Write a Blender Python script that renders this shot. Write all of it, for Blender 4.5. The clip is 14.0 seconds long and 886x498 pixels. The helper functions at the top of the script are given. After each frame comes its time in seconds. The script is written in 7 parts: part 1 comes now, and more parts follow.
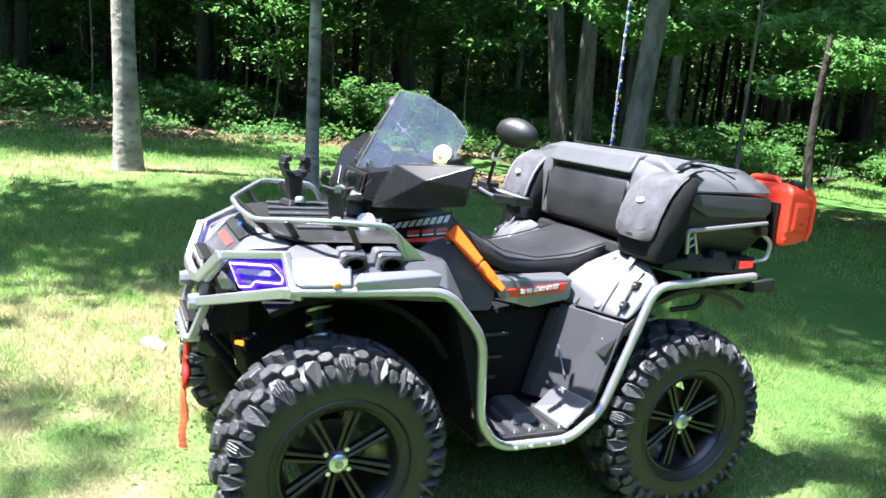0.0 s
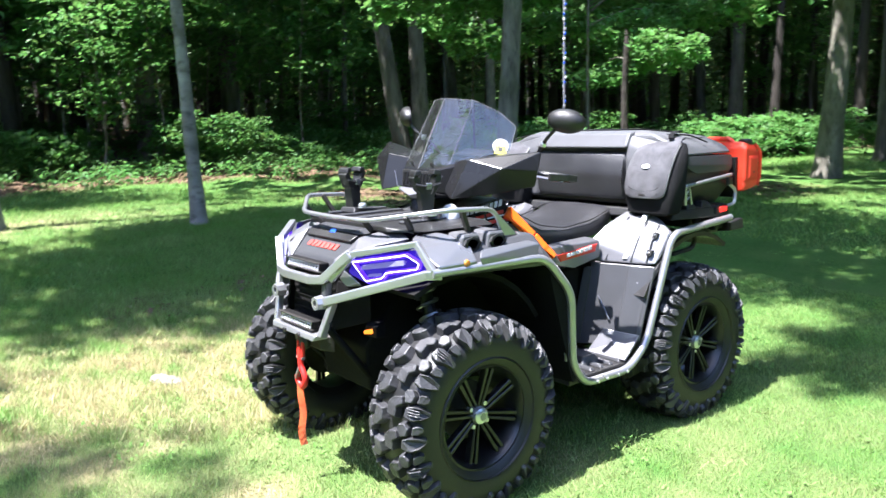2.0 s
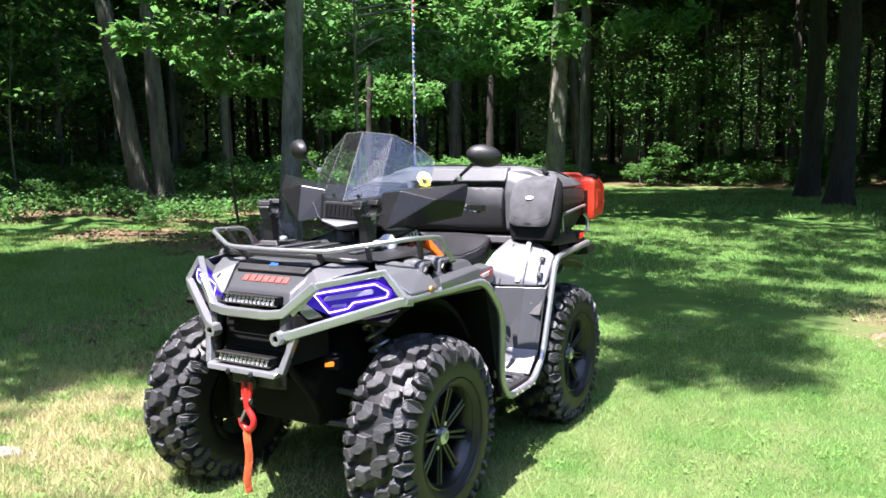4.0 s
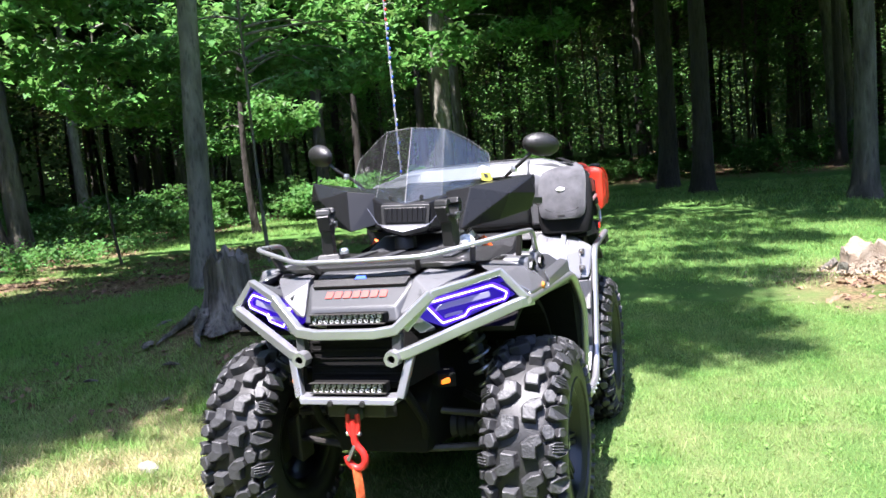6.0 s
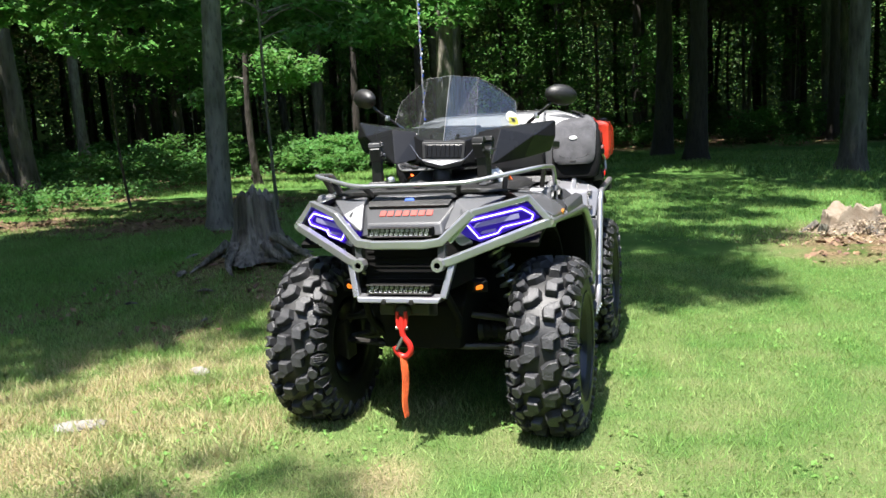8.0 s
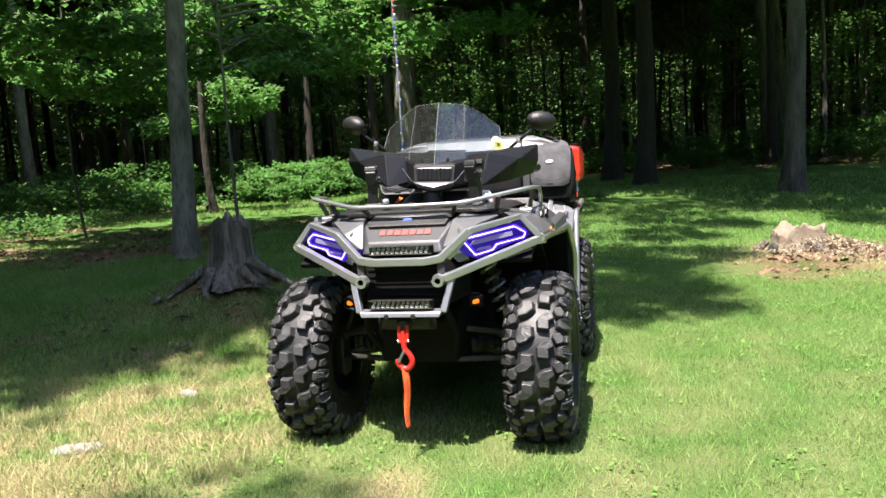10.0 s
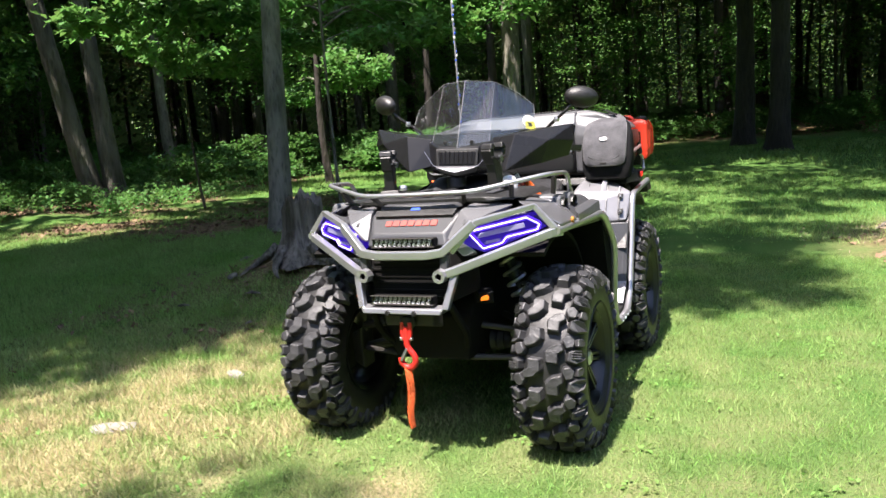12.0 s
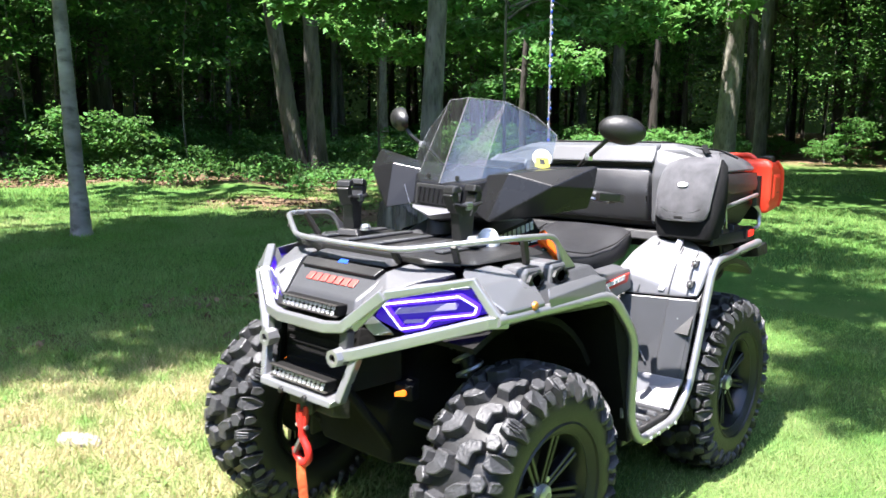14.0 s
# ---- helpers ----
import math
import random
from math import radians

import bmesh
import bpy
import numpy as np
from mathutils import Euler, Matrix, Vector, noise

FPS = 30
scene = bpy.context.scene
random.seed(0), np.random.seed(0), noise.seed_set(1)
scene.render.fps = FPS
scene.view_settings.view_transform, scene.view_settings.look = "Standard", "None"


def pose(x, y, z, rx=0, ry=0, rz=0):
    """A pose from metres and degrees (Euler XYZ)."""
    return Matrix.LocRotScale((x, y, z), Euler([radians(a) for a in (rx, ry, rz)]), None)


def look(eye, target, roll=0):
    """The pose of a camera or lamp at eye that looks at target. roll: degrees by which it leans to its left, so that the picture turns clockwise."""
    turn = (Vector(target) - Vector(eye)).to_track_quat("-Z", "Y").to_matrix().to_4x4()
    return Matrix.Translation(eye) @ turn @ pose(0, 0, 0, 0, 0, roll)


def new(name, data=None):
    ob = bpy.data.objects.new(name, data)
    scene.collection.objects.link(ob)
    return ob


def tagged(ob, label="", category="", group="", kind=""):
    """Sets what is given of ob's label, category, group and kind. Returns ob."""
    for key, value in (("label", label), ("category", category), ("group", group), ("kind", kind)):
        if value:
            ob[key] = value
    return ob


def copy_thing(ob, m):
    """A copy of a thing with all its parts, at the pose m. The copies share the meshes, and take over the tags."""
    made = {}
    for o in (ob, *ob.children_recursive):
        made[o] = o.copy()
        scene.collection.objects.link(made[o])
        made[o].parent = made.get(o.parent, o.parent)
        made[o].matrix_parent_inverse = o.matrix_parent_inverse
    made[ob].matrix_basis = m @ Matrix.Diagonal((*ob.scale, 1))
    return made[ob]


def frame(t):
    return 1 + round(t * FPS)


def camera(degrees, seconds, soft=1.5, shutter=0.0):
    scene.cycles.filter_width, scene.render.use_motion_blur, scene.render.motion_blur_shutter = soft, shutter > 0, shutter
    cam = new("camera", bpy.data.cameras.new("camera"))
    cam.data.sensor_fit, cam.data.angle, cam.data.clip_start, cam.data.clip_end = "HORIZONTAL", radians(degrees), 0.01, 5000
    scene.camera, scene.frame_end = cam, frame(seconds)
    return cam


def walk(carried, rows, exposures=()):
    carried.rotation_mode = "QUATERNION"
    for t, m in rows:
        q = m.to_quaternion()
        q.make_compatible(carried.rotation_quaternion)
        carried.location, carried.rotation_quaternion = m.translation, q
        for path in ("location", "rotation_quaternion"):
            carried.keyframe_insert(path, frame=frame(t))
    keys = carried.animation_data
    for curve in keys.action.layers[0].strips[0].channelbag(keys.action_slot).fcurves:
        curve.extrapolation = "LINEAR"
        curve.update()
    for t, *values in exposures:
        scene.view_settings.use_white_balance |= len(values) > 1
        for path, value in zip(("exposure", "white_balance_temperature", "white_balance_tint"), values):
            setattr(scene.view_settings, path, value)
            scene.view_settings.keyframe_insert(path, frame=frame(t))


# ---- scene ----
cam = camera(61.6, 14.0, shutter=0.35)
PATH = [
    (0, (1.319, 2.613, 1.441), (0.496, 0.83, 1.061), 5.1),
    (0.5, (1.529, 2.554, 1.433), (0.642, 0.797, 1.081), 0.9),
    (1, (1.846, 2.595, 1.4), (0.792, 0.919, 1.118), -0.2),
    (1.5, (2.146, 2.63, 1.396), (1.037, 0.997, 1.077), 2.0),
    (2, (2.338, 2.488, 1.353), (1.109, 0.943, 1.033), -1.3),
    (2.5, (2.581, 2.383, 1.335), (1.111, 1.044, 1.12), -0.6),
    (3, (2.836, 2.274, 1.341), (1.296, 1.04, 1.016), -0.2),
    (3.5, (2.951, 2.097, 1.308), (1.358, 0.925, 1.008), -4.0),
    (4, (2.97, 1.914, 1.339), (1.246, 0.926, 1.111), -0.6),
    (4.2, (2.987, 1.832, 1.325), (1.255, 0.858, 1.094), -1.2),
    (6.3, (3.162, 0.952, 1.257), (1.266, 0.339, 1.08), -5.4),
    (6.5, (3.206, 0.915, 1.233), (1.31, 0.297, 1.078), -5.4),
    (7, (3.301, 0.92, 1.204), (1.427, 0.268, 0.954), -4.5),
    (7.5, (3.45, 1.015, 1.205), (1.57, 0.374, 0.968), -2.3),
    (8, (3.615, 1.022, 1.203), (1.736, 0.402, 0.908), -3.2),
    (8.2, (3.649, 0.964, 1.181), (1.751, 0.391, 0.921), -3.1),
    (10.5, (3.834, 0.89, 1.196), (1.908, 0.399, 0.966), -3.6),
    (11, (3.802, 0.932, 1.19), (1.892, 0.384, 0.961), -2.7),
    (11.5, (3.668, 1.093, 1.207), (1.828, 0.345, 0.972), -5.7),
    (12, (3.47, 1.278, 1.24), (1.671, 0.456, 0.943), -4.5),
    (12.5, (3.199, 1.324, 1.231), (1.419, 0.469, 0.913), -3.2),
    (13, (2.914, 1.401, 1.276), (1.159, 0.509, 0.922), -2.0),
    (13.5, (2.615, 1.624, 1.324), (1.064, 0.404, 0.998), -1.1),
    (14, (2.344, 1.694, 1.348), (0.87, 0.376, 1.047), 0.4),
]
walk(cam, [(t, look(eye, target, roll)) for t, eye, target, roll in PATH],
     [(0, 2.71, 5700, 15), (1.5, 2.62, 5700, 17), (3, 2.41, 5750, 19), (4.2, 2.22, 5950, 22), (6.3, 2.34, 5850, 21), (7, 2.06, 6000, 17), (8.2, 1.75, 6150, 12), (10.5, 1.84, 6500, 18), (11, 1.84, 6500, 19), (11.5, 2.03, 6450, 19), (12, 1.95, 6400, 19), (13, 2.17, 6300, 18), (14, 2.51, 6000, 16)])

# ---- light ----
SUN_TO = Vector((0.38, -0.06, 1.0)).normalized()
world = bpy.data.worlds.new("sky")
scene.world = world
world.use_nodes = True
wn = world.node_tree.nodes
sky = wn.new("ShaderNodeTexSky")
sky.sky_type, sky.sun_disc = "NISHITA", False
sky.sun_elevation = math.asin(SUN_TO.z)
sky.sun_rotation = math.atan2(SUN_TO.x, SUN_TO.y)
world.node_tree.links.new(sky.outputs[0], wn["Background"].inputs[0])
wn["Background"].inputs[1].default_value = 0.10
sun = new("sun", bpy.data.lights.new("sun", "SUN"))
sun.data.energy, sun.data.angle, sun.data.color = 5.0, radians(0.53), (1.0, 0.94, 0.83)
sun.matrix_basis = look(SUN_TO * 60, (0, 0, 0))

# ---- materials ----
def material(name, base, rough=0.6, metal=0.0, second=None, scale=8.0, mix=0.5, bump=0.0, bump_scale=60.0, stretch=(1, 1, 1),
             coat=0.0, island=0.0, specular=0.5, rough_var=0.0):
    """A surface with two scales of colour variation, roughness variation and fine relief."""
    m = bpy.data.materials.new(name)
    m.use_nodes = True
    n, l = m.node_tree.nodes, m.node_tree.links
    p = n["Principled BSDF"]
    p.inputs["Roughness"].default_value, p.inputs["Metallic"].default_value = rough, metal
    p.inputs["Coat Weight"].default_value = coat
    p.inputs["Coat Roughness"].default_value = 0.08
    p.inputs["Specular IOR Level"].default_value = specular
    co = n.new("ShaderNodeTexCoord")
    mp = n.new("ShaderNodeMapping")
    mp.inputs["Scale"].default_value = stretch
    l.new(co.outputs["Object"], mp.inputs[0])
    second = second or tuple(c * 0.72 for c in base)
    big, fine = n.new("ShaderNodeTexNoise"), n.new("ShaderNodeTexNoise")
    for t, s, d in ((big, scale, 5), (fine, bump_scale, 4)):
        t.inputs["Scale"].default_value, t.inputs["Detail"].default_value = s, d
        l.new(mp.outputs[0], t.inputs["Vector"])
    ramp = n.new("ShaderNodeMapRange")
    ramp.inputs["From Min"].default_value, ramp.inputs["From Max"].default_value = 0.5 - 0.25, 0.5 + 0.25
    ramp.inputs["To Max"].default_value = mix * 2
    l.new(big.outputs[0], ramp.inputs[0])
    mx = n.new("ShaderNodeMix")
    mx.data_type, mx.clamp_factor = "RGBA", True
    mx.inputs["A"].default_value, mx.inputs["B"].default_value = (*base, 1), (*second, 1)
    l.new(ramp.outputs[0], mx.inputs["Factor"])
    colour = mx.outputs["Result"]
    if island:
        g, hs = n.new("ShaderNodeNewGeometry"), n.new("ShaderNodeHueSaturation")
        r1 = n.new("ShaderNodeMapRange")
        r1.inputs["To Min"].default_value, r1.inputs["To Max"].default_value = 1 - island, 1 + island
        l.new(g.outputs["Random Per Island"], r1.inputs[0])
        l.new(r1.outputs[0], hs.inputs["Value"])
        r2 = n.new("ShaderNodeMapRange")
        r2.inputs["To Min"].default_value, r2.inputs["To Max"].default_value = 0.5 - island * 0.06, 0.5 + island * 0.03
        l.new(g.outputs["Random Per Island"], r2.inputs[0])
        l.new(r2.outputs[0], hs.inputs["Hue"])
        l.new(colour, hs.inputs["Color"])
        colour = hs.outputs[0]
    l.new(colour, p.inputs["Base Color"])
    if rough_var:
        rr = n.new("ShaderNodeMapRange")
        rr.inputs["To Min"].default_value, rr.inputs["To Max"].default_value = rough - rough_var, rough + rough_var
        l.new(big.outputs[0], rr.inputs[0])
        l.new(rr.outputs[0], p.inputs["Roughness"])
    if bump:
        b = n.new("ShaderNodeBump")
        b.inputs["Strength"].default_value, b.inputs["Distance"].default_value = min(1.0, bump), 0.01
        l.new(fine.outputs[0], b.inputs["Height"])
        l.new(b.outputs[0], p.inputs["Normal"])
    return m


def leafy(name, base, second, through_light=0.45, vary=0.35, specular=0.35):
    """Thin leaves: matt front, light coming through, every leaf a little different."""
    m = material(name, base, 0.55, second=second, scale=1.2, mix=0.5, island=vary, specular=specular)
    n, l = m.node_tree.nodes, m.node_tree.links
    p, out = n["Principled BSDF"], n["Material Output"]
    tr, mix = n.new("ShaderNodeBsdfTranslucent"), n.new("ShaderNodeMixShader")
    hs = n.new("ShaderNodeHueSaturation")
    hs.inputs["Value"].default_value, hs.inputs["Hue"].default_value = 1.35, 0.49
    l.new(p.inputs["Base Color"].links[0].from_socket, hs.inputs["Color"])
    l.new(hs.outputs[0], tr.inputs[0])
    mix.inputs[0].default_value = through_light
    l.new(p.outputs[0], mix.inputs[1])
    l.new(tr.outputs[0], mix.inputs[2])
    l.new(mix.outputs[0], out.inputs[0])
    return m


def glow(name, colour, strength, base=(0.02, 0.02, 0.02)):
    m = material(name, base, 0.3)
    p = m.node_tree.nodes["Principled BSDF"]
    p.inputs["Emission Color"].default_value, p.inputs["Emission Strength"].default_value = (*colour, 1), strength
    return m


def clear(name, tint, rough=0.02, gloss=0.5, base_gloss=0.04):
    """A thin clear sheet: see-through, with a gloss that grows towards grazing view."""
    m = bpy.data.materials.new(name)
    m.use_nodes = True
    n, l = m.node_tree.nodes, m.node_tree.links
    g, t, mix, f = n.new("ShaderNodeBsdfGlossy"), n.new("ShaderNodeBsdfTransparent"), n.new("ShaderNodeMixShader"), n.new("ShaderNodeLayerWeight")
    g.inputs["Roughness"].default_value = rough
    t.inputs[0].default_value = (*tint, 1)
    power, scaled = n.new("ShaderNodeMath"), n.new("ShaderNodeMath")
    power.operation, scaled.operation = "POWER", "MULTIPLY_ADD"
    power.inputs[1].default_value = 5.0
    scaled.inputs[1].default_value, scaled.inputs[2].default_value = gloss, base_gloss
    l.new(f.outputs["Facing"], power.inputs[0])
    l.new(power.outputs[0], scaled.inputs[0])
    l.new(scaled.outputs[0], mix.inputs[0])
    l.new(t.outputs[0], mix.inputs[1])
    l.new(g.outputs[0], mix.inputs[2])
    l.new(mix.outputs[0], n["Material Output"].inputs[0])
    return m


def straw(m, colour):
    """Let a mesh attribute yellow leaves or blades, for dry straw and for sunlit lawn."""
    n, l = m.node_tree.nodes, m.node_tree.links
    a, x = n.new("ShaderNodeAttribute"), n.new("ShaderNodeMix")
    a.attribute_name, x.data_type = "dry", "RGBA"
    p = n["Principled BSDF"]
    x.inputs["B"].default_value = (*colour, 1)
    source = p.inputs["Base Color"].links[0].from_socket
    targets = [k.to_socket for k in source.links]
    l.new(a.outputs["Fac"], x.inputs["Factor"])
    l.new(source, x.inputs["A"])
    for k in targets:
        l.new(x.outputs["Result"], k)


def dusty(m, amount):
    """A film of dust that scatters light on a clear sheet."""
    n, l = m.node_tree.nodes, m.node_tree.links
    out = n["Material Output"]
    d, tr, both, mix, no, r = (n.new("ShaderNode" + k) for k in ("BsdfDiffuse", "BsdfTranslucent", "MixShader", "MixShader", "TexNoise", "MapRange"))
    d.inputs[0].default_value = tr.inputs[0].default_value = (0.8, 0.8, 0.8, 1)
    no.inputs["Scale"].default_value, no.inputs["Detail"].default_value = 9, 8
    r.inputs["To Max"].default_value = amount * 2
    l.new(no.outputs[0], r.inputs[0])
    l.new(r.outputs[0], mix.inputs[0])
    l.new(out.inputs[0].links[0].from_socket, mix.inputs[1])
    l.new(d.outputs[0], both.inputs[1])
    l.new(tr.outputs[0], both.inputs[2])
    l.new(both.outputs[0], mix.inputs[2])
    l.new(mix.outputs[0], out.inputs[0])


def bark(name, base, second, scale, depth, rough=0.9, stretch=(1, 1, 0.22), moss=0.0):
    m = material(name, base, rough, second=second, scale=scale * 0.35, mix=0.6, stretch=stretch)
    n, l = m.node_tree.nodes, m.node_tree.links
    p = n["Principled BSDF"]
    mp = [x for x in n if x.bl_idname == "ShaderNodeMapping"][0]
    v, no = n.new("ShaderNodeTexVoronoi"), n.new("ShaderNodeTexNoise")
    v.inputs["Scale"].default_value, no.inputs["Scale"].default_value, no.inputs["Detail"].default_value = scale, scale * 2.5, 6
    add = n.new("ShaderNodeMath")
    l.new(mp.outputs[0], v.inputs["Vector"])
    l.new(mp.outputs[0], no.inputs["Vector"])
    l.new(v.outputs["Distance"], add.inputs[0])
    l.new(no.outputs[0], add.inputs[1])
    crack, dark = n.new("ShaderNodeMapRange"), n.new("ShaderNodeMix")
    crack.inputs["From Min"].default_value, crack.inputs["From Max"].default_value, crack.inputs["To Max"].default_value = 0.95, 0.55, 0.65
    l.new(add.outputs[0], crack.inputs[0])
    dark.data_type = "RGBA"
    dark.inputs["B"].default_value = (*[c * 0.45 for c in second], 1)
    l.new(crack.outputs[0], dark.inputs["Factor"])
    l.new(p.inputs["Base Color"].links[0].from_socket, dark.inputs["A"])
    l.new(dark.outputs["Result"], p.inputs["Base Color"])
    b = n.new("ShaderNodeBump")
    b.inputs["Strength"].default_value, b.inputs["Distance"].default_value = 0.9, depth
    l.new(add.outputs[0], b.inputs["Height"])
    l.new(b.outputs[0], p.inputs["Normal"])
    if moss:
        big, mr, mx = n.new("ShaderNodeTexNoise"), n.new("ShaderNodeMapRange"), n.new("ShaderNodeMix")
        big.inputs["Scale"].default_value, big.inputs["Detail"].default_value = 2.2, 6
        mr.inputs["From Min"].default_value, mr.inputs["From Max"].default_value, mr.inputs["To Max"].default_value = 0.5, 0.68, moss
        mx.data_type = "RGBA"
        mx.inputs["B"].default_value = (0.06, 0.085, 0.03, 1)
        co = [x for x in n if x.bl_idname == "ShaderNodeTexCoord"][0]
        l.new(co.outputs["Object"], big.inputs["Vector"])
        l.new(big.outputs[0], mr.inputs[0])
        l.new(mr.outputs[0], mx.inputs["Factor"])
        l.new(p.inputs["Base Color"].links[0].from_socket, mx.inputs["A"])
        l.new(mx.outputs["Result"], p.inputs["Base Color"])
    return m


M_SILVER = material("silver_paint", (0.25, 0.25, 0.265), 0.30, 0.7, (0.19, 0.19, 0.20), 5, bump=0.06, bump_scale=400, rough_var=0.1)
M_TUBE = material("grey_powder_coat", (0.44, 0.44, 0.46), 0.30, 0.75, (0.34, 0.34, 0.355), 9, bump=0.06, bump_scale=500, rough_var=0.08)
M_GREY = material("dark_grey_plastic", (0.055, 0.056, 0.06), 0.36, 0.15, (0.04, 0.041, 0.044), 7, bump=0.10, bump_scale=600, rough_var=0.1)
M_LID = material("weathered_grey_plastic", (0.105, 0.106, 0.112), 0.42, 0.1, (0.075, 0.076, 0.08), 7, bump=0.12, bump_scale=500, rough_var=0.1)
M_BLACK = material("black_plastic", (0.0075, 0.0075, 0.008), 0.45, 0.0, (0.013, 0.0125, 0.012), 6, bump=0.15, bump_scale=500, rough_var=0.1)
# Near-black base that puts the deep shade under hood and bumper into the colour.
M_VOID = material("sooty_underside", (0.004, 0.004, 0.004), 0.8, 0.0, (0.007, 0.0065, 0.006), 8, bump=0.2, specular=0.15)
M_FENDER = material("silver_grey_plastic", (0.20, 0.20, 0.21), 0.36, 0.45, (0.15, 0.15, 0.16), 6, bump=0.08, bump_scale=400, rough_var=0.1)
# Faint emission paints the lamp's light onto its reflectors.
M_LAMPBAR = glow("lamp_optics", (0.35, 0.25, 1.0), 0.05, (0.16, 0.16, 0.22))
M_GLOSS = material("glossy_black_plastic", (0.008, 0.008, 0.0088), 0.26, 0.0, (0.011, 0.011, 0.0115), 5, coat=0.0, specular=0.28, rough_var=0.08)
# Kept near black so the gaps between tread lugs read as shade.
M_RUBBER = material("tyre_rubber", (0.008, 0.008, 0.0084), 0.48, 0.0, (0.014, 0.0135, 0.013), 9, mix=0.35, bump=0.15, bump_scale=160, rough_var=0.12)
# Lugs lighter for wear and dust, and for sun on their tops.
M_TREAD = material("worn_tread_rubber", (0.048, 0.048, 0.051), 0.48, 0.0, (0.018, 0.018, 0.019), 14, mix=0.5, bump=0.35, bump_scale=120, rough_var=0.12)
M_RIM = material("black_painted_alloy", (0.010, 0.010, 0.011), 0.32, 0.2, coat=0.15)
M_MACHINED = material("machined_alloy", (0.30, 0.30, 0.33), 0.3, 0.8, bump=0.05)
M_CHROME = material("chrome", (0.80, 0.80, 0.82), 0.30, 0.85)
M_STEEL = material("dark_steel", (0.06, 0.058, 0.055), 0.55, 0.6, (0.04, 0.035, 0.03), 12, bump=0.2)
M_SEAT = material("seat_vinyl", (0.014, 0.014, 0.0155), 0.38, 0.0, (0.03, 0.03, 0.032), 6, bump=0.25, bump_scale=350, rough_var=0.08)
M_ORANGE = material("orange_decal", (0.95, 0.145, 0.010), 0.4, 0.0, (0.90, 0.12, 0.008), 6, specular=0.2)
M_RED = material("red_decal", (0.62, 0.03, 0.015), 0.35, 0.0, coat=0.3)
M_WHITE = material("white_decal", (0.75, 0.75, 0.74), 0.4)
M_ROD = material("grey_clear_rod", (0.22, 0.22, 0.24), 0.4)
M_FADED = material("faded_red_decal", (0.42, 0.07, 0.055), 0.4)
M_STICKER = material("scuffed_white_decal", (0.55, 0.55, 0.5), 0.5, second=(0.2, 0.2, 0.16), scale=60, mix=0.5)
M_DOME = material("pale_lamp_dome", (0.72, 0.73, 0.74), 0.12, coat=0.6)
M_SOCKET = material("light_grey_plastic", (0.13, 0.132, 0.138), 0.28, 0.2, (0.10, 0.10, 0.105), 9, bump=0.08, bump_scale=400)
M_BLUE = material("blue_decal", (0.02, 0.08, 0.5), 0.35)
M_CANRED = material("red_polyethylene", (0.80, 0.055, 0.02), 0.45, 0.0, (0.72, 0.045, 0.018), 5, bump=0.1, bump_scale=200, rough_var=0.08)
M_STRAP = material("orange_webbing", (0.85, 0.13, 0.02), 0.75, 0.0, (0.7, 0.1, 0.02), 30, bump=0.5, bump_scale=500, stretch=(1, 1, 4))
M_HOOK = material("red_painted_steel", (0.60, 0.025, 0.018), 0.4, 0.1, (0.45, 0.02, 0.015), 20, bump=0.1)
M_FABRIC = material("grey_bag_fabric", (0.105, 0.104, 0.112), 0.9, 0.0, (0.05, 0.049, 0.054), 16, mix=0.55, bump=0.6, bump_scale=700)
M_BAGBLACK = material("black_bag_fabric", (0.007, 0.007, 0.008), 0.85, 0.0, (0.012, 0.012, 0.0125), 10, bump=0.5, bump_scale=600, specular=0.12)
M_PIPING = material("bag_piping", (0.2, 0.2, 0.2), 0.8, bump=0.2)
M_SHIELD = clear("smoked_windshield", (0.78, 0.82, 0.84), 0.03, 0.30, 0.07)
dusty(M_SHIELD, 0.012)
M_LENS = clear("clear_lens", (0.95, 0.95, 0.96), 0.02, 0.3)
M_HALO = glow("halo_led", (0.74, 0.70, 1.0), 1.0)
M_PURPLE = glow("purple_lamp_interior", (0.085, 0.018, 1.0), 0.07, (0.012, 0.008, 0.04))
M_VIOLET = glow("violet_lamp_tube", (0.10, 0.02, 1.0), 0.36, (0.02, 0.012, 0.08))
M_AMBER = glow("amber_lamp", (1.0, 0.2, 0.01), 0.45, (0.6, 0.2, 0.02))
M_TAIL = glow("red_lamp", (1.0, 0.02, 0.01), 0.4, (0.5, 0.01, 0.01))
M_REFLECT = material("amber_reflector", (0.5, 0.19, 0.03), 0.25, coat=0.3)
M_LED = material("led_reflector", (0.85, 0.85, 0.87), 0.25, 0.2)
M_MIRROR = material("mirror_glass", (0.8, 0.8, 0.82), 0.03, 1.0)

M_BARK_GREY = bark("smooth_grey_bark", (0.26, 0.24, 0.195), (0.10, 0.092, 0.072), 22, 0.012, stretch=(1, 1, 0.3), moss=0.4)
M_BARK_BIRCH = bark("pale_birch_bark", (0.44, 0.41, 0.36), (0.13, 0.118, 0.095), 6.5, 0.010, stretch=(1, 1, 1.6), moss=0.15)
M_BARK_ROUGH = bark("furrowed_brown_bark", (0.155, 0.143, 0.118), (0.05, 0.043, 0.034), 13, 0.04, moss=0.3)
# Bark colour lowered to near black for trunks in deep shade.
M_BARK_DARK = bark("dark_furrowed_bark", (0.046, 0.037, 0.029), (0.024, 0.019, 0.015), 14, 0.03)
M_STUMP = bark("weathered_stump_wood", (0.32, 0.29, 0.25), (0.05, 0.043, 0.035), 26, 0.04, stretch=(1, 1, 0.09), moss=0.3)
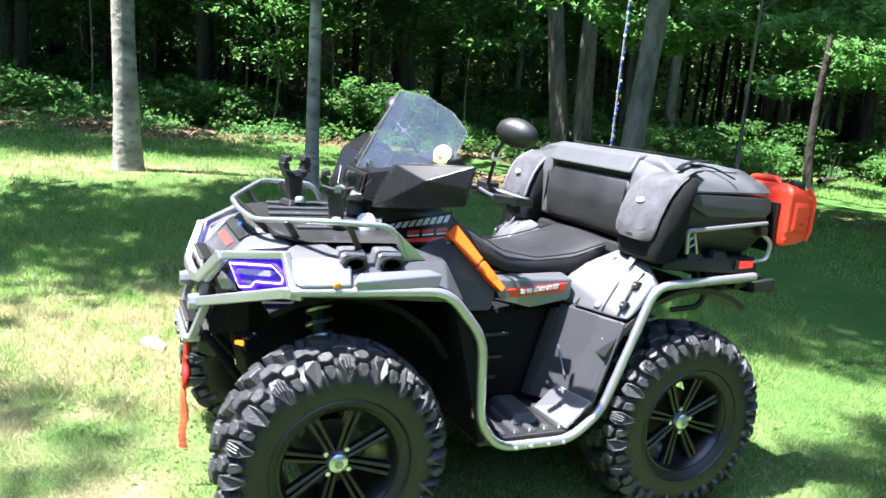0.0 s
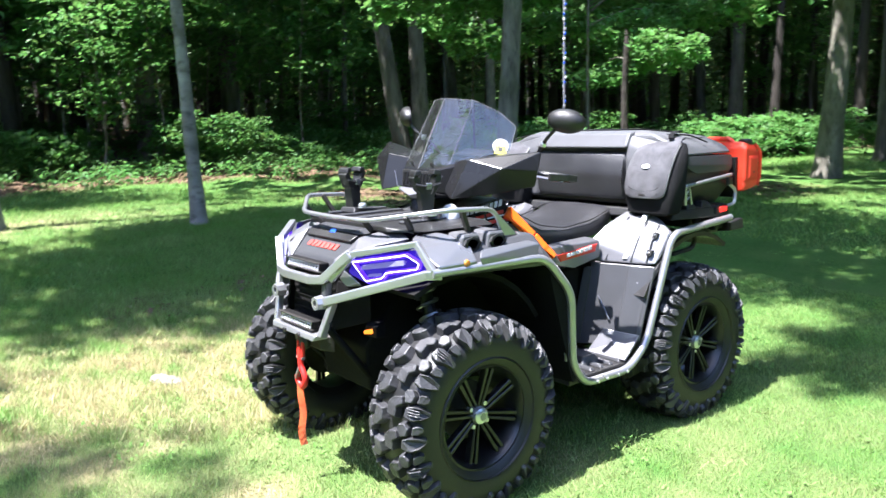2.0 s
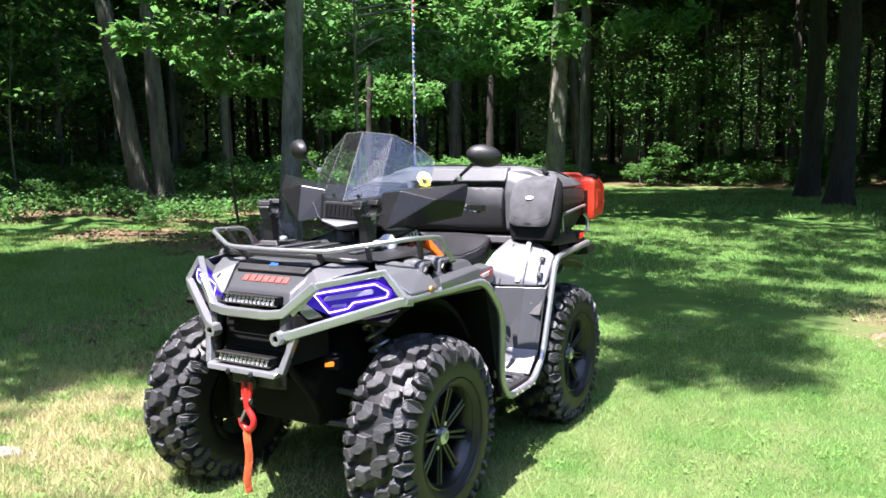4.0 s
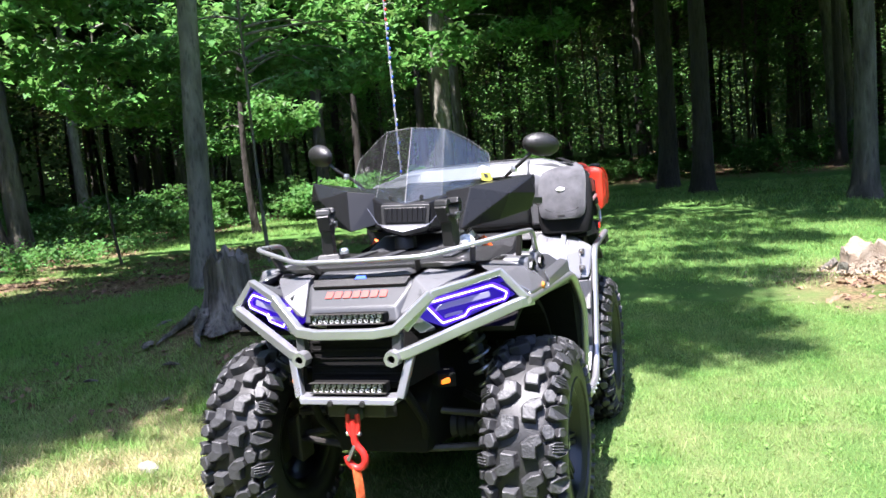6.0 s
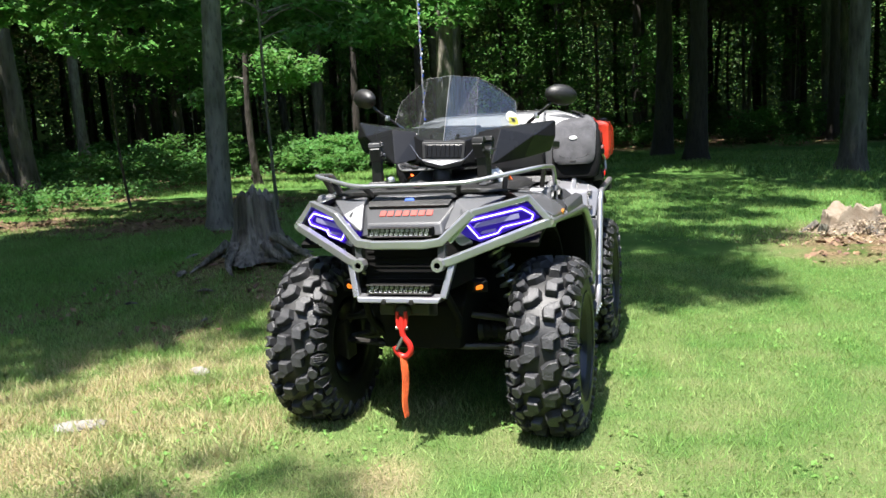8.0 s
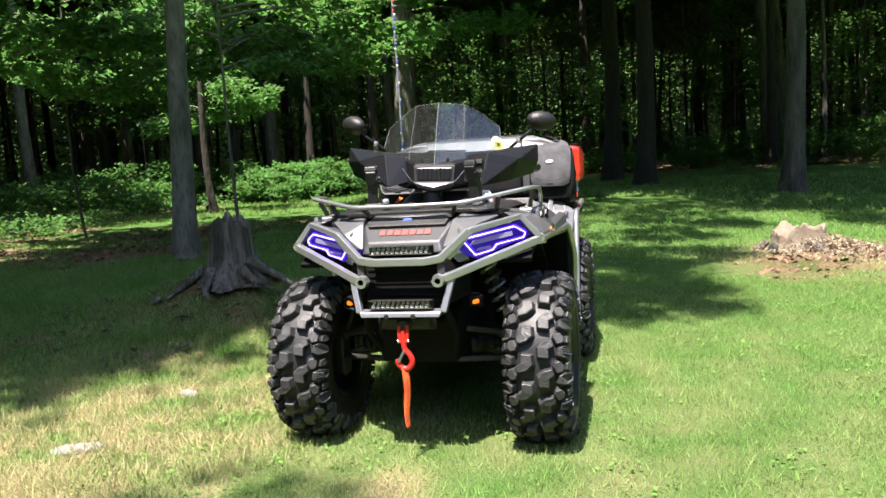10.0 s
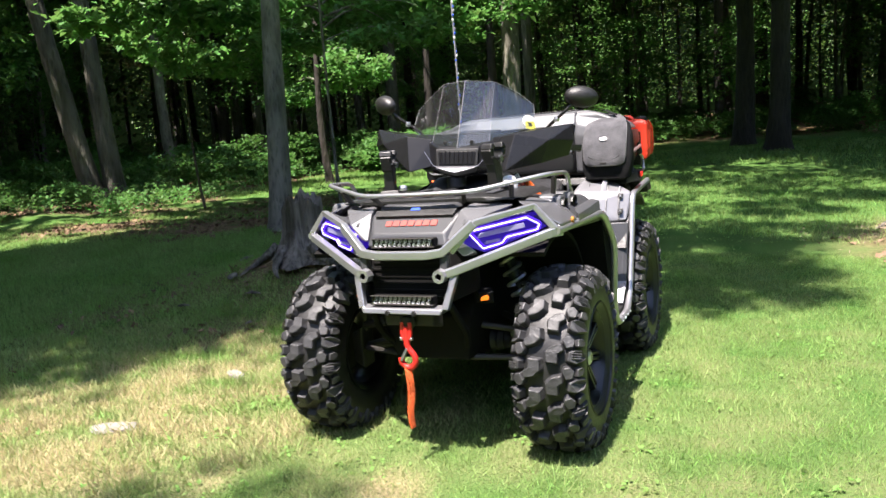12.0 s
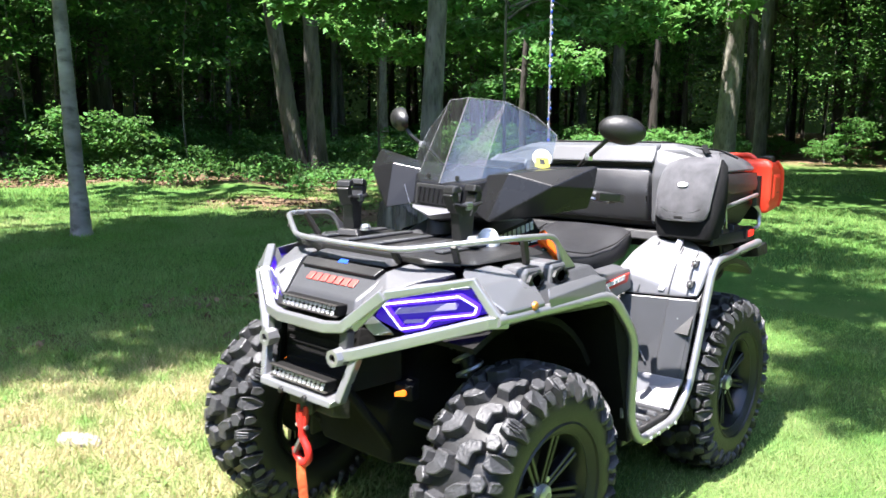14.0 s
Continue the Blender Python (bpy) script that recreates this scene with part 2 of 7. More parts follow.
M_CUT = material("rotten_cut_wood", (0.25, 0.215, 0.165), 0.9, 0.0, (0.17, 0.13, 0.09), 9, mix=0.6, bump=0.8, bump_scale=70)
M_CHIP = material("wood_chips", (0.40, 0.33, 0.23), 0.9, 0.0, (0.2, 0.15, 0.1), 9, mix=0.6, island=0.4)
M_STONE = material("pale_flat_stone", (0.25, 0.235, 0.21), 0.9, 0.0, (0.15, 0.135, 0.115), 9, bump=0.6, bump_scale=40)
M_LEAF = leafy("broad_leaves", (0.05, 0.15, 0.03), (0.08, 0.185, 0.04))
# Lighter copy of the leaves, for foliage meant to look sunlit.
M_LEAF_BRIGHT = leafy("young_broad_leaves", (0.065, 0.195, 0.042), (0.10, 0.225, 0.055), 0.5)
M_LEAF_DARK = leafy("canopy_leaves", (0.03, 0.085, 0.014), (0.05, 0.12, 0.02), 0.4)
# Darker copy of the leaves, for the shade of the far wood.
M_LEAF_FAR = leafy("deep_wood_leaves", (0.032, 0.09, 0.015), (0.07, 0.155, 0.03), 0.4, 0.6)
M_CLOVER = leafy("clover_leaves", (0.13, 0.27, 0.06), (0.17, 0.30, 0.08), 0.4, 0.3, 0.1)
M_GRASS = leafy("grass_blades", (0.11, 0.262, 0.046), (0.225, 0.335, 0.11), 0.4, 0.35, 0.06)
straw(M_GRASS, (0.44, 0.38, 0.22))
M_LITTERLEAF = material("dry_leaves", (0.2, 0.125, 0.07), 0.85, 0.0, (0.12, 0.075, 0.045), 4, island=0.4)

# ---- geometry helpers ----
def mesh_np(name, verts, faces, smooth=False):
    """A mesh from arrays of corners and of faces that all have the same number of corners."""
    verts, faces = np.asarray(verts, np.float32).reshape(-1, 3), np.asarray(faces, np.int32)
    k = faces.shape[1]
    me = bpy.data.meshes.new(name)
    me.vertices.add(len(verts))
    me.vertices.foreach_set("co", verts.ravel())
    me.loops.add(faces.size)
    me.loops.foreach_set("vertex_index", faces.ravel())
    me.polygons.add(len(faces))
    me.polygons.foreach_set("loop_start", np.arange(0, faces.size, k, dtype=np.int32))
    me.polygons.foreach_set("loop_total", np.full(len(faces), k, np.int32))
    me.polygons.foreach_set("use_smooth", np.full(len(faces), smooth))
    me.update(calc_edges=True)
    me.validate()
    return me


def attach(name, me, mat, parent=None, label=""):
    me.materials.append(mat) if mat and not me.materials else None
    ob = new(name, me)
    ob.parent = parent
    return tagged(ob, label)


def part(name, bm, mat, parent=None, label="", smooth=False):
    """One mesh object out of a bmesh, under a thing or a part."""
    me = bpy.data.meshes.new(name)
    bmesh.ops.recalc_face_normals(bm, faces=bm.faces)
    bm.to_mesh(me)
    bm.free()
    if smooth:
        me.polygons.foreach_set("use_smooth", [True] * len(me.polygons))
        me.set_sharp_from_angle(angle=radians(38))
    return attach(name, me, mat, parent, label)


def thing(name, label, category, place=(0, 0, 0), group="", turn=0.0):
    ob = new(name)
    ob.empty_display_size = 0.1
    ob.matrix_basis = pose(*place, 0, 0, turn)
    return tagged(ob, label, category, group)


def sweep(path, radii, seg=8, wobble=0.0, seed=0, flat=1.0):
    """Corners and quads of a tapered round limb along a path."""
    path, radii = np.asarray(path, float), np.asarray(radii, float)
    rng = np.random.default_rng(seed)
    tan = np.gradient(path, axis=0)
    tan /= np.linalg.norm(tan, axis=1, keepdims=True)
    ref = np.where(np.abs(tan[:, 2:3]) < 0.9, [[0, 0, 1.0]], [[1.0, 0, 0]])
    u = np.cross(tan, ref)
    u /= np.linalg.norm(u, axis=1, keepdims=True)
    for i in range(1, len(u)):
        u[i] = u[i - 1] - tan[i] * (u[i - 1] @ tan[i])
        u[i] /= np.linalg.norm(u[i])
    v = np.cross(tan, u)
    a = np.linspace(0, 2 * np.pi, seg, endpoint=False)
    r = radii[:, None] * (1 + wobble * rng.standard_normal((len(path), seg)))
    vs = path[:, None] + r[..., None] * (np.cos(a)[None, :, None] * u[:, None] + flat * np.sin(a)[None, :, None] * v[:, None])
    i, j = np.meshgrid(np.arange(len(path) - 1), np.arange(seg), indexing="ij")
    k = (j + 1) % seg
    f = np.stack([i * seg + j, i * seg + k, (i + 1) * seg + k, (i + 1) * seg + j], -1).reshape(-1, 4)
    return vs.reshape(-1, 3), f


def joined(pieces):
    vs, fs, n = [], [], 0
    for v, f in pieces:
        vs.append(v)
        fs.append(f + n)
        n += len(v)
    return np.concatenate(vs), np.concatenate(fs)


def leaves(centres, size, rng, flat=0.6, long=1.6):
    """A folded pointed leaf at each centre, more or less level."""
    n = len(centres)
    yaw = rng.uniform(0, 2 * np.pi, n)
    d = np.stack([np.cos(yaw), np.sin(yaw), rng.normal(-0.25, 0.45, n)], 1)
    d /= np.linalg.norm(d, axis=1, keepdims=True)
    up = np.stack([rng.normal(0, 1 - flat, n), rng.normal(0, 1 - flat, n), np.ones(n)], 1)
    side = np.cross(up, d)
    side /= np.linalg.norm(side, axis=1, keepdims=True)
    nor = np.cross(d, side)
    s = (size * rng.uniform(0.6, 1.35, n))[:, None]
    half = s / long / 2
    base, tip = centres - d * s / 2, centres + d * s / 2 - nor * s * 0.12
    left, right = centres + side * half + nor * s * 0.06, centres - side * half + nor * s * 0.06
    v = np.stack([base, left, tip, right], 1).reshape(-1, 3)
    f = np.arange(4 * n).reshape(-1, 4)
    return v, f


# ---- ground ----
LAWN = [(60, -13), (8, -14.5), (3, -14), (-1.5, -11.5), (-4.2, -8.2), (-8, -9.5), (-11, -11.5), (-19, -12.5), (-27, -9), (-29, -2), (-25, 5), (-26, 14), (-30, 60)]


def edge_distance(x, y):
    """Metres to the lawn's edge: positive inside the wood, negative on the lawn."""
    x, y = np.asarray(x, float), np.asarray(y, float)
    best, sign = np.full(x.shape, 1e9), np.zeros(x.shape)
    for (ax, ay), (bx, by) in zip(LAWN, LAWN[1:]):
        dx, dy = bx - ax, by - ay
        t = np.clip(((x - ax) * dx + (y - ay) * dy) / (dx * dx + dy * dy), 0, 1)
        d = np.hypot(x - ax - t * dx, y - ay - t * dy)
        side = dx * (y - ay) - dy * (x - ax)
        sign = np.where(d < best - 1e-9, np.where(side > 0, 1.0, -1.0), sign)
        best = np.minimum(best, d)
    return best * sign


def lawn_distance(x, y):
    """The same to the edge of the grass, which runs on under the first trees by the birches."""
    return edge_distance(x, y) - 4.2 * np.exp(-((np.asarray(x) + 2.9) ** 2 / 9 + (np.asarray(y) + 10.8) ** 2 / 8))


def waves(x, y, seed, scale):
    """Smooth random relief in about -1..1."""
    rng = np.random.default_rng(seed)
    out = 0
    for k in range(14):
        a, f, p = rng.uniform(0, 2 * np.pi), rng.uniform(0.5, 2.2) / scale, rng.uniform(0, 2 * np.pi)
        out = out + np.sin((x * np.cos(a) + y * np.sin(a)) * 2 * np.pi * f + p) / 14 * 1.9
    return out


def ground_z(x, y):
    x, y = np.asarray(x, float), np.asarray(y, float)
    away = np.clip((-0.62 * x - 0.78 * y - 0.9) / 6.0, 0, 1)
    rise = 0.27 * away * away * (3 - 2 * away)
    d = edge_distance(x, y)
    wood = np.clip(d / 3.0, 0, 1)
    bank = 0.055 * np.clip(d + 1.0, 0, 30) ** 2 / (np.clip(d + 1.0, 0, 30) + 4.0)
    far = np.clip((np.hypot(x, y) - 3) / 5, 0, 1)
    mound = 0.34 * np.exp(-(((x + 1.68) / 0.72) ** 2 + ((y + 2.42) / 0.75) ** 2)) + 0.07 * np.exp(-(((x + 3.9) / 0.9) ** 2 + ((y - 2.6) / 0.9) ** 2))
    return rise + mound + bank + 0.035 * far * waves(x, y, 3, 4.0) + 0.10 * wood * waves(x, y, 4, 3.0) + 0.012 * waves(x, y, 5, 0.9) * far


def dry_and_sunlit(x, y):
    """How parched the lawn is, most by the front of the quad and in small worn spots, with sunlit yellow added."""
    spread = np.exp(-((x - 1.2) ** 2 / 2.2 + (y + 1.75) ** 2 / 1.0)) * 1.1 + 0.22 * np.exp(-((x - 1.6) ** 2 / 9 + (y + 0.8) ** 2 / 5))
    # This strip and the open lawn are also yellowed for the sun on them.
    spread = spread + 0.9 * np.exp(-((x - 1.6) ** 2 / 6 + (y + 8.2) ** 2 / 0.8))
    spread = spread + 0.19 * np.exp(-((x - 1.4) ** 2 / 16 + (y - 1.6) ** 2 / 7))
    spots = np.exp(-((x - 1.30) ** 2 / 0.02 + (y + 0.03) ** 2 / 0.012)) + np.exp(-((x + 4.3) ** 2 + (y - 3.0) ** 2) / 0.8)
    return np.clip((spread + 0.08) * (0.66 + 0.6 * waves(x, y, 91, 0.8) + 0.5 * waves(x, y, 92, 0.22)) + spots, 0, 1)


def axis_steps(lo, hi, fine_lo, fine_hi, step):
    mid = np.arange(fine_lo, fine_hi + 1e-6, step)
    out = [1.0]
    while sum(out) < 700:
        out.append(out[-1] * 1.28)
    grow = np.cumsum(np.array(out) * step)
    return np.concatenate([(fine_lo - grow[grow < fine_lo - lo])[::-1], mid, fine_hi + grow[grow < hi - fine_hi]])


def ground_material():
    m = material("lawn_and_leaf_litter", (0.10, 0.19, 0.03), 0.95, specular=0.05)
    n, l = m.node_tree.nodes, m.node_tree.links
    p = n["Principled BSDF"]
    co = n.new("ShaderNodeNewGeometry")

    def noise_tex(scale, detail=6):
        t = n.new("ShaderNodeTexNoise")
        t.inputs["Scale"].default_value, t.inputs["Detail"].default_value = scale, detail
        l.new(co.outputs["Position"], t.inputs["Vector"])
        return t.outputs[0]

    def step(value, lo, hi):
        r = n.new("ShaderNodeMapRange")
        r.interpolation_type = "SMOOTHSTEP"
        r.inputs["From Min"].default_value, r.inputs["From Max"].default_value = lo, hi
        l.new(value, r.inputs[0])
        return r.outputs[0]

    def blend(factor, a, b):
        x = n.new("ShaderNodeMix")
        x.data_type = "RGBA"
        l.new(factor, x.inputs["Factor"])
        for key, c in (("A", a), ("B", b)):
            if isinstance(c, tuple):
                x.inputs[key].default_value = (*c, 1)
            else:
                l.new(c, x.inputs[key])
        return x.outputs["Result"]

    fine = noise_tex(55, 8)
    # Kept dark so the ground between blades looks shaded.
    green = blend(step(noise_tex(1.3), 0.35, 0.65), (0.032, 0.10, 0.016), (0.058, 0.145, 0.028))
    green = blend(step(fine, 0.3, 0.7), green, (0.085, 0.18, 0.042))
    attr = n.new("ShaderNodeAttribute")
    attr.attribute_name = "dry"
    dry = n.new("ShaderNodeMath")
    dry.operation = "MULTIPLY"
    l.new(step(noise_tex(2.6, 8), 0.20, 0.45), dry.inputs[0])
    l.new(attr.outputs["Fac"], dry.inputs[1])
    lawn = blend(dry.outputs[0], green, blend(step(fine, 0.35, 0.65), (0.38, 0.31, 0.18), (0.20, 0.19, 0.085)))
    litter = blend(step(noise_tex(30, 8), 0.35, 0.65), (0.10, 0.066, 0.04), (0.24, 0.165, 0.10))
    litter = blend(step(noise_tex(1.8), 0.52, 0.66), litter, (0.055, 0.10, 0.022))
    attr2 = n.new("ShaderNodeAttribute")
    attr2.attribute_name = "wood"
    l.new(blend(attr2.outputs["Fac"], lawn, litter), p.inputs["Base Color"])
    b = n.new("ShaderNodeBump")
    b.inputs["Strength"].default_value, b.inputs["Distance"].default_value = 1.0, 0.03
    l.new(noise_tex(90, 6), b.inputs["Height"])
    l.new(b.outputs[0], p.inputs["Normal"])
    return m


gx, gy = axis_steps(-500, 500, -14, 8, 0.11), axis_steps(-500, 500, -15, 8, 0.11)
GX, GY = np.meshgrid(gx, gy, indexing="ij")
GZ = ground_z(GX, GY)
ni, nj = len(gx), len(gy)
ii, jj = np.meshgrid(np.arange(ni - 1), np.arange(nj - 1), indexing="ij")
gf = np.stack([ii * nj + jj, (ii + 1) * nj + jj, (ii + 1) * nj + jj + 1, ii * nj + jj + 1], -1).reshape(-1, 4)
ground_me = mesh_np("ground", np.stack([GX, GY, GZ], -1), gf, True)


def bare(x, y):
    """How much leaf litter and bare earth lies there: in the wood, round the stumps, in worn patches by the trees, with
    darker mottling for the shaded lawn.
    """
    d = lawn_distance(x, y) + 1.1 * waves(x, y, 8, 2.5)
    w = np.clip(d / 1.4 + 0.5, 0, 1)
    # Patches near (0, -3) also mottle the shaded lawn darker.
    for cx, cy, r, k in ((-4.6, -5.6, 1.7, 0.9), (-4.7, -8.2, 1.3, 0.95), (-7.5, -6.6, 2.0, 0.8), (-1.6, -2.35, 0.75, 0.8), (-1.2, -1.9, 0.5, 0.6), (-0.5, -3.3, 0.7, 0.55), (-1.3, -3.3, 0.8, 0.6), (0.6, -3.3, 0.5, 0.5), (-0.3, -2.2, 0.45, 0.5), (-3.7, 2.55, 0.8, 0.95), (-4.6, 2.9, 1.0, 0.9), (-9, -4, 1.6, 0.7)):
        q = np.hypot(x - cx, y - cy) / r + 0.35 * waves(x, y, int(abs(cx * 10)), 0.8)
        w = np.maximum(w, k * np.clip(1.5 - q * 1.2, 0, 1))
    return w


for key, value in (("wood", bare(GX, GY)), ("dry", dry_and_sunlit(GX, GY))):
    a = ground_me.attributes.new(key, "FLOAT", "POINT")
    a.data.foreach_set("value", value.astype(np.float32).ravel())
ground = tagged(attach("ground", ground_me, ground_material()), "mown lawn with dry patches, running into brown leaf litter under the trees", "ground", kind="structure")


# ---- trees ----
def crown_mesh(name, seed, height, spread, clumps, per, leaf, mat, low=0.0, flat=0.65):
    """A crown of many leaves in uneven clumps, with gaps."""
    rng = np.random.default_rng(seed)
    c = rng.normal(0, 1, (clumps, 3))
    c /= np.linalg.norm(c, axis=1, keepdims=True)
    c *= rng.uniform(0.25, 1.0, (clumps, 1)) ** 0.6
    c = c * [spread, spread, height / 2] + [0, 0, height / 2 + low]
    k = rng.normal(0, 1, (clumps, per, 3)) * [0.34, 0.34, 0.16] * (spread * 0.42) * rng.uniform(0.6, 1.3, (clumps, 1, 1))
    v, f = leaves((c[:, None] + k).reshape(-1, 3), leaf, rng, flat)
    me = mesh_np(name, v, f)
    me.materials.append(mat)
    return me


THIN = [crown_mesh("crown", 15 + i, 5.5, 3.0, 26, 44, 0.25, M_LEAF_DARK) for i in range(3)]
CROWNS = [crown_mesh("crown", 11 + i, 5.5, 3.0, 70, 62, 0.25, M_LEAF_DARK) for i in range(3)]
SAPLING = [crown_mesh("crown", 31 + i, 4.6, 1.7, 60, 42, 0.145, M_LEAF, 0.0, 0.8) for i in range(3)]
SAPLING_BRIGHT = [crown_mesh("crown", 35 + i, 4.6, 1.7, 60, 42, 0.145, M_LEAF_BRIGHT, 0.0, 0.8) for i in range(3)]
SPRAY = [crown_mesh("foliage", 41 + i, 0.55, 0.85, 26, 30, 0.15, M_LEAF_BRIGHT, -0.25, 0.85) for i in range(2)]
SHRUB = [crown_mesh("foliage", 51 + i, 1.0 + 0.25 * i, 0.75, 40, 34, 0.10, (M_LEAF_BRIGHT, M_LEAF, M_LEAF)[i], 0.0, 0.75) for i in range(3)]


def trunk(seed, r, h, lean=(0, 0), bend=0.12, limbs=5, flare=1.5, first=0.45, seg=12):
    rng = np.random.default_rng(seed)
    t = np.linspace(0, 1, 22)
    z = t ** 1.25 * h
    b1, b2 = rng.uniform(-1, 1, 2) * bend
    path = np.stack([lean[0] * z + b1 * np.sin(t * 4.5), lean[1] * z + b2 * np.sin(t * 5.5), z - 0.12], 1)
    rad = r * (1 - 0.72 * t) * (1 + (flare - 1) * np.exp(-z / (r * 1.6)))
    pieces = [sweep(path, rad, seg, 0.035, seed)]
    for i in range(limbs):
        k = first + (0.95 - first) * (i + rng.uniform(0, 0.8)) / max(limbs, 1)
        j = min(int(k ** 0.8 * 21), 20)
        a, ln = rng.uniform(0, 2 * np.pi), rng.uniform(0.16, 0.3) * h * (1.15 - k)
        s = np.linspace(0, 1, 6)[:, None]
        limb = path[j] + s * ln * np.array([np.cos(a), np.sin(a), 0.55]) + s * s * [0, 0, ln * 0.3]
        pieces.append(sweep(limb, rad[j] * 0.5 * (1 - 0.85 * s[:, 0]), 6, 0.03, seed + i))
    v, f = joined(pieces)
    return mesh_np("trunk", v, f, True), path


def tree(x, y, r, h, mat, label, seed, lean=(0, 0), crown=0, crown_z=None, crown_scale=1.0, limbs=5, bend=0.12, flare=1.5, group="trees at the wood's edge", crown_at=(0, 0), first=0.45):
    z = float(ground_z(x, y))
    ob = thing("tree", label, "tree", (x, y, z), group)
    me, path = trunk(seed, r, h, lean, bend, limbs, flare, first)
    attach("trunk", me, mat, ob)
    if crown is not None:
        c = attach("crown", CROWNS[crown % 3], None, ob)
        top = path[-5]
        c.matrix_basis = pose(top[0] + crown_at[0], top[1] + crown_at[1], crown_z if crown_z is not None else h * 0.55, 0, 0, seed * 47) @ Matrix.Diagonal((crown_scale, crown_scale, crown_scale, 1))
    return ob


GREY, BIRCH = "slender tree with smooth pale grey mossy bark", "pale birch with dark scars in its grey bark"
ROUGH, DARK = "tall tree with furrowed brown-grey bark", "tall furrowed tree, its bark darkened for the deep shade"


def shade_crown(ob, places, crowns=CROWNS):
    """Crown lumps added high up for their shade, each at (x, y, z, scale) in the world, on a limb from the trunk."""
    for k, (x, y, z, s) in enumerate(places):
        x, y = x + 0.04 * z, y + 0.10 * z
        o = ob.matrix_basis.translation
        c = attach("crown", crowns[k % 3], None, ob)
        c.matrix_basis = pose(x - o.x, y - o.y, z - o.z, 0, 0, 71 * k) @ Matrix.Diagonal((s, s, s * 0.6, 1))
        t = np.linspace(0, 1, 7)[:, None]
        start, end = np.array([0, 0, z - o.z - 1.5]), np.array([x - o.x, y - o.y, z - o.z + 1.2 * s])
        v, f = sweep(start * (1 - t) + end * t + [0, 0, 0.5] * np.sin(t * 3.14), 0.016 * (1.05 - t[:, 0]), 6, 0.03, k)
        attach("limb", mesh_np("limb", v, f, True), ob.children[0].data.materials[0], ob)


def over(gx, gy, s, z=9.0):
    """The place of a crown lump whose shade falls on the ground at (gx, gy)."""
    h = z + 1.6 * s
    return gx + SUN_TO.x / SUN_TO.z * h - 0.04 * z, gy + SUN_TO.y / SUN_TO.z * h - 0.10 * z, z, s


birch = tree(1.06, -8.1, 0.17, 11, M_BARK_BIRCH, BIRCH, 1, (0.04, -0.01), None, flare=1.35)
shade_crown(birch, [(3.1, -6.1, 7.0, 0.70), (3.4, -5.2, 7.6, 0.5)], THIN)
shade_crown(birch, [(1.2, -6.5, 7.0, 0.75), (0.7, -6.6, 8.0, 0.75), (1.4, -5.2, 8.0, 0.6), (1.6, -5.6, 8.4, 0.55)])
shade_crown(birch, [over(*q, 10.0) for q in ((1.5, -11.0, 0.6), (-0.5, -11.6, 0.6), (3.6, -11.6, 0.7), (1.6, -13.2, 0.8))])
birch2 = tree(-1.03, -6.62, 0.095, 9, M_BARK_BIRCH, BIRCH, 2, (0.028, -0.02), None, bend=0.05, flare=1.6)
shade_crown(birch2, [(-0.6, -5.9, 6.4, 0.7), (1.0, -5.2, 7.0, 0.55), (-1.2, -4.6, 7.0, 0.6), (1.9, -4.75, 8.8, 0.36), (2.6, -5.9, 8.8, 0.44), (1.7, -3.85, 8.8, 0.24), (3.4, -6.5, 8.8, 0.38), (0.8, -4.4, 8.8, 0.42)])
alder = tree(-4.05, -4.32, 0.145, 12, M_BARK_GREY, GREY, 3, (-0.02, 0.045), None, flare=1.6)
shade_crown(alder, [(-1.9, -4.3, 6.8, 0.75), (-3.4, -5.6, 9.5, 0.6)])
shade_crown(alder, [over(*q) for q in ((-6.4, 1.4, 0.24), (-7.6, 2.2, 0.2), (-9.6, 3.0, 0.22))])
shade_crown(alder, [over(*q) for q in ((-6.4, -0.6, 0.45), (-8.4, 0.6, 0.4), (-10.8, 1.2, 0.5), (-13.0, 2.4, 0.6))], THIN)
shade_crown(alder, [(1.5, -5.2, 10.5, 0.8), (-0.8, -4.7, 11.0, 0.8), (3.0, -5.6, 10.5, 0.7), (-1.2, -6.8, 11.5, 0.9)])
shade_crown(alder, [(-3.9, -2.4, 7.0, 0.6), (-5.6, -0.6, 8.0, 0.7), (-1.2, -3.2, 8.0, 0.42), (-2.4, -1.2, 8.6, 0.34)], THIN)
double = tree(-8.85, -12.95, 0.25, 14, M_BARK_ROUGH, "tree with two furrowed grey trunks from one base", 4, (0.10, -0.08), 0, 7.5, 1.2, flare=1.35)
second_me, _ = trunk(44, 0.24, 14, (0.035, -0.03), 0.1, 5, 1.35)
attach("trunk", second_me, M_BARK_ROUGH, double).matrix_basis = pose(-0.30, 0.30, 0)
shade_crown(double, [(-5.5, -13.0, 8.0, 0.7)], THIN)
grey = tree(-12.26, -4.07, 0.23, 15, M_BARK_GREY, GREY, 5, (-0.005, 0.03), 1, 7.5, 1.3, flare=1.4)
shade_crown(grey, [(-8.5, -2.2, 8.0, 0.9), (-9.0, 0.8, 9.0, 0.8)], THIN)
shade_crown(grey, [(-12.5, -1.0, 8.0, 1.1), (-14.5, -3.0, 9.0, 1.2)])
tree(-18.5, -5.45, 0.19, 16, M_BARK_ROUGH, ROUGH, 6, (0, 0), 2, 8.0, 1.25)
big = tree(-12.5, 4.06, 0.22, 17, M_BARK_ROUGH, "thick furrowed tree with flared roots on the lawn", 7, (0.01, 0.0), 0, 7.5, 1.3, flare=1.7)
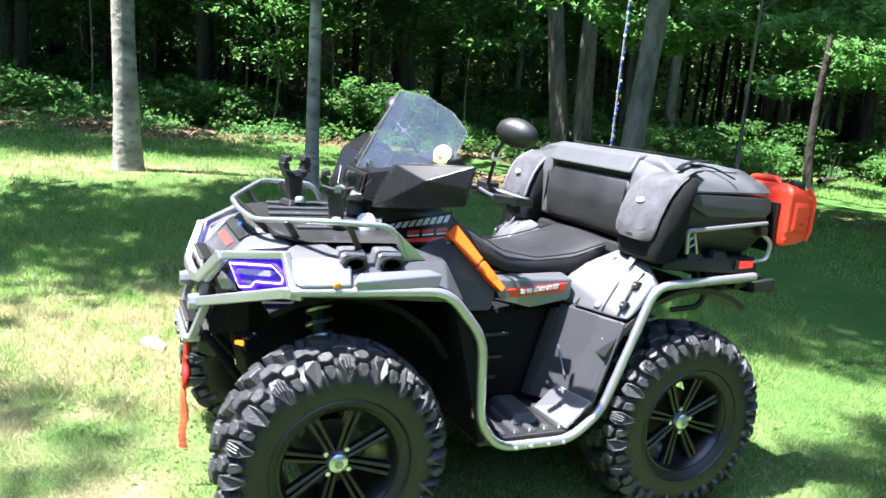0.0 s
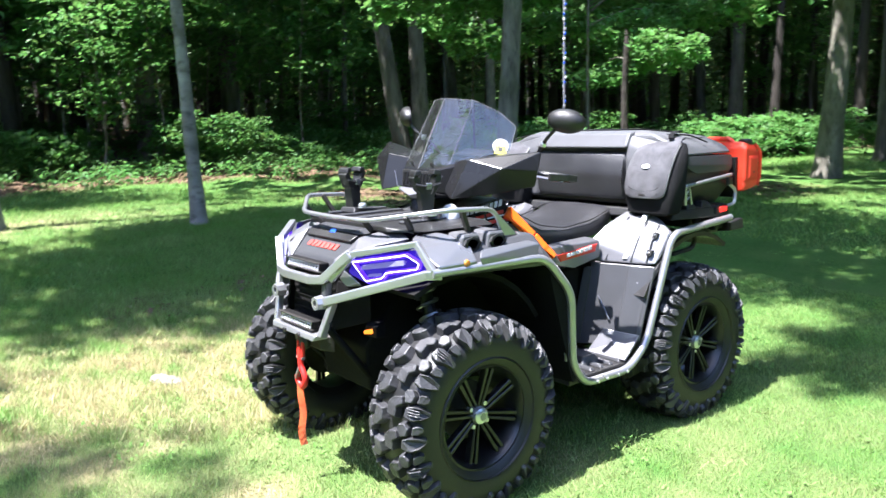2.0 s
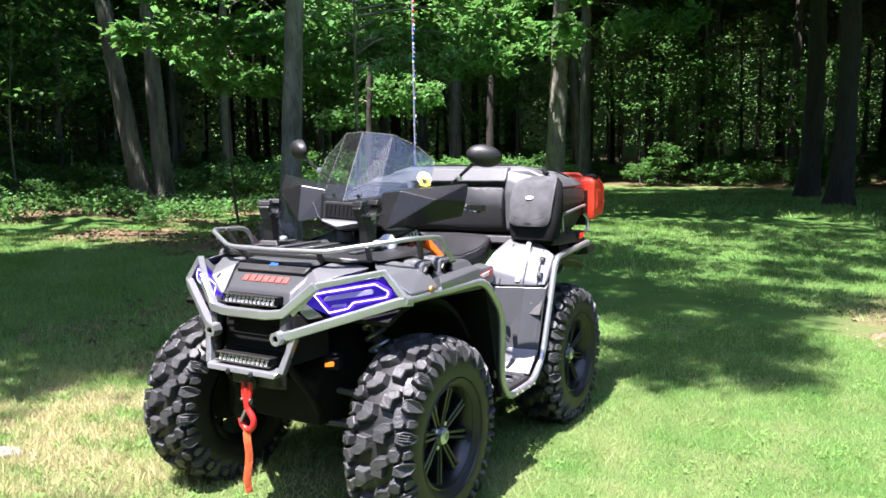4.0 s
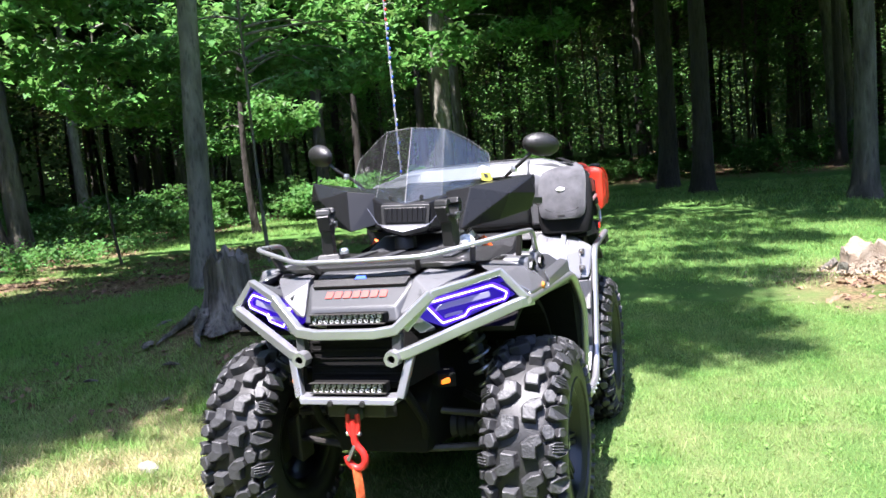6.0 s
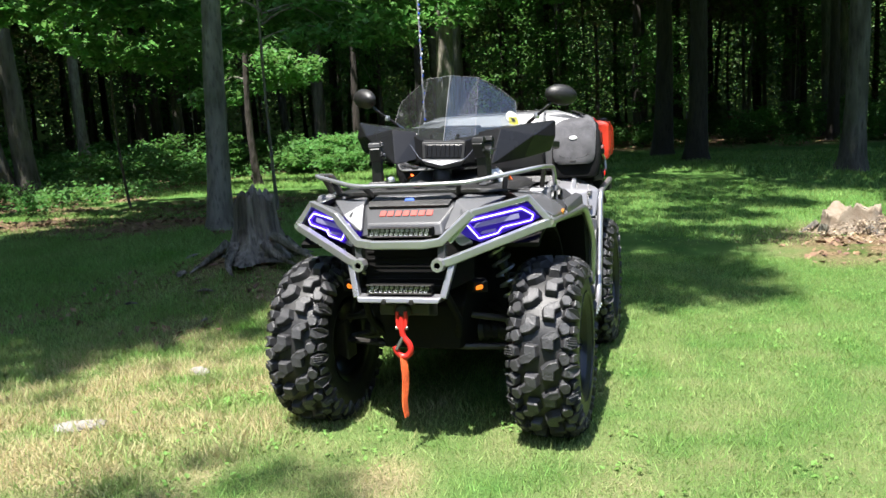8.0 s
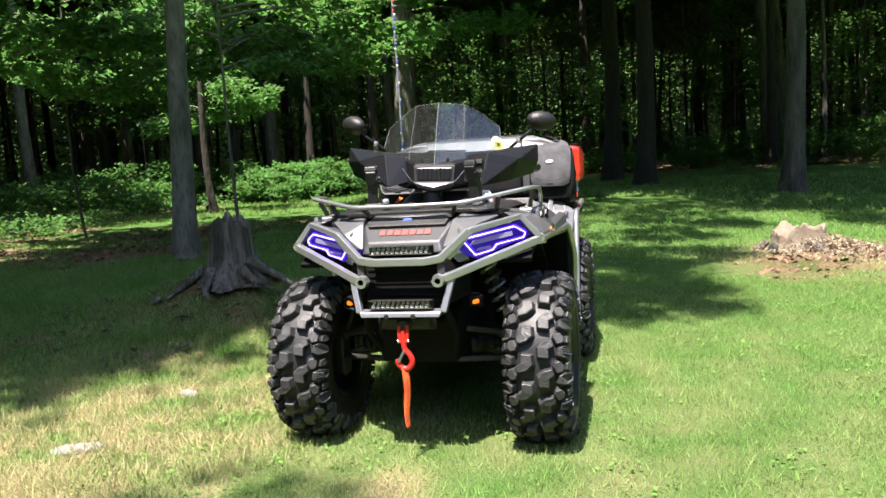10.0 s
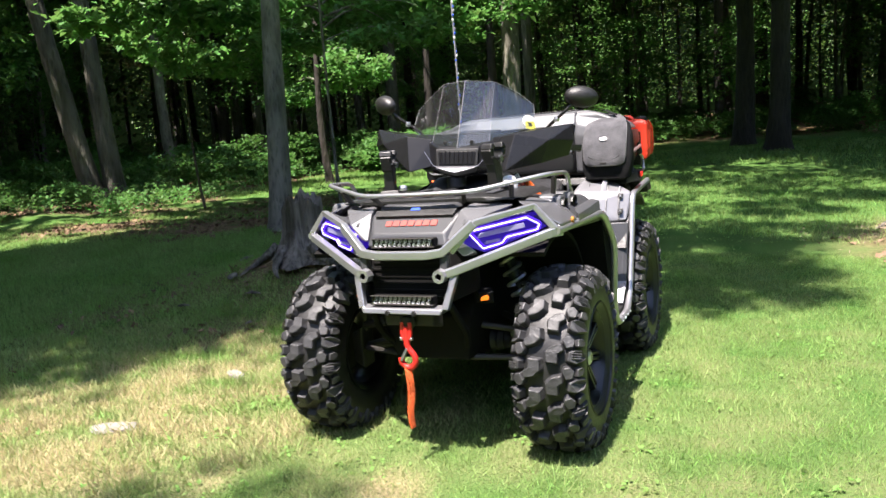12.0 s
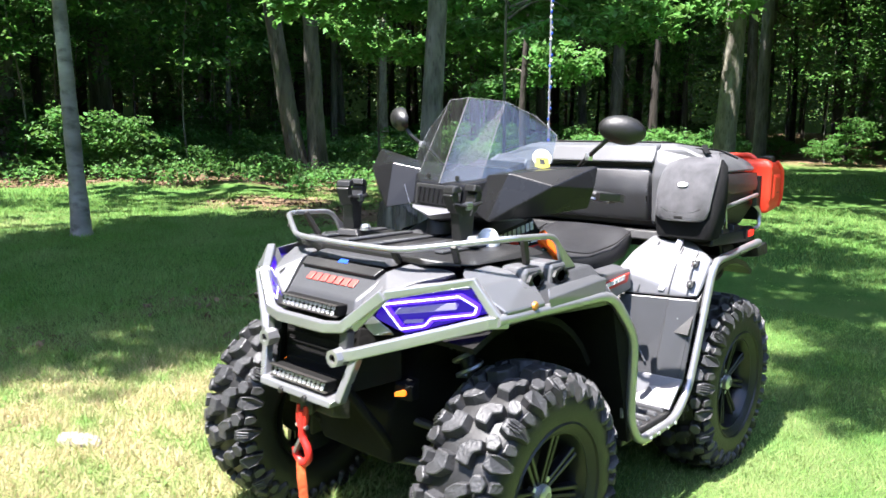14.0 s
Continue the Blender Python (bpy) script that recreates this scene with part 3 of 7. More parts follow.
shade_crown(big, [(-8.0, 3.0, 8.5, 0.9), (-9.0, 6.0, 9.0, 1.1), (-12.0, 2.4, 8.0, 1.3), (-13.0, 6.0, 8.5, 1.3), (-14.5, 0.5, 9.5, 1.2), (-4.6, 3.2, 9.5, 0.35), (-11.5, 9.5, 9.0, 1.3), (-17.0, 6.0, 9.0, 1.4), (-18.0, 1.0, 9.0, 1.4), (-17.0, -3.0, 9.0, 1.2), (-21.0, 4.5, 9.5, 1.4), (-22.5, -1.5, 9.5, 1.4), (-17.5, 11.0, 9.5, 1.4), (-7.0, 5.6, 9.5, 0.8)])
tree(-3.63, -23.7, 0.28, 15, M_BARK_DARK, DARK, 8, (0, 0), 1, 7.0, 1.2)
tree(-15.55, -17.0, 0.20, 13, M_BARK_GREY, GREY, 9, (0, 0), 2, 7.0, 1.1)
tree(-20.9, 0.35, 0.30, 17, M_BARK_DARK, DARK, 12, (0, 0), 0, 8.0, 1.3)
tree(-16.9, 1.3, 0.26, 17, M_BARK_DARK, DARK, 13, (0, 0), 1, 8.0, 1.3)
# A tree out of view, added to cast dappled shade on the lawn.
shade_tree = tree(7.0, -6.4, 0.26, 15, M_BARK_GREY, GREY, 14, (-0.03, 0.02), None, 0)
shade_crown(shade_tree, [(4.9, -5.9, 7.2, 0.75), (6.8, -6.4, 8.0, 1.0)], THIN)
shade_crown(shade_tree, [over(*q) for q in ((1.68, -0.72, 0.17), (1.45, -0.28, 0.10), (1.85, -1.0, 0.12))], THIN)
shade_crown(shade_tree, [(1.15, -0.5, 9.2, 0.26), (0.45, -0.45, 9.0, 0.24), (-0.4, -0.9, 9.0, 0.32), (-0.9, -1.7, 8.8, 0.32), (0.0, -2.4, 8.8, 0.26), (-1.4, -0.2, 9.2, 0.3)])
young = tree(-13.2, -9.4, 0.11, 8, M_BARK_DARK, "young thin tree with low leafy branches", 10, (0, 0), None, limbs=4)


def low_branch(ob, places, mat=M_BARK_GREY):
    """Drooping leafy branches of a tree, each ending in a flat spray of leaves at (x, y, z, scale)."""
    for k, (x, y, z, s) in enumerate(places):
        o = ob.matrix_basis.translation
        end = np.array([x - o.x, y - o.y, z - o.z])
        t = np.linspace(0, 1, 7)[:, None]
        start = np.array([0, 0, end[2] + 0.25])
        v, f = sweep(start * (1 - t) + end * t + [0, 0, 0.35] * np.sin(t * 2.6), 0.022 * (1.1 - t[:, 0]), 5, 0.03, k)
        attach("branch", mesh_np("branch", v, f, True), mat, ob)
        c = attach("foliage", SPRAY[k % 2], None, ob)
        c.matrix_basis = pose(*end, 0, 6 * (-1) ** k, 53 * k) @ Matrix.Diagonal((s, s, s, 1))


hazel = tree(-6.4, -4.9, 0.03, 6.5, M_BARK_GREY, "slim understorey tree with bright drooping leaf sprays", 16, (0.02, 0), None, limbs=3, flare=1.2)
low_branch(hazel, [(-6.9, -5.9, 2.95, 0.95), (-7.3, -4.6, 3.1, 1.0), (-7.6, -5.4, 3.5, 1.1), (-6.6, -3.9, 2.75, 0.9), (-7.4, -3.4, 2.9, 0.9), (-8.4, -4.2, 3.4, 1.2), (-7.0, -6.8, 3.5, 1.1), (-8.5, -2.8, 3.3, 1.0), (-8.2, -6.4, 4.2, 1.3), (-7.6, -4.2, 4.3, 1.3)])
t = np.linspace(0, 1, 14)[:, None]
v, f = sweep(np.hstack([-0.78 * t ** 1.1, 1.42 * t ** 1.1, 2.55 + 0.25 * np.sin(t * 2.2) - 1.0 * t ** 4]), 0.013 * (1.15 - t[:, 0]), 6, 0.06, 5)
attach("dead_branch", mesh_np("dead_branch", v, f, True), M_BARK_BIRCH, hazel, "bare pale bent branch")
low_branch(grey, [(-10.5, -3.2, 4.6, 1.3), (-11.0, -1.6, 5.2, 1.4), (-10.6, -4.9, 4.4, 1.3), (-13.2, -2.2, 4.2, 1.3), (-12.5, -6.0, 5.2, 1.5), (-10.0, -0.4, 5.6, 1.2)])
maple = tree(-7.2, -8.3, 0.026, 7.5, M_BARK_ROUGH, "slim understorey tree with bright drooping leaf sprays", 17, (0.02, 0.02), None, limbs=3, flare=1.2)
low_branch(maple, [(-6.0, -7.0, 3.4, 1.1), (-5.4, -6.4, 4.1, 1.1), (-6.7, -7.6, 2.8, 1.0), (-8.4, -8.2, 4.0, 1.2), (-5.2, -7.6, 4.2, 1.2), (-7.6, -9.0, 3.1, 1.1), (-6.2, -8.8, 3.6, 1.2)])
low_branch(young, [(-13.7, -10.7, 2.6, 1.1), (-14.4, -9.1, 2.9, 1.2), (-13.0, -8.2, 3.2, 1.1), (-14.0, -9.9, 3.8, 1.4)])

# The wood behind: many trunks under one canopy.
rng = np.random.default_rng(5)
MODELS = []
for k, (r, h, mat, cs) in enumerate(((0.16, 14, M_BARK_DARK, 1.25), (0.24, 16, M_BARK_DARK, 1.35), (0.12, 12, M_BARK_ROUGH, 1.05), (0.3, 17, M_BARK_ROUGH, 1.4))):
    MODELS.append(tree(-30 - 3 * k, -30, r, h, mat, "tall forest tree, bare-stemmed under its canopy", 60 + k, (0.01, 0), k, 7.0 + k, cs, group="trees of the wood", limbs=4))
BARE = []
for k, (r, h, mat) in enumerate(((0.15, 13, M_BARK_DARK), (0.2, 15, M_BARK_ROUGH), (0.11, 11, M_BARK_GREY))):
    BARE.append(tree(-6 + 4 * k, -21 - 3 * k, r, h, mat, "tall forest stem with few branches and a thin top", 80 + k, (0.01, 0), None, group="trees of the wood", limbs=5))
placed = [(1.06, -8.1), (-1.03, -6.62), (-4.05, -4.32), (-8.85, -12.95), (-12.26, -4.07), (-17.5, -5.5), (-12.5, 4.06), (-3.63, -23.7), (-15.55, -17), (-13.2, -9.4), (-20.9, 0.35), (-16.9, 1.3)]
count = 0
while count < 250:
    x, y = rng.uniform(-62, 22), rng.uniform(-58, 26)
    d = float(edge_distance(x, y))
    if d < 1.5 or d > 42 or min(math.hypot(x - a, y - b) for a, b in placed) < (1.8 if d < 15 else 2.6):
        continue
    if math.hypot(x + 21, y + 11) < 5.0 or math.hypot(x + 17.0, y + 11.0) < 7.0 or (d < 6.5 and x > -15 and y < -8):
        continue
    placed.append((x, y))
    s = rng.uniform(0.75, 1.2)
    light_side = (y < -9 and -17 < x < -5 or y < -13 and -6 < x < 0) and rng.uniform() < 0.4
    copy_thing(BARE[int(rng.integers(3))] if light_side else MODELS[int(rng.integers(4))], pose(x, y, float(ground_z(x, y)) - 0.05, rng.normal(0, 1.5), rng.normal(0, 1.5), rng.uniform(0, 360)) @ Matrix.Diagonal((s, s, rng.uniform(0.85, 1.1), 1)))
    count += 1


def sapling(x, y, seed, z0, s, parent_r=0.035, h=5.0):
    ob = thing("sapling", "young understorey tree with layers of broad green leaves", "tree", (x, y, float(ground_z(x, y))), "saplings of the understorey")
    me, path = trunk(seed, parent_r, h, (0, 0), 0.2, 3, 1.2, 0.3, 6)
    attach("trunk", me, M_BARK_GREY, ob)
    # Lighter leaves on the side where sun enters the wood.
    c = attach("crown", (SAPLING_BRIGHT if y < -10 and -3 < x else SAPLING)[seed % 3], None, ob)
    c.matrix_basis = pose(path[10][0], path[10][1], z0, 0, 0, seed * 77) @ Matrix.Diagonal((s, s, s, 1))
    return ob


rng = np.random.default_rng(8)
for k in range(90):
    while True:
        x, y = rng.uniform(-46, 16), rng.uniform(-40, 16)
        d = float(edge_distance(x, y))
        if 1.0 < d < 24 and math.hypot(x + 25, y + 13) > 3:
            break
    x, y = (rng.uniform(-16, 9), rng.uniform(-30, -15.5)) if k > 62 else (x, y)
    sapling(x, y, 200 + k, rng.uniform(0.7, 3.0), rng.uniform(0.8, 1.5))


def shrub(x, y, kind, s, seed):
    ob = tagged(attach("shrub", SHRUB[kind], None), "low leafy green shrub of the undergrowth", "shrub", "undergrowth shrubs")
    ob.matrix_basis = pose(x, y, float(ground_z(x, y)) - 0.05, 0, 0, seed * 61) @ Matrix.Diagonal((s, s, s * 0.9, 1))
    return ob


rng = np.random.default_rng(9)
for k in range(270):
    while True:
        x, y = rng.uniform(-44, 14), rng.uniform(-34, 14)
        d = float(edge_distance(x, y))
        if (0.4 if y > -8 or x < -12 else 2.4) < d < 18 and rng.uniform() < math.exp(-d / 8):
            break
    # These take the lighter leaves, as shrubs in the sun.
    if k > 190:
        x, y = rng.uniform(-15, 7), rng.uniform(-24, -16)
    shrub(x, y, int(rng.integers(3)) if k < 190 else 0, rng.uniform(0.6, 1.5), k)


# Shrubs with the sunlit-coloured leaves, heaped in the glade.
rng = np.random.default_rng(19)
for k in range(26):
    shrub(-20.6 + rng.normal(0, 1.7), -10.4 + rng.normal(0, 1.0), 0, rng.uniform(0.9, 1.8), 300 + k)


# Far woods: leaves too many to count, closing the view between the trunks.
rng = np.random.default_rng(21)
cand = np.stack([rng.uniform(-75, 30, 9000), rng.uniform(-72, 34, 9000)], 1)
dist = edge_distance(cand[:, 0], cand[:, 1])
keep = cand[(dist > 10) & (dist < 46)]
seeds = keep[:2100]
base = ground_z(seeds[:, 0], seeds[:, 1])
height = rng.uniform(0.2, 1.0, len(seeds)) ** 1.3 * 11
centre = np.column_stack([seeds, base + height])
cloud = (centre[:, None] + rng.normal(0, 1, (len(seeds), 34, 3)) * [1.1, 1.1, 0.5]).reshape(-1, 3)
lv, lf = leaves(cloud, 0.30, rng, 0.6)
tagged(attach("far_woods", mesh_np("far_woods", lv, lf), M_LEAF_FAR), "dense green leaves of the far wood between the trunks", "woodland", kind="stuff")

# An unseen canopy added over the deep wood to keep its floor dark.
cand = np.stack([rng.uniform(-60, 24, 30000), rng.uniform(-56, 26, 30000)], 1)
dist = edge_distance(cand[:, 0], cand[:, 1])
open_side = (cand[:, 1] < -8) & (cand[:, 0] > -19) & (cand[:, 0] < -2.5)
glade = (np.hypot(cand[:, 0] + 17.5, cand[:, 1] + 10.8) < 7.0) | (np.hypot(cand[:, 0] + 1.2, cand[:, 1] + 17.5) < 4.5)
# Also reaches over the birches' lawn to keep sky off the shaded grass.
by_birches = (cand[:, 0] > -1.8) & (cand[:, 0] < 1.5) & (cand[:, 1] < -4.6) & (cand[:, 1] > -13)
keep = cand[((dist > np.where(cand[:, 1] > -7, -3.0, np.where(cand[:, 0] > 3, 0.5, 2.5))) | by_birches) & (dist < 34) & ~(open_side & (dist < np.where(rng.uniform(0, 1, len(cand)) < 0.35, 16, 6.5))) & ~glade & (waves(cand[:, 0], cand[:, 1], 55, 6.0) > -0.12)][:6600]
centre = np.column_stack([keep, rng.uniform(9.5, 14.5, len(keep))])
cloud = (centre[:, None] + rng.normal(0, 1, (len(keep), 12, 3)) * [0.9, 0.9, 0.25]).reshape(-1, 3)
lv, lf = leaves(cloud, 0.55, rng, 0.8)
tagged(attach("canopy", mesh_np("canopy", lv, lf), M_LEAF_DARK), "unseen leaf canopy added high over the wood for shade", "woodland", kind="stuff")

# A plain sheet behind everything, coloured near black for the distant forest's shade.
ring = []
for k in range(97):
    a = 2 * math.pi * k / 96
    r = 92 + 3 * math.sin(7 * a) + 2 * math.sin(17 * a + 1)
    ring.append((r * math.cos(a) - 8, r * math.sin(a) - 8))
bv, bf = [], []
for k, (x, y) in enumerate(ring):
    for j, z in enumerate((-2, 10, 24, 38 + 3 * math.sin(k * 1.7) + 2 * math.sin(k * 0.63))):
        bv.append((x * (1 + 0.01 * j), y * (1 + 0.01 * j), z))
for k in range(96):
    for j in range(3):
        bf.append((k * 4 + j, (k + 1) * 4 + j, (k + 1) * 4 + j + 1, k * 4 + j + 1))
tagged(attach("backdrop", mesh_np("backdrop", bv, bf), material("distant_forest", (0.0012, 0.0028, 0.001), 1.0, second=(0.003, 0.0065, 0.002), scale=0.6, mix=0.5, bump=0.0, specular=0.0)), "distant forest backdrop, coloured near black for its deep shade", "forest", kind="structure")


# ---- stumps, stones, logs ----
def stump(x, y, r0, r1, h, seed, label, roots, jag, cut, side=M_STUMP):
    """An old stump: fluted sides that flare into roots, and a broken top."""
    rng = np.random.default_rng(seed)
    ob = thing("stump", label, "tree stump", (x, y, float(ground_z(x, y)) - 0.06))
    seg, rows = 48, 14
    a = np.linspace(0, 2 * np.pi, seg, endpoint=False)
    flute = sum(np.sin(a * k + rng.uniform(0, 6)) * w for k, w in ((3, 0.08), (5, 0.08), (9, 0.065), (15, 0.045)))
    topz = h * (1 + jag * (np.sin(a * 2 + 1) * 0.5 + np.sin(a * 5 + 2) * 0.3 + rng.normal(0, 0.25, seg)))
    vs = []
    for i in range(rows):
        t = i / (rows - 1)
        flare = np.exp(-t * 4.2)
        r = (r1 + (r0 - r1) * flare) * (1 + flute * (0.6 + 1.6 * flare)) + rng.normal(0, 0.004, seg)
        vs.append(np.stack([r * np.cos(a), r * np.sin(a), topz * t], 1))
    for k, (q, dz) in enumerate(((0.82, -0.01), (0.5, -0.05), (0.1, -0.07))):
        vs.append(np.stack([r * q * np.cos(a), r * q * np.sin(a), topz * (1 if q > 0.8 else 0.93) + dz + rng.normal(0, 0.008, seg)], 1))
    v = np.concatenate(vs)
    n = rows + 3
    i, j = np.meshgrid(np.arange(n - 1), np.arange(seg), indexing="ij")
    f = np.stack([i * seg + j, i * seg + (j + 1) % seg, (i + 1) * seg + (j + 1) % seg, (i + 1) * seg + j], -1)
    attach("bark", mesh_np("bark", v, f[: rows].reshape(-1, 4), True), side, ob)
    attach("broken_top", mesh_np("broken_top", v[(rows - 1) * seg:] + [0, 0, 0.003], f[: 3].reshape(-1, 4), True), cut, ob)
    for k in range(roots):
        b, ln = 2 * np.pi * k / roots + rng.uniform(-0.3, 0.3), rng.uniform(0.16, 0.34)
        t = np.linspace(0, 1, 8)
        path = np.stack([(r0 * 0.7 + ln * t) * np.cos(b + 0.5 * t), (r0 * 0.7 + ln * t) * np.sin(b + 0.5 * t), 0.09 * (1 - t) ** 2 + 0.055 - 0.09 * t], 1)
        rv, rf = sweep(path, 0.045 * (1.15 - t), 8, 0.12, seed + k, 0.8)
        attach("root", mesh_np("root", rv, rf, True), M_STUMP, ob)
    return ob


old_stump = stump(-1.58, -2.27, 0.32, 0.15, 0.50, 3, "weathered grey-brown tree stump with spreading roots, tall and fluted", 6, 0.20, M_STUMP)
t = np.linspace(0, 1, 12)
rv, rf = sweep(np.stack([0.10 + 0.16 * t - 0.05 * np.sin(t * 5), 0.20 + 0.72 * t, 0.20 * (1 - t) ** 1.6 - 0.075 * t], 1), 0.042 * (1.12 - t), 8, 0.10, 9, 0.8)
attach("root", mesh_np("root", rv, rf, True), M_STUMP, old_stump)
stump(-4.75, 2.62, 0.46, 0.25, 0.30, 5, "low rotten stump crumbling into pale wood chips", 6, 0.30, M_CUT, M_CUT)
rng = np.random.default_rng(33)
n = 5200
rad, ang = np.abs(rng.normal(0, 0.55, n)), rng.uniform(0, 2 * np.pi, n)
cx, cy = -4.55 + rad * np.cos(ang) * 0.95, 3.05 + rad * np.sin(ang) * 1.1
cz = ground_z(cx, cy) + np.clip(0.22 - 0.3 * np.hypot(cx + 4.7, cy - 2.8), 0, 0.22) * rng.uniform(0.2, 1, n) + 0.01
cv, cf = leaves(np.column_stack([cx, cy, cz]), 0.032, rng, 0.5, 2.2)
tagged(attach("wood_chips", mesh_np("wood_chips", cv, cf), M_CHIP), "pale wood chips and crumbled bark heaped round the low stump", "wood chips", kind="stuff")


def flat_stone(x, y, sx, sy, h, turn, label):
    bm = bmesh.new()
    bmesh.ops.create_icosphere(bm, subdivisions=3, radius=1)
    for v in bm.verts:
        k = 1 + 0.16 * noise.noise(v.co * 1.7 + Vector((x * 3, y * 5, 0)))
        v.co = Vector((v.co.x * sx * k, v.co.y * sy * k, math.copysign(abs(v.co.z) ** 0.6, v.co.z) * h * (1 + 0.3 * noise.noise(v.co * 3))))
    ob = tagged(part("stone", bm, M_STONE, smooth=True), label, "stone", "flat stones in the lawn")
    ob.matrix_basis = pose(x, y, float(ground_z(x, y)) + h * 0.25, 0, 0, turn)


flat_stone(1.085, -1.58, 0.125, 0.055, 0.022, 112, "pale flat stone lying in the dry grass")
flat_stone(0.29, -1.52, 0.085, 0.04, 0.022, 65, "grey flat stone half sunk in the lawn")


def bark_fragment(x, y, ln, turn, seed):
    """A splintered bit of rotten wood lying in the grass."""
    rng = np.random.default_rng(seed)
    t = np.linspace(0, 1, 7)
    v, f = sweep(np.stack([(t - 0.5) * ln, 0.02 * np.sin(t * 4 + seed), 0.012 + 0.012 * np.sin(t * 3)], 1), ln * 0.13 * (0.35 + np.sin(t * 3.1)), 7, 0.22, seed, 0.45)
    ob = tagged(attach("bark_fragment", mesh_np("bark_fragment", v, f, True), M_STUMP), "splintered bit of grey rotten wood lying in the grass", "wood", "bits of rotten wood")
    ob.matrix_basis = pose(x, y, float(ground_z(x, y)) + 0.008, rng.uniform(-6, 6), rng.uniform(-6, 6), turn)


for k, (x, y, ln, turn) in enumerate(((-1.18, -2.72, 0.20, 40), (-0.95, -2.35, 0.13, 110), (-1.32, -1.72, 0.16, 15), (-0.75, -2.85, 0.11, 75), (-1.75, -3.0, 0.18, 140), (-0.55, -2.1, 0.09, 30), (-2.2, -1.9, 0.15, 95))):
    bark_fragment(x, y, ln, turn, 70 + k)


def fallen_log(x0, y0, x1, y1, r, seed):
    z0, z1 = float(ground_z(x0, y0)) + r * 0.4, float(ground_z(x1, y1)) + r * 0.4
    t = np.linspace(0, 1, 12)[:, None]
    path = np.array([x0, y0, z0]) * (1 - t) + np.array([x1, y1, z1]) * t + 0.08 * np.sin(t * 7 + seed) * [0.4, 0.4, 0.5]
    v, f = sweep(path, 0.7 * r * (1.1 - 0.35 * t[:, 0]), 10, 0.13, seed)
    ob = thing("fallen_log", "long fallen log lying grey in the undergrowth", "log", tuple(path[0]), "fallen logs")
    attach("trunk", mesh_np("trunk", v - path[0], f, True), M_BARK_DARK, ob)
    for k, (q, ln) in enumerate(((3, 0.7), (6, 0.9), (9, 0.5))):
        s = np.linspace(0, 1, 5)[:, None]
        bv2, bf2 = sweep(path[q] - path[0] + s * np.array([0.25, 0.3, ln]) + 0.1 * s * s, 0.03 * (1.1 - s[:, 0]), 5, 0.03, k)
        attach("stub", mesh_np("stub", bv2, bf2, True), M_BARK_ROUGH, ob)


fallen_log(-23, -15.5, -21, -8.8, 0.22, 1)
fallen_log(-18.5, -12.8, -15.5, -11.0, 0.15, 2)
fallen_log(-6.0, -19.0, -1.0, -17.5, 0.16, 4)

# ---- dry leaves, weeds and grass ----
rng = np.random.default_rng(12)
pts = np.stack([rng.uniform(-16, 5, 40000), rng.uniform(-16, 5, 40000)], 1)
w = bare(pts[:, 0], pts[:, 1])
pts = pts[w > rng.uniform(0.25, 1, len(pts))][:14000]
dv, df = leaves(np.column_stack([pts, ground_z(pts[:, 0], pts[:, 1]) + 0.012]), 0.075, rng, 0.75)
tagged(attach("leaf_litter", mesh_np("leaf_litter", dv, df), M_LITTERLEAF), "brown dry leaves strewn under the trees", "leaf litter", kind="stuff")

# low green plants along the wood's edge
pts = np.stack([rng.uniform(-26, 9, 60000), rng.uniform(-24, 8, 60000)], 1)
d = lawn_distance(pts[:, 0], pts[:, 1])
clump = waves(pts[:, 0], pts[:, 1], 77, 1.6)
pts = pts[(d > -0.5) & (d < 9) & (clump > 0.12)][:2600]
pz = ground_z(pts[:, 0], pts[:, 1])
ctr = np.column_stack([pts, pz + 0.18])
cloud = (ctr[:, None] + rng.normal(0, 1, (len(pts), 16, 3)) * [0.16, 0.16, 0.10]).reshape(-1, 3)
uv, uf = leaves(cloud, 0.095, rng, 0.75)
tagged(attach("ground_plants", mesh_np("ground_plants", uv, uf), M_LEAF_BRIGHT), "low broad-leaved green plants along the wood's edge", "undergrowth", kind="stuff")

# broad-leaved weeds in the lawn
n = 620
wx = np.concatenate([rng.normal(1.3, 2.2, 110), rng.uniform(-4.5, 3.2, 510)])
wy = np.concatenate([rng.normal(-0.2, 2.0, 110), rng.uniform(-4.2, 3.2, 510)])
patch = waves(wx, wy, 61, 1.3) > rng.uniform(-0.5, 0.5, n)
wx, wy = wx[patch], wy[patch]
ctr = np.column_stack([wx, wy, ground_z(wx, wy) + 0.016])
cloud = (ctr[:, None] + rng.normal(0, 1, (len(wx), 12, 3)) * [0.05, 0.05, 0.006]).reshape(-1, 3)
wv, wf = leaves(cloud, 0.021, rng, 0.9, 1.3)
tagged(attach("lawn_weeds", mesh_np("lawn_weeds", wv, wf), M_CLOVER), "flat rosettes of clover and plantain in the lawn", "weeds", kind="stuff")


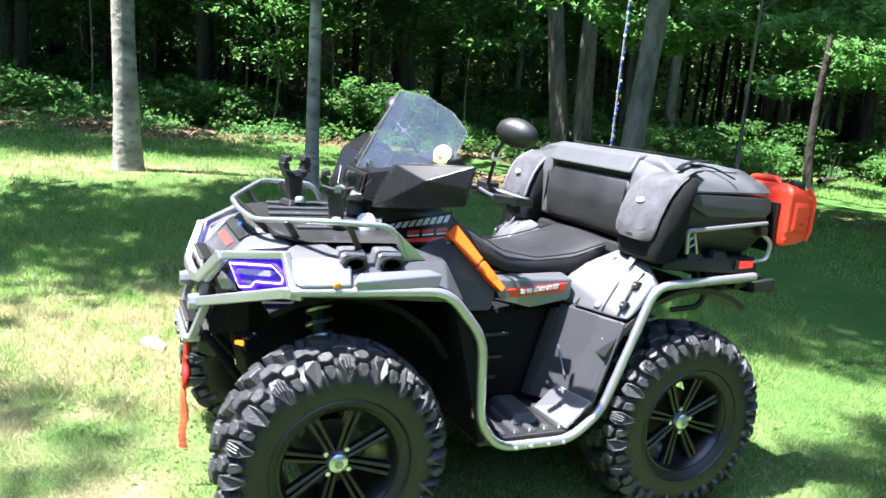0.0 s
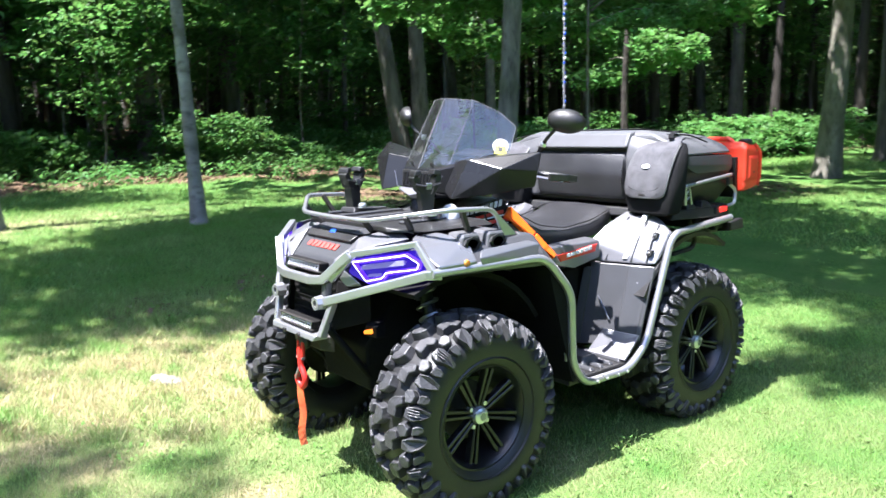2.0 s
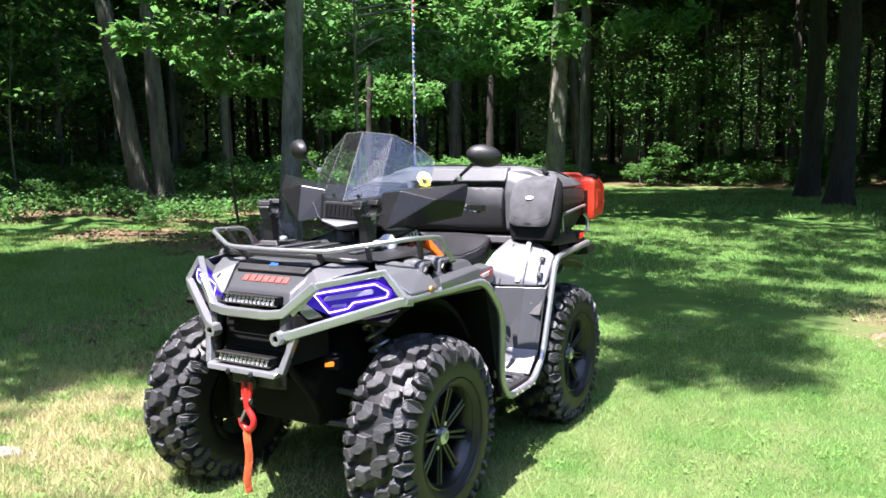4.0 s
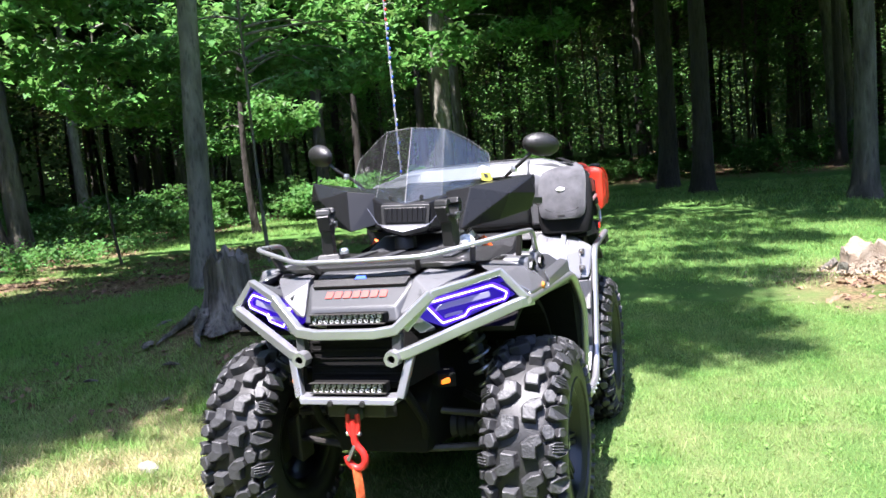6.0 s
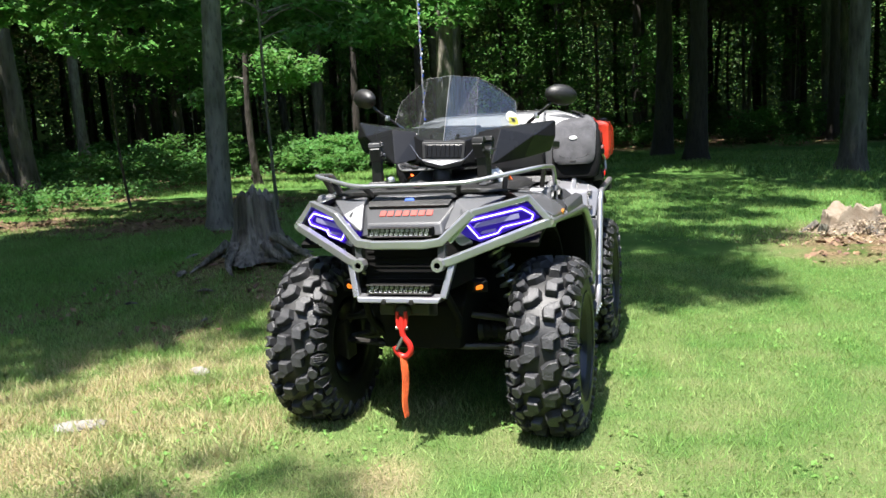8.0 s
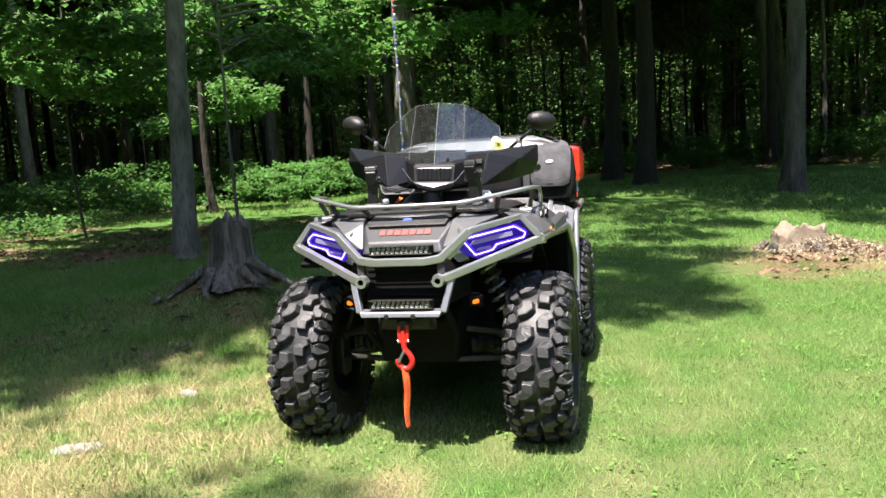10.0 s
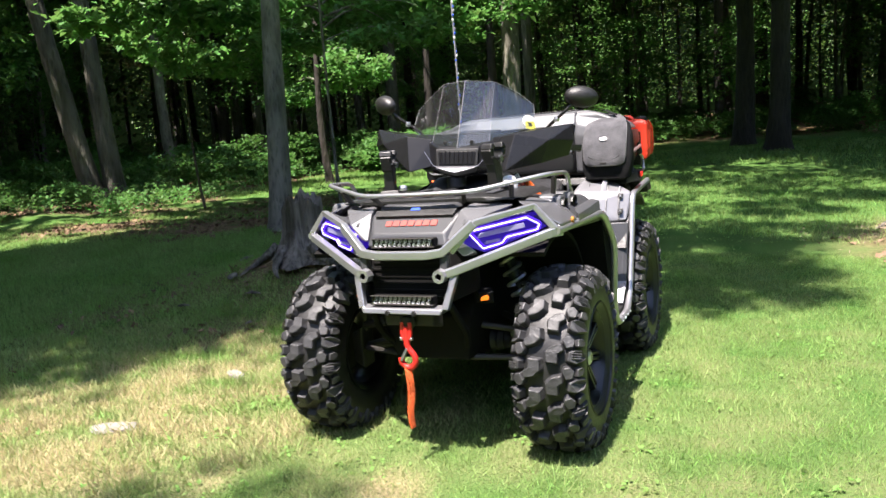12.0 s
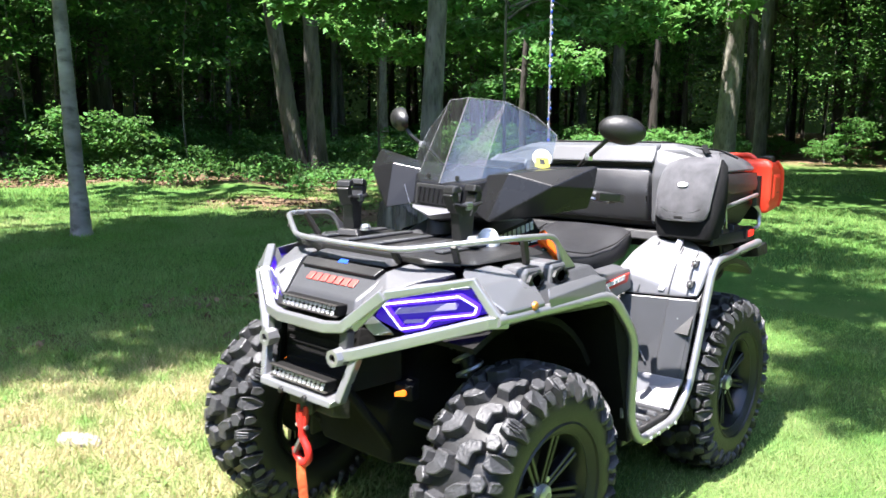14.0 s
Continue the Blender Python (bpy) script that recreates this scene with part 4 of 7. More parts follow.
def grass_blades(n, cx, cy, r_in, r_out, tall, wide, seed):
    rng = np.random.default_rng(seed)
    r = np.sqrt(rng.uniform(r_in ** 2, r_out ** 2, n))
    a = rng.uniform(0, 2 * np.pi, n)
    x, y = cx + r * np.cos(a), cy + r * np.sin(a)
    ok = (bare(x, y) < rng.uniform(0.2, 0.8, n)) & (lawn_distance(x, y) < 0.5)
    x, y = x[ok], y[ok]
    m = len(x)
    z = ground_z(x, y) - 0.006
    b = rng.uniform(0, 2 * np.pi, m)
    h = tall * rng.uniform(0.45, 1.25, m) * (1 + 0.35 * waves(x, y, 15, 0.7))
    side = np.column_stack([np.cos(b), np.sin(b), np.zeros(m)]) * (wide / 2 * rng.uniform(0.6, 1.3, m))[:, None]
    tip = np.column_stack([rng.normal(0, 0.55, m) * h, rng.normal(0, 0.55, m) * h, h])
    foot = np.column_stack([x, y, z])
    return np.stack([foot - side, foot + side, foot + tip], 1).reshape(-1, 3), np.arange(3 * m).reshape(-1, 3)


gv, gfc = joined([grass_blades(170000, -0.8, -3.6, 0, 3.6, 0.055, 0.008, 4), grass_blades(420000, 1.0, 0.2, 0, 4.6, 0.033, 0.0048, 1), grass_blades(170000, -0.5, -1.0, 4.4, 10, 0.06, 0.011, 2), grass_blades(90000, -5.0, -3.0, 8, 17, 0.09, 0.022, 3)])
grass_me = mesh_np("grass", gv, gfc)
spread = dry_and_sunlit(gv[:, 0], gv[:, 1]).reshape(-1, 3)
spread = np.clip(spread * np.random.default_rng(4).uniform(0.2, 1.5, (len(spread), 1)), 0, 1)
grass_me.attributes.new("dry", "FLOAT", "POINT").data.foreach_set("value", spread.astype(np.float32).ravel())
tagged(attach("grass", grass_me, M_GRASS), "short mown lawn grass with lighter dry blades", "grass", kind="stuff")


# ---- shaping helpers ----
def hull(points, bevel=0.006, seg=2):
    """A faceted moulding: the convex shape round some corners, with softened edges."""
    bm = bmesh.new()
    for p in points:
        bm.verts.new(p)
    res = bmesh.ops.convex_hull(bm, input=bm.verts)
    junk = [g for g in res["geom_interior"] + res["geom_unused"] if isinstance(g, bmesh.types.BMVert)]
    bmesh.ops.delete(bm, geom=list(set(junk)), context="VERTS")
    bmesh.ops.dissolve_limit(bm, angle_limit=radians(1.5), verts=bm.verts, edges=bm.edges)
    if bevel:
        bmesh.ops.bevel(bm, geom=bm.edges[:], offset=bevel, segments=seg, affect="EDGES", profile=0.5)
    return bm


def box(lo, hi, bevel=0.004, seg=2):
    return hull([(x, y, z) for x in (lo[0], hi[0]) for y in (lo[1], hi[1]) for z in (lo[2], hi[2])], bevel, seg)


def slab(points, thick, bevel=0.004):
    """A flat or nearly flat panel with thickness behind its face."""
    n = Vector((0, 0, 0))
    p = [Vector(q) for q in points]
    for a, b in zip(p, p[1:] + p[:1]):
        n += a.cross(b)
    n.normalize()
    bm = bmesh.new()
    top = [bm.verts.new(q) for q in p]
    low = [bm.verts.new(q - n * thick) for q in p]
    bm.faces.new(top)
    bm.faces.new(low[::-1])
    for i in range(len(p)):
        j = (i + 1) % len(p)
        bm.faces.new((top[i], low[i], low[j], top[j]))
    if bevel:
        bmesh.ops.bevel(bm, geom=bm.edges[:], offset=min(bevel, thick * 0.4), segments=2, affect="EDGES", profile=0.5)
    return bm


def rounded(points, radius=0.04, steps=4):
    """A path with its corners rounded off."""
    p = [Vector(q) for q in points]
    out = [p[0]]
    for a, b, c in zip(p, p[1:], p[2:]):
        u, v = a - b, c - b
        r = min(radius, u.length * 0.45, v.length * 0.45)
        s, e = b + u.normalized() * r, b + v.normalized() * r
        for i in range(steps + 1):
            t = i / steps
            out.append((1 - t) ** 2 * s + 2 * t * (1 - t) * b + t * t * e)
    return out + [p[-1]]


def tube(points, r, radius=0.04, seg=10, flat=1.0, bm=None, closed_ends=True):
    path = rounded(points, radius) if radius else [Vector(q) for q in points]
    v, f = sweep([tuple(q) for q in path], [r] * len(path), seg, 0, 0, flat)
    bm = bm or bmesh.new()
    vs = [bm.verts.new(q) for q in v.tolist()]
    for q in f.tolist():
        bm.faces.new([vs[i] for i in q])
    if closed_ends:
        bm.faces.new(vs[:seg][::-1])
        bm.faces.new(vs[-seg:])
    return bm


def bar(points, w, h, bevel=0.004):
    """A flat-sided bar along straight runs, mitred at the corners; w is across, h is upright."""
    bm = bmesh.new()
    p = [Vector(q) for q in points]
    rings = []
    for i, q in enumerate(p):
        a = (q - p[i - 1]).normalized() if i else (p[1] - q).normalized()
        b = (p[i + 1] - q).normalized() if i < len(p) - 1 else a
        t = (a + b).normalized()
        up = Vector((0, 0, 1)) if abs(t.z) < 0.85 else Vector((1, 0, 0))
        s = t.cross(up).normalized()
        u = s.cross(t).normalized()
        k = 1 / max(0.5, math.sqrt((1 + a.dot(b)) / 2))
        rings.append([bm.verts.new(q + s * (w / 2 * sx) * k + u * (h / 2 * sz)) for sx, sz in ((-1, -1), (1, -1), (1, 1), (-1, 1))])
    for r0, r1 in zip(rings, rings[1:]):
        for i in range(4):
            bm.faces.new((r0[i], r0[(i + 1) % 4], r1[(i + 1) % 4], r1[i]))
    bm.faces.new(rings[0][::-1])
    bm.faces.new(rings[-1])
    bmesh.ops.bevel(bm, geom=bm.edges[:], offset=bevel, segments=2, affect="EDGES", profile=0.5)
    return bm


def lathe(profile, seg=32, axis="Y", centre=(0, 0, 0), closed=False):
    """A turned shape from (radius, along) pairs."""
    bm = bmesh.new()
    rings = []
    for r, h in profile:
        ring = []
        for i in range(seg):
            a = 2 * math.pi * i / seg
            c, s = math.cos(a) * r, math.sin(a) * r
            q = {"X": (h, c, s), "Y": (c, h, s), "Z": (c, s, h)}[axis]
            ring.append(bm.verts.new(Vector(q) + Vector(centre)))
        rings.append(ring)
    pairs = list(zip(rings, rings[1:])) + ([(rings[-1], rings[0])] if closed else [])
    for r0, r1 in pairs:
        for i in range(seg):
            bm.faces.new((r0[i], r0[(i + 1) % seg], r1[(i + 1) % seg], r1[i]))
    if not closed:
        for ring in (rings[0], rings[-1]):
            if (ring[0].co - ring[seg // 2].co).length > 1e-4:
                bm.faces.new(ring)
        bmesh.ops.remove_doubles(bm, verts=bm.verts, dist=1e-5)
    return bm


def loft(sections, cap=True):
    bm = bmesh.new()
    rings = [[bm.verts.new(q) for q in s] for s in sections]
    n = len(rings[0])
    for r0, r1 in zip(rings, rings[1:]):
        for i in range(n):
            bm.faces.new((r0[i], r0[(i + 1) % n], r1[(i + 1) % n], r1[i]))
    if cap:
        bm.faces.new(rings[0][::-1])
        bm.faces.new(rings[-1])
    return bm


def flip(points, s):
    return [(x, y * s, z) for x, y, z in points]


# ---- wheels ----
def tyre_skin(u, lift=0.0):
    """A place on the tyre's rounded outside as (radius, along the axle): u runs from -1 to 1, sidewall to sidewall."""
    def at(k):
        p = abs(k) * math.pi / 2
        return 0.236 + 0.102 * max(math.cos(p), 0.0) ** 0.55, math.copysign(0.130 * math.sin(p) ** 0.8, k)
    (r0, w0), (r1, w1) = at(max(u - 0.02, -1.0)), at(min(u + 0.02, 1.0))
    r, w = at(u)
    ln = math.hypot(r1 - r0, w1 - w0)
    return r + (w1 - w0) / ln * lift, w - (r1 - r0) / ln * lift


def tread_mesh():
    """Staggered hooked lugs of a mud tyre that wrap over its shoulders, each with its own skewed outline."""
    rows = 20
    da = 2 * math.pi / rows
    rng = random.Random(6)
    # outlines as (across the tyre, round it in pitches)
    centre = ((0.03, -0.30), (0.02, 0.06), (0.11, 0.26), (0.26, 0.33), (0.30, 0.10), (0.20, -0.02), (0.20, -0.34))
    inner = ((0.27, 0.40), (0.34, 0.16), (0.47, 0.20), (0.50, 0.44), (0.41, 0.60), (0.30, 0.56))
    long_block = ((0.36, -0.24), (0.38, 0.06), (0.50, 0.13), (0.66, 0.13), (0.88, 0.06), (0.88, -0.12), (0.68, -0.22), (0.52, -0.32))
    short_block = ((0.54, 0.24), (0.55, 0.52), (0.68, 0.58), (0.78, 0.50), (0.78, 0.34), (0.66, 0.26))
    groove = ((0.44, -0.02), (0.44, 0.02), (0.64, 0.02), (0.64, -0.02))
    bm = bmesh.new()

    def lug(shape, a, side, low, high, shrink):
        cu, ca = sum(p[0] for p in shape) / len(shape), sum(p[1] for p in shape) / len(shape)
        rings = []
        for lift, k in ((low, 1.16), (high, shrink * 1.10)):
            ring = []
            for u, b in shape:
                u, b = cu + (u - cu) * k, ca + (b - ca) * k
                fade = 1.0 if u < 0.6 else max(0.25, 1 - (u - 0.6) * 2.4)
                r, w = tyre_skin(u * side, lift * fade if lift > 0 else lift)
                aa = a + b * da * side
                ring.append(bm.verts.new((r * math.cos(aa), w, r * math.sin(aa))))
            rings.append(ring)
        n = len(shape)
        bm.faces.new(rings[1])
        for i in range(n):
            bm.faces.new((rings[0][i], rings[0][(i + 1) % n], rings[1][(i + 1) % n], rings[1][i]))

    for i in range(rows):
        for side in (-1, 1):
            a = i * da + (da / 2 if side > 0 else 0)
            h = 0.032 + rng.uniform(-0.0015, 0.0015)
            lug(centre, a, side, -0.004, h, 0.86)
            lug(inner, a, side, -0.004, h, 0.84)
            lug(long_block if i % 2 else [(u * (0.97 if u > 0.8 else 1), b + 0.03) for u, b in long_block], a, side, -0.004, h, 0.86)
            lug(short_block, a, side, -0.004, h * 0.9, 0.82)
            if i % 2:
                for g in (-0.14, -0.06, 0.02):
                    lug([(u, b + g) for u, b in groove], a, side, h - 0.002, h + 0.0035, 0.9)
    bmesh.ops.recalc_face_normals(bm, faces=bm.faces)
    bmesh.ops.bevel(bm, geom=[e for e in bm.edges if len(e.link_faces) == 2], offset=0.003, segments=1, affect="EDGES")
    return bm


def build_wheel(parent):
    """A cast wheel with its mud tyre; its outer side is +y."""
    w = part("wheel", lathe([(0.172, -0.105), (0.192, -0.112), (0.192, -0.10), (0.178, -0.085), (0.170, 0.0), (0.176, 0.075), (0.193, 0.092), (0.197, 0.104), (0.186, 0.107), (0.172, 0.085), (0.160, 0.0), (0.160, -0.09)], 40, closed=True), M_RIM, parent, "gloss-black alloy wheel barrel", True)
    skin = [tyre_skin(k / 12) for k in range(-12, 13)]
    tyre = part("tyre", lathe([(0.190, -0.102), (0.208, -0.120)] + skin + [(0.208, 0.120), (0.190, 0.102), (0.186, 0.0)], 56, closed=True), M_RUBBER, w, "black knobbly mud tyre", True)
    part("tread", tread_mesh(), M_TREAD, w, "worn tread lugs, greyed further for sun on their tops")
    part("sidewall_rib", lathe([(0.216, 0.122), (0.220, 0.1305), (0.225, 0.126)], 48, closed=True), M_RUBBER, w, smooth=True)
    part("brake_disc", lathe([(0.11, -0.01), (0.11, 0.0), (0.03, 0.0), (0.03, -0.01)], 32), M_STEEL, w)
    for i in range(8):
        m = Matrix.Rotation(2 * math.pi * (i + 0.5) / 8, 4, "Y")
        for sgn in (-1, 1):
            c0, c1 = sgn * 0.008, sgn * 0.013
            bm = hull([m @ Vector(q) for q in ((0.03, 0.045, c0 - 0.007), (0.03, 0.045, c0 + 0.007), (0.03, 0.070, c0 - 0.005), (0.03, 0.070, c0 + 0.005), (0.176, 0.06, c1 - 0.010), (0.176, 0.06, c1 + 0.010), (0.180, 0.088, c1 - 0.007), (0.180, 0.088, c1 + 0.007))], 0.002, 1)
            part("spoke", bm, M_RIM, w)
        if i % 2:
            edge = hull([m @ Vector(q) for q in ((0.055, 0.0735, 0.006), (0.055, 0.0745, 0.010), (0.168, 0.0865, 0.012), (0.168, 0.0875, 0.0155), (0.055, 0.072, 0.008), (0.168, 0.085, 0.013))], 0)
            part("milled_edge", edge, M_STEEL, w)
    hub = part("hub_cap", lathe([(0.0, 0.094), (0.020, 0.093), (0.030, 0.086), (0.033, 0.066), (0.036, 0.05)], 24), M_CHROME, w, "polished chrome hub cap", True)
    part("hub_badge", lathe([(0.0, 0.0955), (0.014, 0.0945)], 16), M_MACHINED, w)
    for i in range(4):
        a = math.pi / 4 + i * math.pi / 2
        part("lug_nut", lathe([(0.0, 0.075), (0.008, 0.074), (0.009, 0.055)], 8, centre=(0.047 * math.cos(a), 0, 0.047 * math.sin(a))), M_CHROME, w)
    return w


atv = thing("atv", "grey and orange utility quad bike with silver tube guards", "quad bike")
first_wheel = build_wheel(atv)
first_wheel.matrix_basis = pose(0.675, 0.512, 0.34, 0, 8, 0)
for k, (x, s) in enumerate(((0.675, -1), (-0.675, 1), (-0.675, -1))):
    made = {}
    for o in (first_wheel, *first_wheel.children_recursive):
        made[o] = o.copy()
        scene.collection.objects.link(made[o])
        made[o].parent = made.get(o.parent, o.parent)
    made[first_wheel].matrix_basis = pose(x, 0.512 * s, 0.34, 0, 31 * k + 20, 0 if s > 0 else 180)

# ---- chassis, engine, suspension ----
part("chassis", hull([(0.86, 0.16, 0.36), (0.86, -0.16, 0.36), (0.90, 0.2, 0.55), (0.90, -0.2, 0.55), (0.72, 0.24, 0.80), (0.72, -0.24, 0.80), (-0.85, 0.2, 0.40), (-0.85, -0.2, 0.40), (-0.85, 0.22, 0.62), (-0.85, -0.22, 0.62), (0.3, 0.22, 0.31), (0.3, -0.22, 0.31), (-0.4, 0.22, 0.31), (-0.4, -0.22, 0.31)], 0.01), M_VOID, atv, "black underbody and skid plate, darkened for shade")
part("engine", hull([(0.3, 0.27, 0.36), (0.3, -0.27, 0.36), (-0.35, 0.27, 0.36), (-0.35, -0.27, 0.36), (0.25, 0.27, 0.70), (0.25, -0.27, 0.70), (-0.3, 0.27, 0.74), (-0.3, -0.27, 0.74)], 0.02), M_VOID, atv, "dark engine and side covers, darkened for shade")
for s in (1, -1):
    for i, z in enumerate((0.44, 0.52, 0.61)):
        part("engine_rib", bar(flip([(0.20, 0.275, z), (-0.02 - 0.02 * i, 0.28, z + 0.01)], s), 0.012, 0.012, 0.003), M_STEEL, atv)
    for x, back in ((0.675, 0.35), (-0.675, -0.35)):
        for z, zz in ((0.36, 0.34), (0.50, 0.44)):
            part("a_arm", tube(flip([(x + 0.13, 0.15, z), (x + 0.02, 0.42, zz), (x - 0.13, 0.15, z)], s), 0.014, 0.05, 8), M_STEEL, atv, smooth=True)
        part("axle_shaft", tube(flip([(x, 0.12, 0.42), (x, 0.42, 0.345)], s), 0.014, 0, 8), M_STEEL, atv, smooth=True)
        part("axle_boot", lathe([(0.05, 0.0), (0.042, 0.02), (0.048, 0.03), (0.036, 0.05), (0.042, 0.06), (0.03, 0.08), (0.034, 0.09), (0.02, 0.12)], 16, "Y", (x, 0, 0.40)), M_BLACK, atv, smooth=True).matrix_basis = pose(0, 0.2 * s, 0, 0, 0, 0) if s > 0 else pose(2 * x, -0.2, 0, 0, 0, 180)
        part("knuckle", hull(flip([(x + 0.05, 0.40, 0.25), (x - 0.05, 0.40, 0.25), (x + 0.05, 0.40, 0.44), (x - 0.05, 0.40, 0.44), (x + 0.04, 0.46, 0.28), (x - 0.04, 0.46, 0.28), (x + 0.04, 0.46, 0.41), (x - 0.04, 0.46, 0.41)], s), 0.01), M_STEEL, atv)
        # shock absorber with its coil
        a, b = Vector((x + 0.0, 0.25 * s, 0.84)), Vector((x + 0.01, 0.40 * s, 0.42))
        shock = part("shock_absorber", tube([a, a.lerp(b, 0.45)], 0.026, 0, 12), M_BLACK, atv, "black shock absorber with silver coil", True)
        part("rod", tube([a.lerp(b, 0.4), b], 0.012, 0, 8), M_STEEL, shock, smooth=True)
        ax = (b - a).normalized()
        u = ax.cross(Vector((1, 0, 0))).normalized()
        v = ax.cross(u)
        coil = [a.lerp(b, 0.08 + 0.62 * k / 70) + (u * math.cos(k * 0.56) + v * math.sin(k * 0.56)) * 0.040 for k in range(71)]
        part("coil_spring", tube(coil, 0.0072, 0, 6), M_TUBE, shock, "silver coil spring", True)

# ---- front bumper and lights ----
part("bumper_upper_bar", bar([(0.995, -0.275, 0.925), (1.046, -0.165, 0.826), (1.058, -0.10, 0.818), (1.058, 0.10, 0.818), (1.046, 0.165, 0.826), (0.995, 0.275, 0.925)], 0.026, 0.032), M_TUBE, atv, "silver-grey steel bumper bar")
part("bumper_lower_bar", hull([(1.098, -0.160, 0.604), (1.098, 0.160, 0.604), (1.092, -0.168, 0.624), (1.092, 0.168, 0.624), (1.04, -0.176, 0.630), (1.04, 0.176, 0.630), (1.04, -0.17, 0.606), (1.04, 0.17, 0.606)], 0.004), M_TUBE, atv, "silver-grey steel lower bumper plate")
for y in (-0.055, 0.055):
    part("bumper_bolt", lathe([(0.0, 0.010), (0.009, 0.009), (0.011, 0.0)], 10, "X", (1.094, y, 0.608)), M_BLACK, atv)
for s in (1, -1):
    part("bumper_arm", bar(flip([(1.055, 0.150, 0.742), (1.04, 0.20, 0.755), (0.845, 0.515, 0.862), (0.80, 0.545, 0.862)], s), 0.028, 0.032), M_TUBE, atv, "silver-grey steel bumper arm")
    lug = part("tow_lug", lathe([(0.028, -0.015), (0.025, 0.022), (0.013, 0.022), (0.013, 0.0)], 8, "X", (1.058, 0.158 * s, 0.742), True), M_TUBE, atv)
    part("lug_bore", lathe([(0.0, 0.012), (0.013, 0.012)], 14, "X", (1.058, 0.158 * s, 0.742)), M_BLACK, lug)
    part("bumper_upright", bar(flip([(1.030, 0.205, 0.745), (1.068, 0.172, 0.618)], s), 0.026, 0.026), M_TUBE, atv)
    part("bumper_post", bar(flip([(1.035, 0.165, 0.76), (1.03, 0.168, 0.815)], s), 0.03, 0.03), M_GREY, atv)
    part("headlight_frame", bar(flip([(1.03, 0.19, 0.825), (0.982, 0.278, 0.925), (0.835, 0.455, 0.962), (0.828, 0.535, 0.872)], s), 0.023, 0.026), M_TUBE, atv, "silver-grey headlight guard bar")
    # headlight: dark purple-lit housing, bright outline, clear lens
    hl = part("headlight", hull(flip([(0.965, 0.205, 0.845), (0.945, 0.225, 0.905), (0.83, 0.455, 0.942), (0.815, 0.50, 0.885), (0.925, 0.285, 0.805), (0.85, 0.20, 0.85), (0.85, 0.22, 0.90), (0.74, 0.44, 0.93), (0.74, 0.47, 0.87), (0.85, 0.28, 0.80)], s), 0.004), M_PURPLE, atv, "headlight lit purple inside with a bright white outline")
    ring = [(0.962, 0.238, 0.888), (0.868, 0.437, 0.925), (0.842, 0.475, 0.898), (0.846, 0.468, 0.876), (0.905, 0.365, 0.858), (0.914, 0.352, 0.838), (0.938, 0.286, 0.822)]
    # Tube added to paint the violet glow beside the white outline.
    part("light_tube", tube(flip([(x - 0.006, y, z) for x, y, z in ring + ring[:1]], s), 0.0085, 0.006, 8), M_VIOLET, hl, "violet glow along the outline", True)
    part("light_outline", tube(flip(ring + ring[:1], s), 0.0036, 0.006, 6), M_HALO, hl, "white glowing outline", True)
    part("lamp_reflector", hull(flip([(0.952, 0.268, 0.862), (0.944, 0.280, 0.882), (0.872, 0.425, 0.908), (0.874, 0.430, 0.888), (0.93, 0.26, 0.86), (0.85, 0.42, 0.90)], s), 0.002), M_LAMPBAR, hl)
    part("lamp_reflector", hull(flip([(0.938, 0.290, 0.838), (0.934, 0.297, 0.850), (0.912, 0.345, 0.857), (0.914, 0.347, 0.845), (0.91, 0.28, 0.84), (0.90, 0.33, 0.85)], s), 0.002), M_LAMPBAR, hl)
    part("headlight_eyelid", hull(flip([(0.972, 0.222, 0.92), (0.836, 0.445, 0.952), (0.82, 0.44, 0.965), (0.95, 0.22, 0.935), (0.965, 0.232, 0.912), (0.832, 0.448, 0.944)], s), 0.002), M_GREY, hl)
    part("headlight_corner", hull(flip([(1.0, 0.2, 0.83), (0.985, 0.215, 0.86), (0.955, 0.265, 0.815), (0.985, 0.225, 0.80), (0.94, 0.2, 0.82), (0.94, 0.26, 0.80)], s), 0.003), M_SILVER, atv)
    amb = part("marker_lamp", hull(flip([(0.945, 0.262, 0.624), (0.925, 0.286, 0.624), (0.945, 0.264, 0.640), (0.925, 0.284, 0.640), (0.90, 0.256, 0.622), (0.89, 0.286, 0.642)], s), 0.003), M_AMBER, atv, "lit amber marker lamp")
    # Black panel added to hide the far marker; the opening shows only shade.
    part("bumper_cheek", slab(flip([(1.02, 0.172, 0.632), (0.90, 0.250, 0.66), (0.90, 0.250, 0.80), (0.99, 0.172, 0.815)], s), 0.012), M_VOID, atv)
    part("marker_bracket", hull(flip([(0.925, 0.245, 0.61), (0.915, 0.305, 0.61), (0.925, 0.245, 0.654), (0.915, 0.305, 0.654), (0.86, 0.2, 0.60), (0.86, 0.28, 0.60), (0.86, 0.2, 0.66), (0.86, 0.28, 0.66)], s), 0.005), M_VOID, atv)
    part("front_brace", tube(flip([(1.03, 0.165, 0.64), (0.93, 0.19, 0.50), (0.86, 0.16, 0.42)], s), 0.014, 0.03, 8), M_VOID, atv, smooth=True)


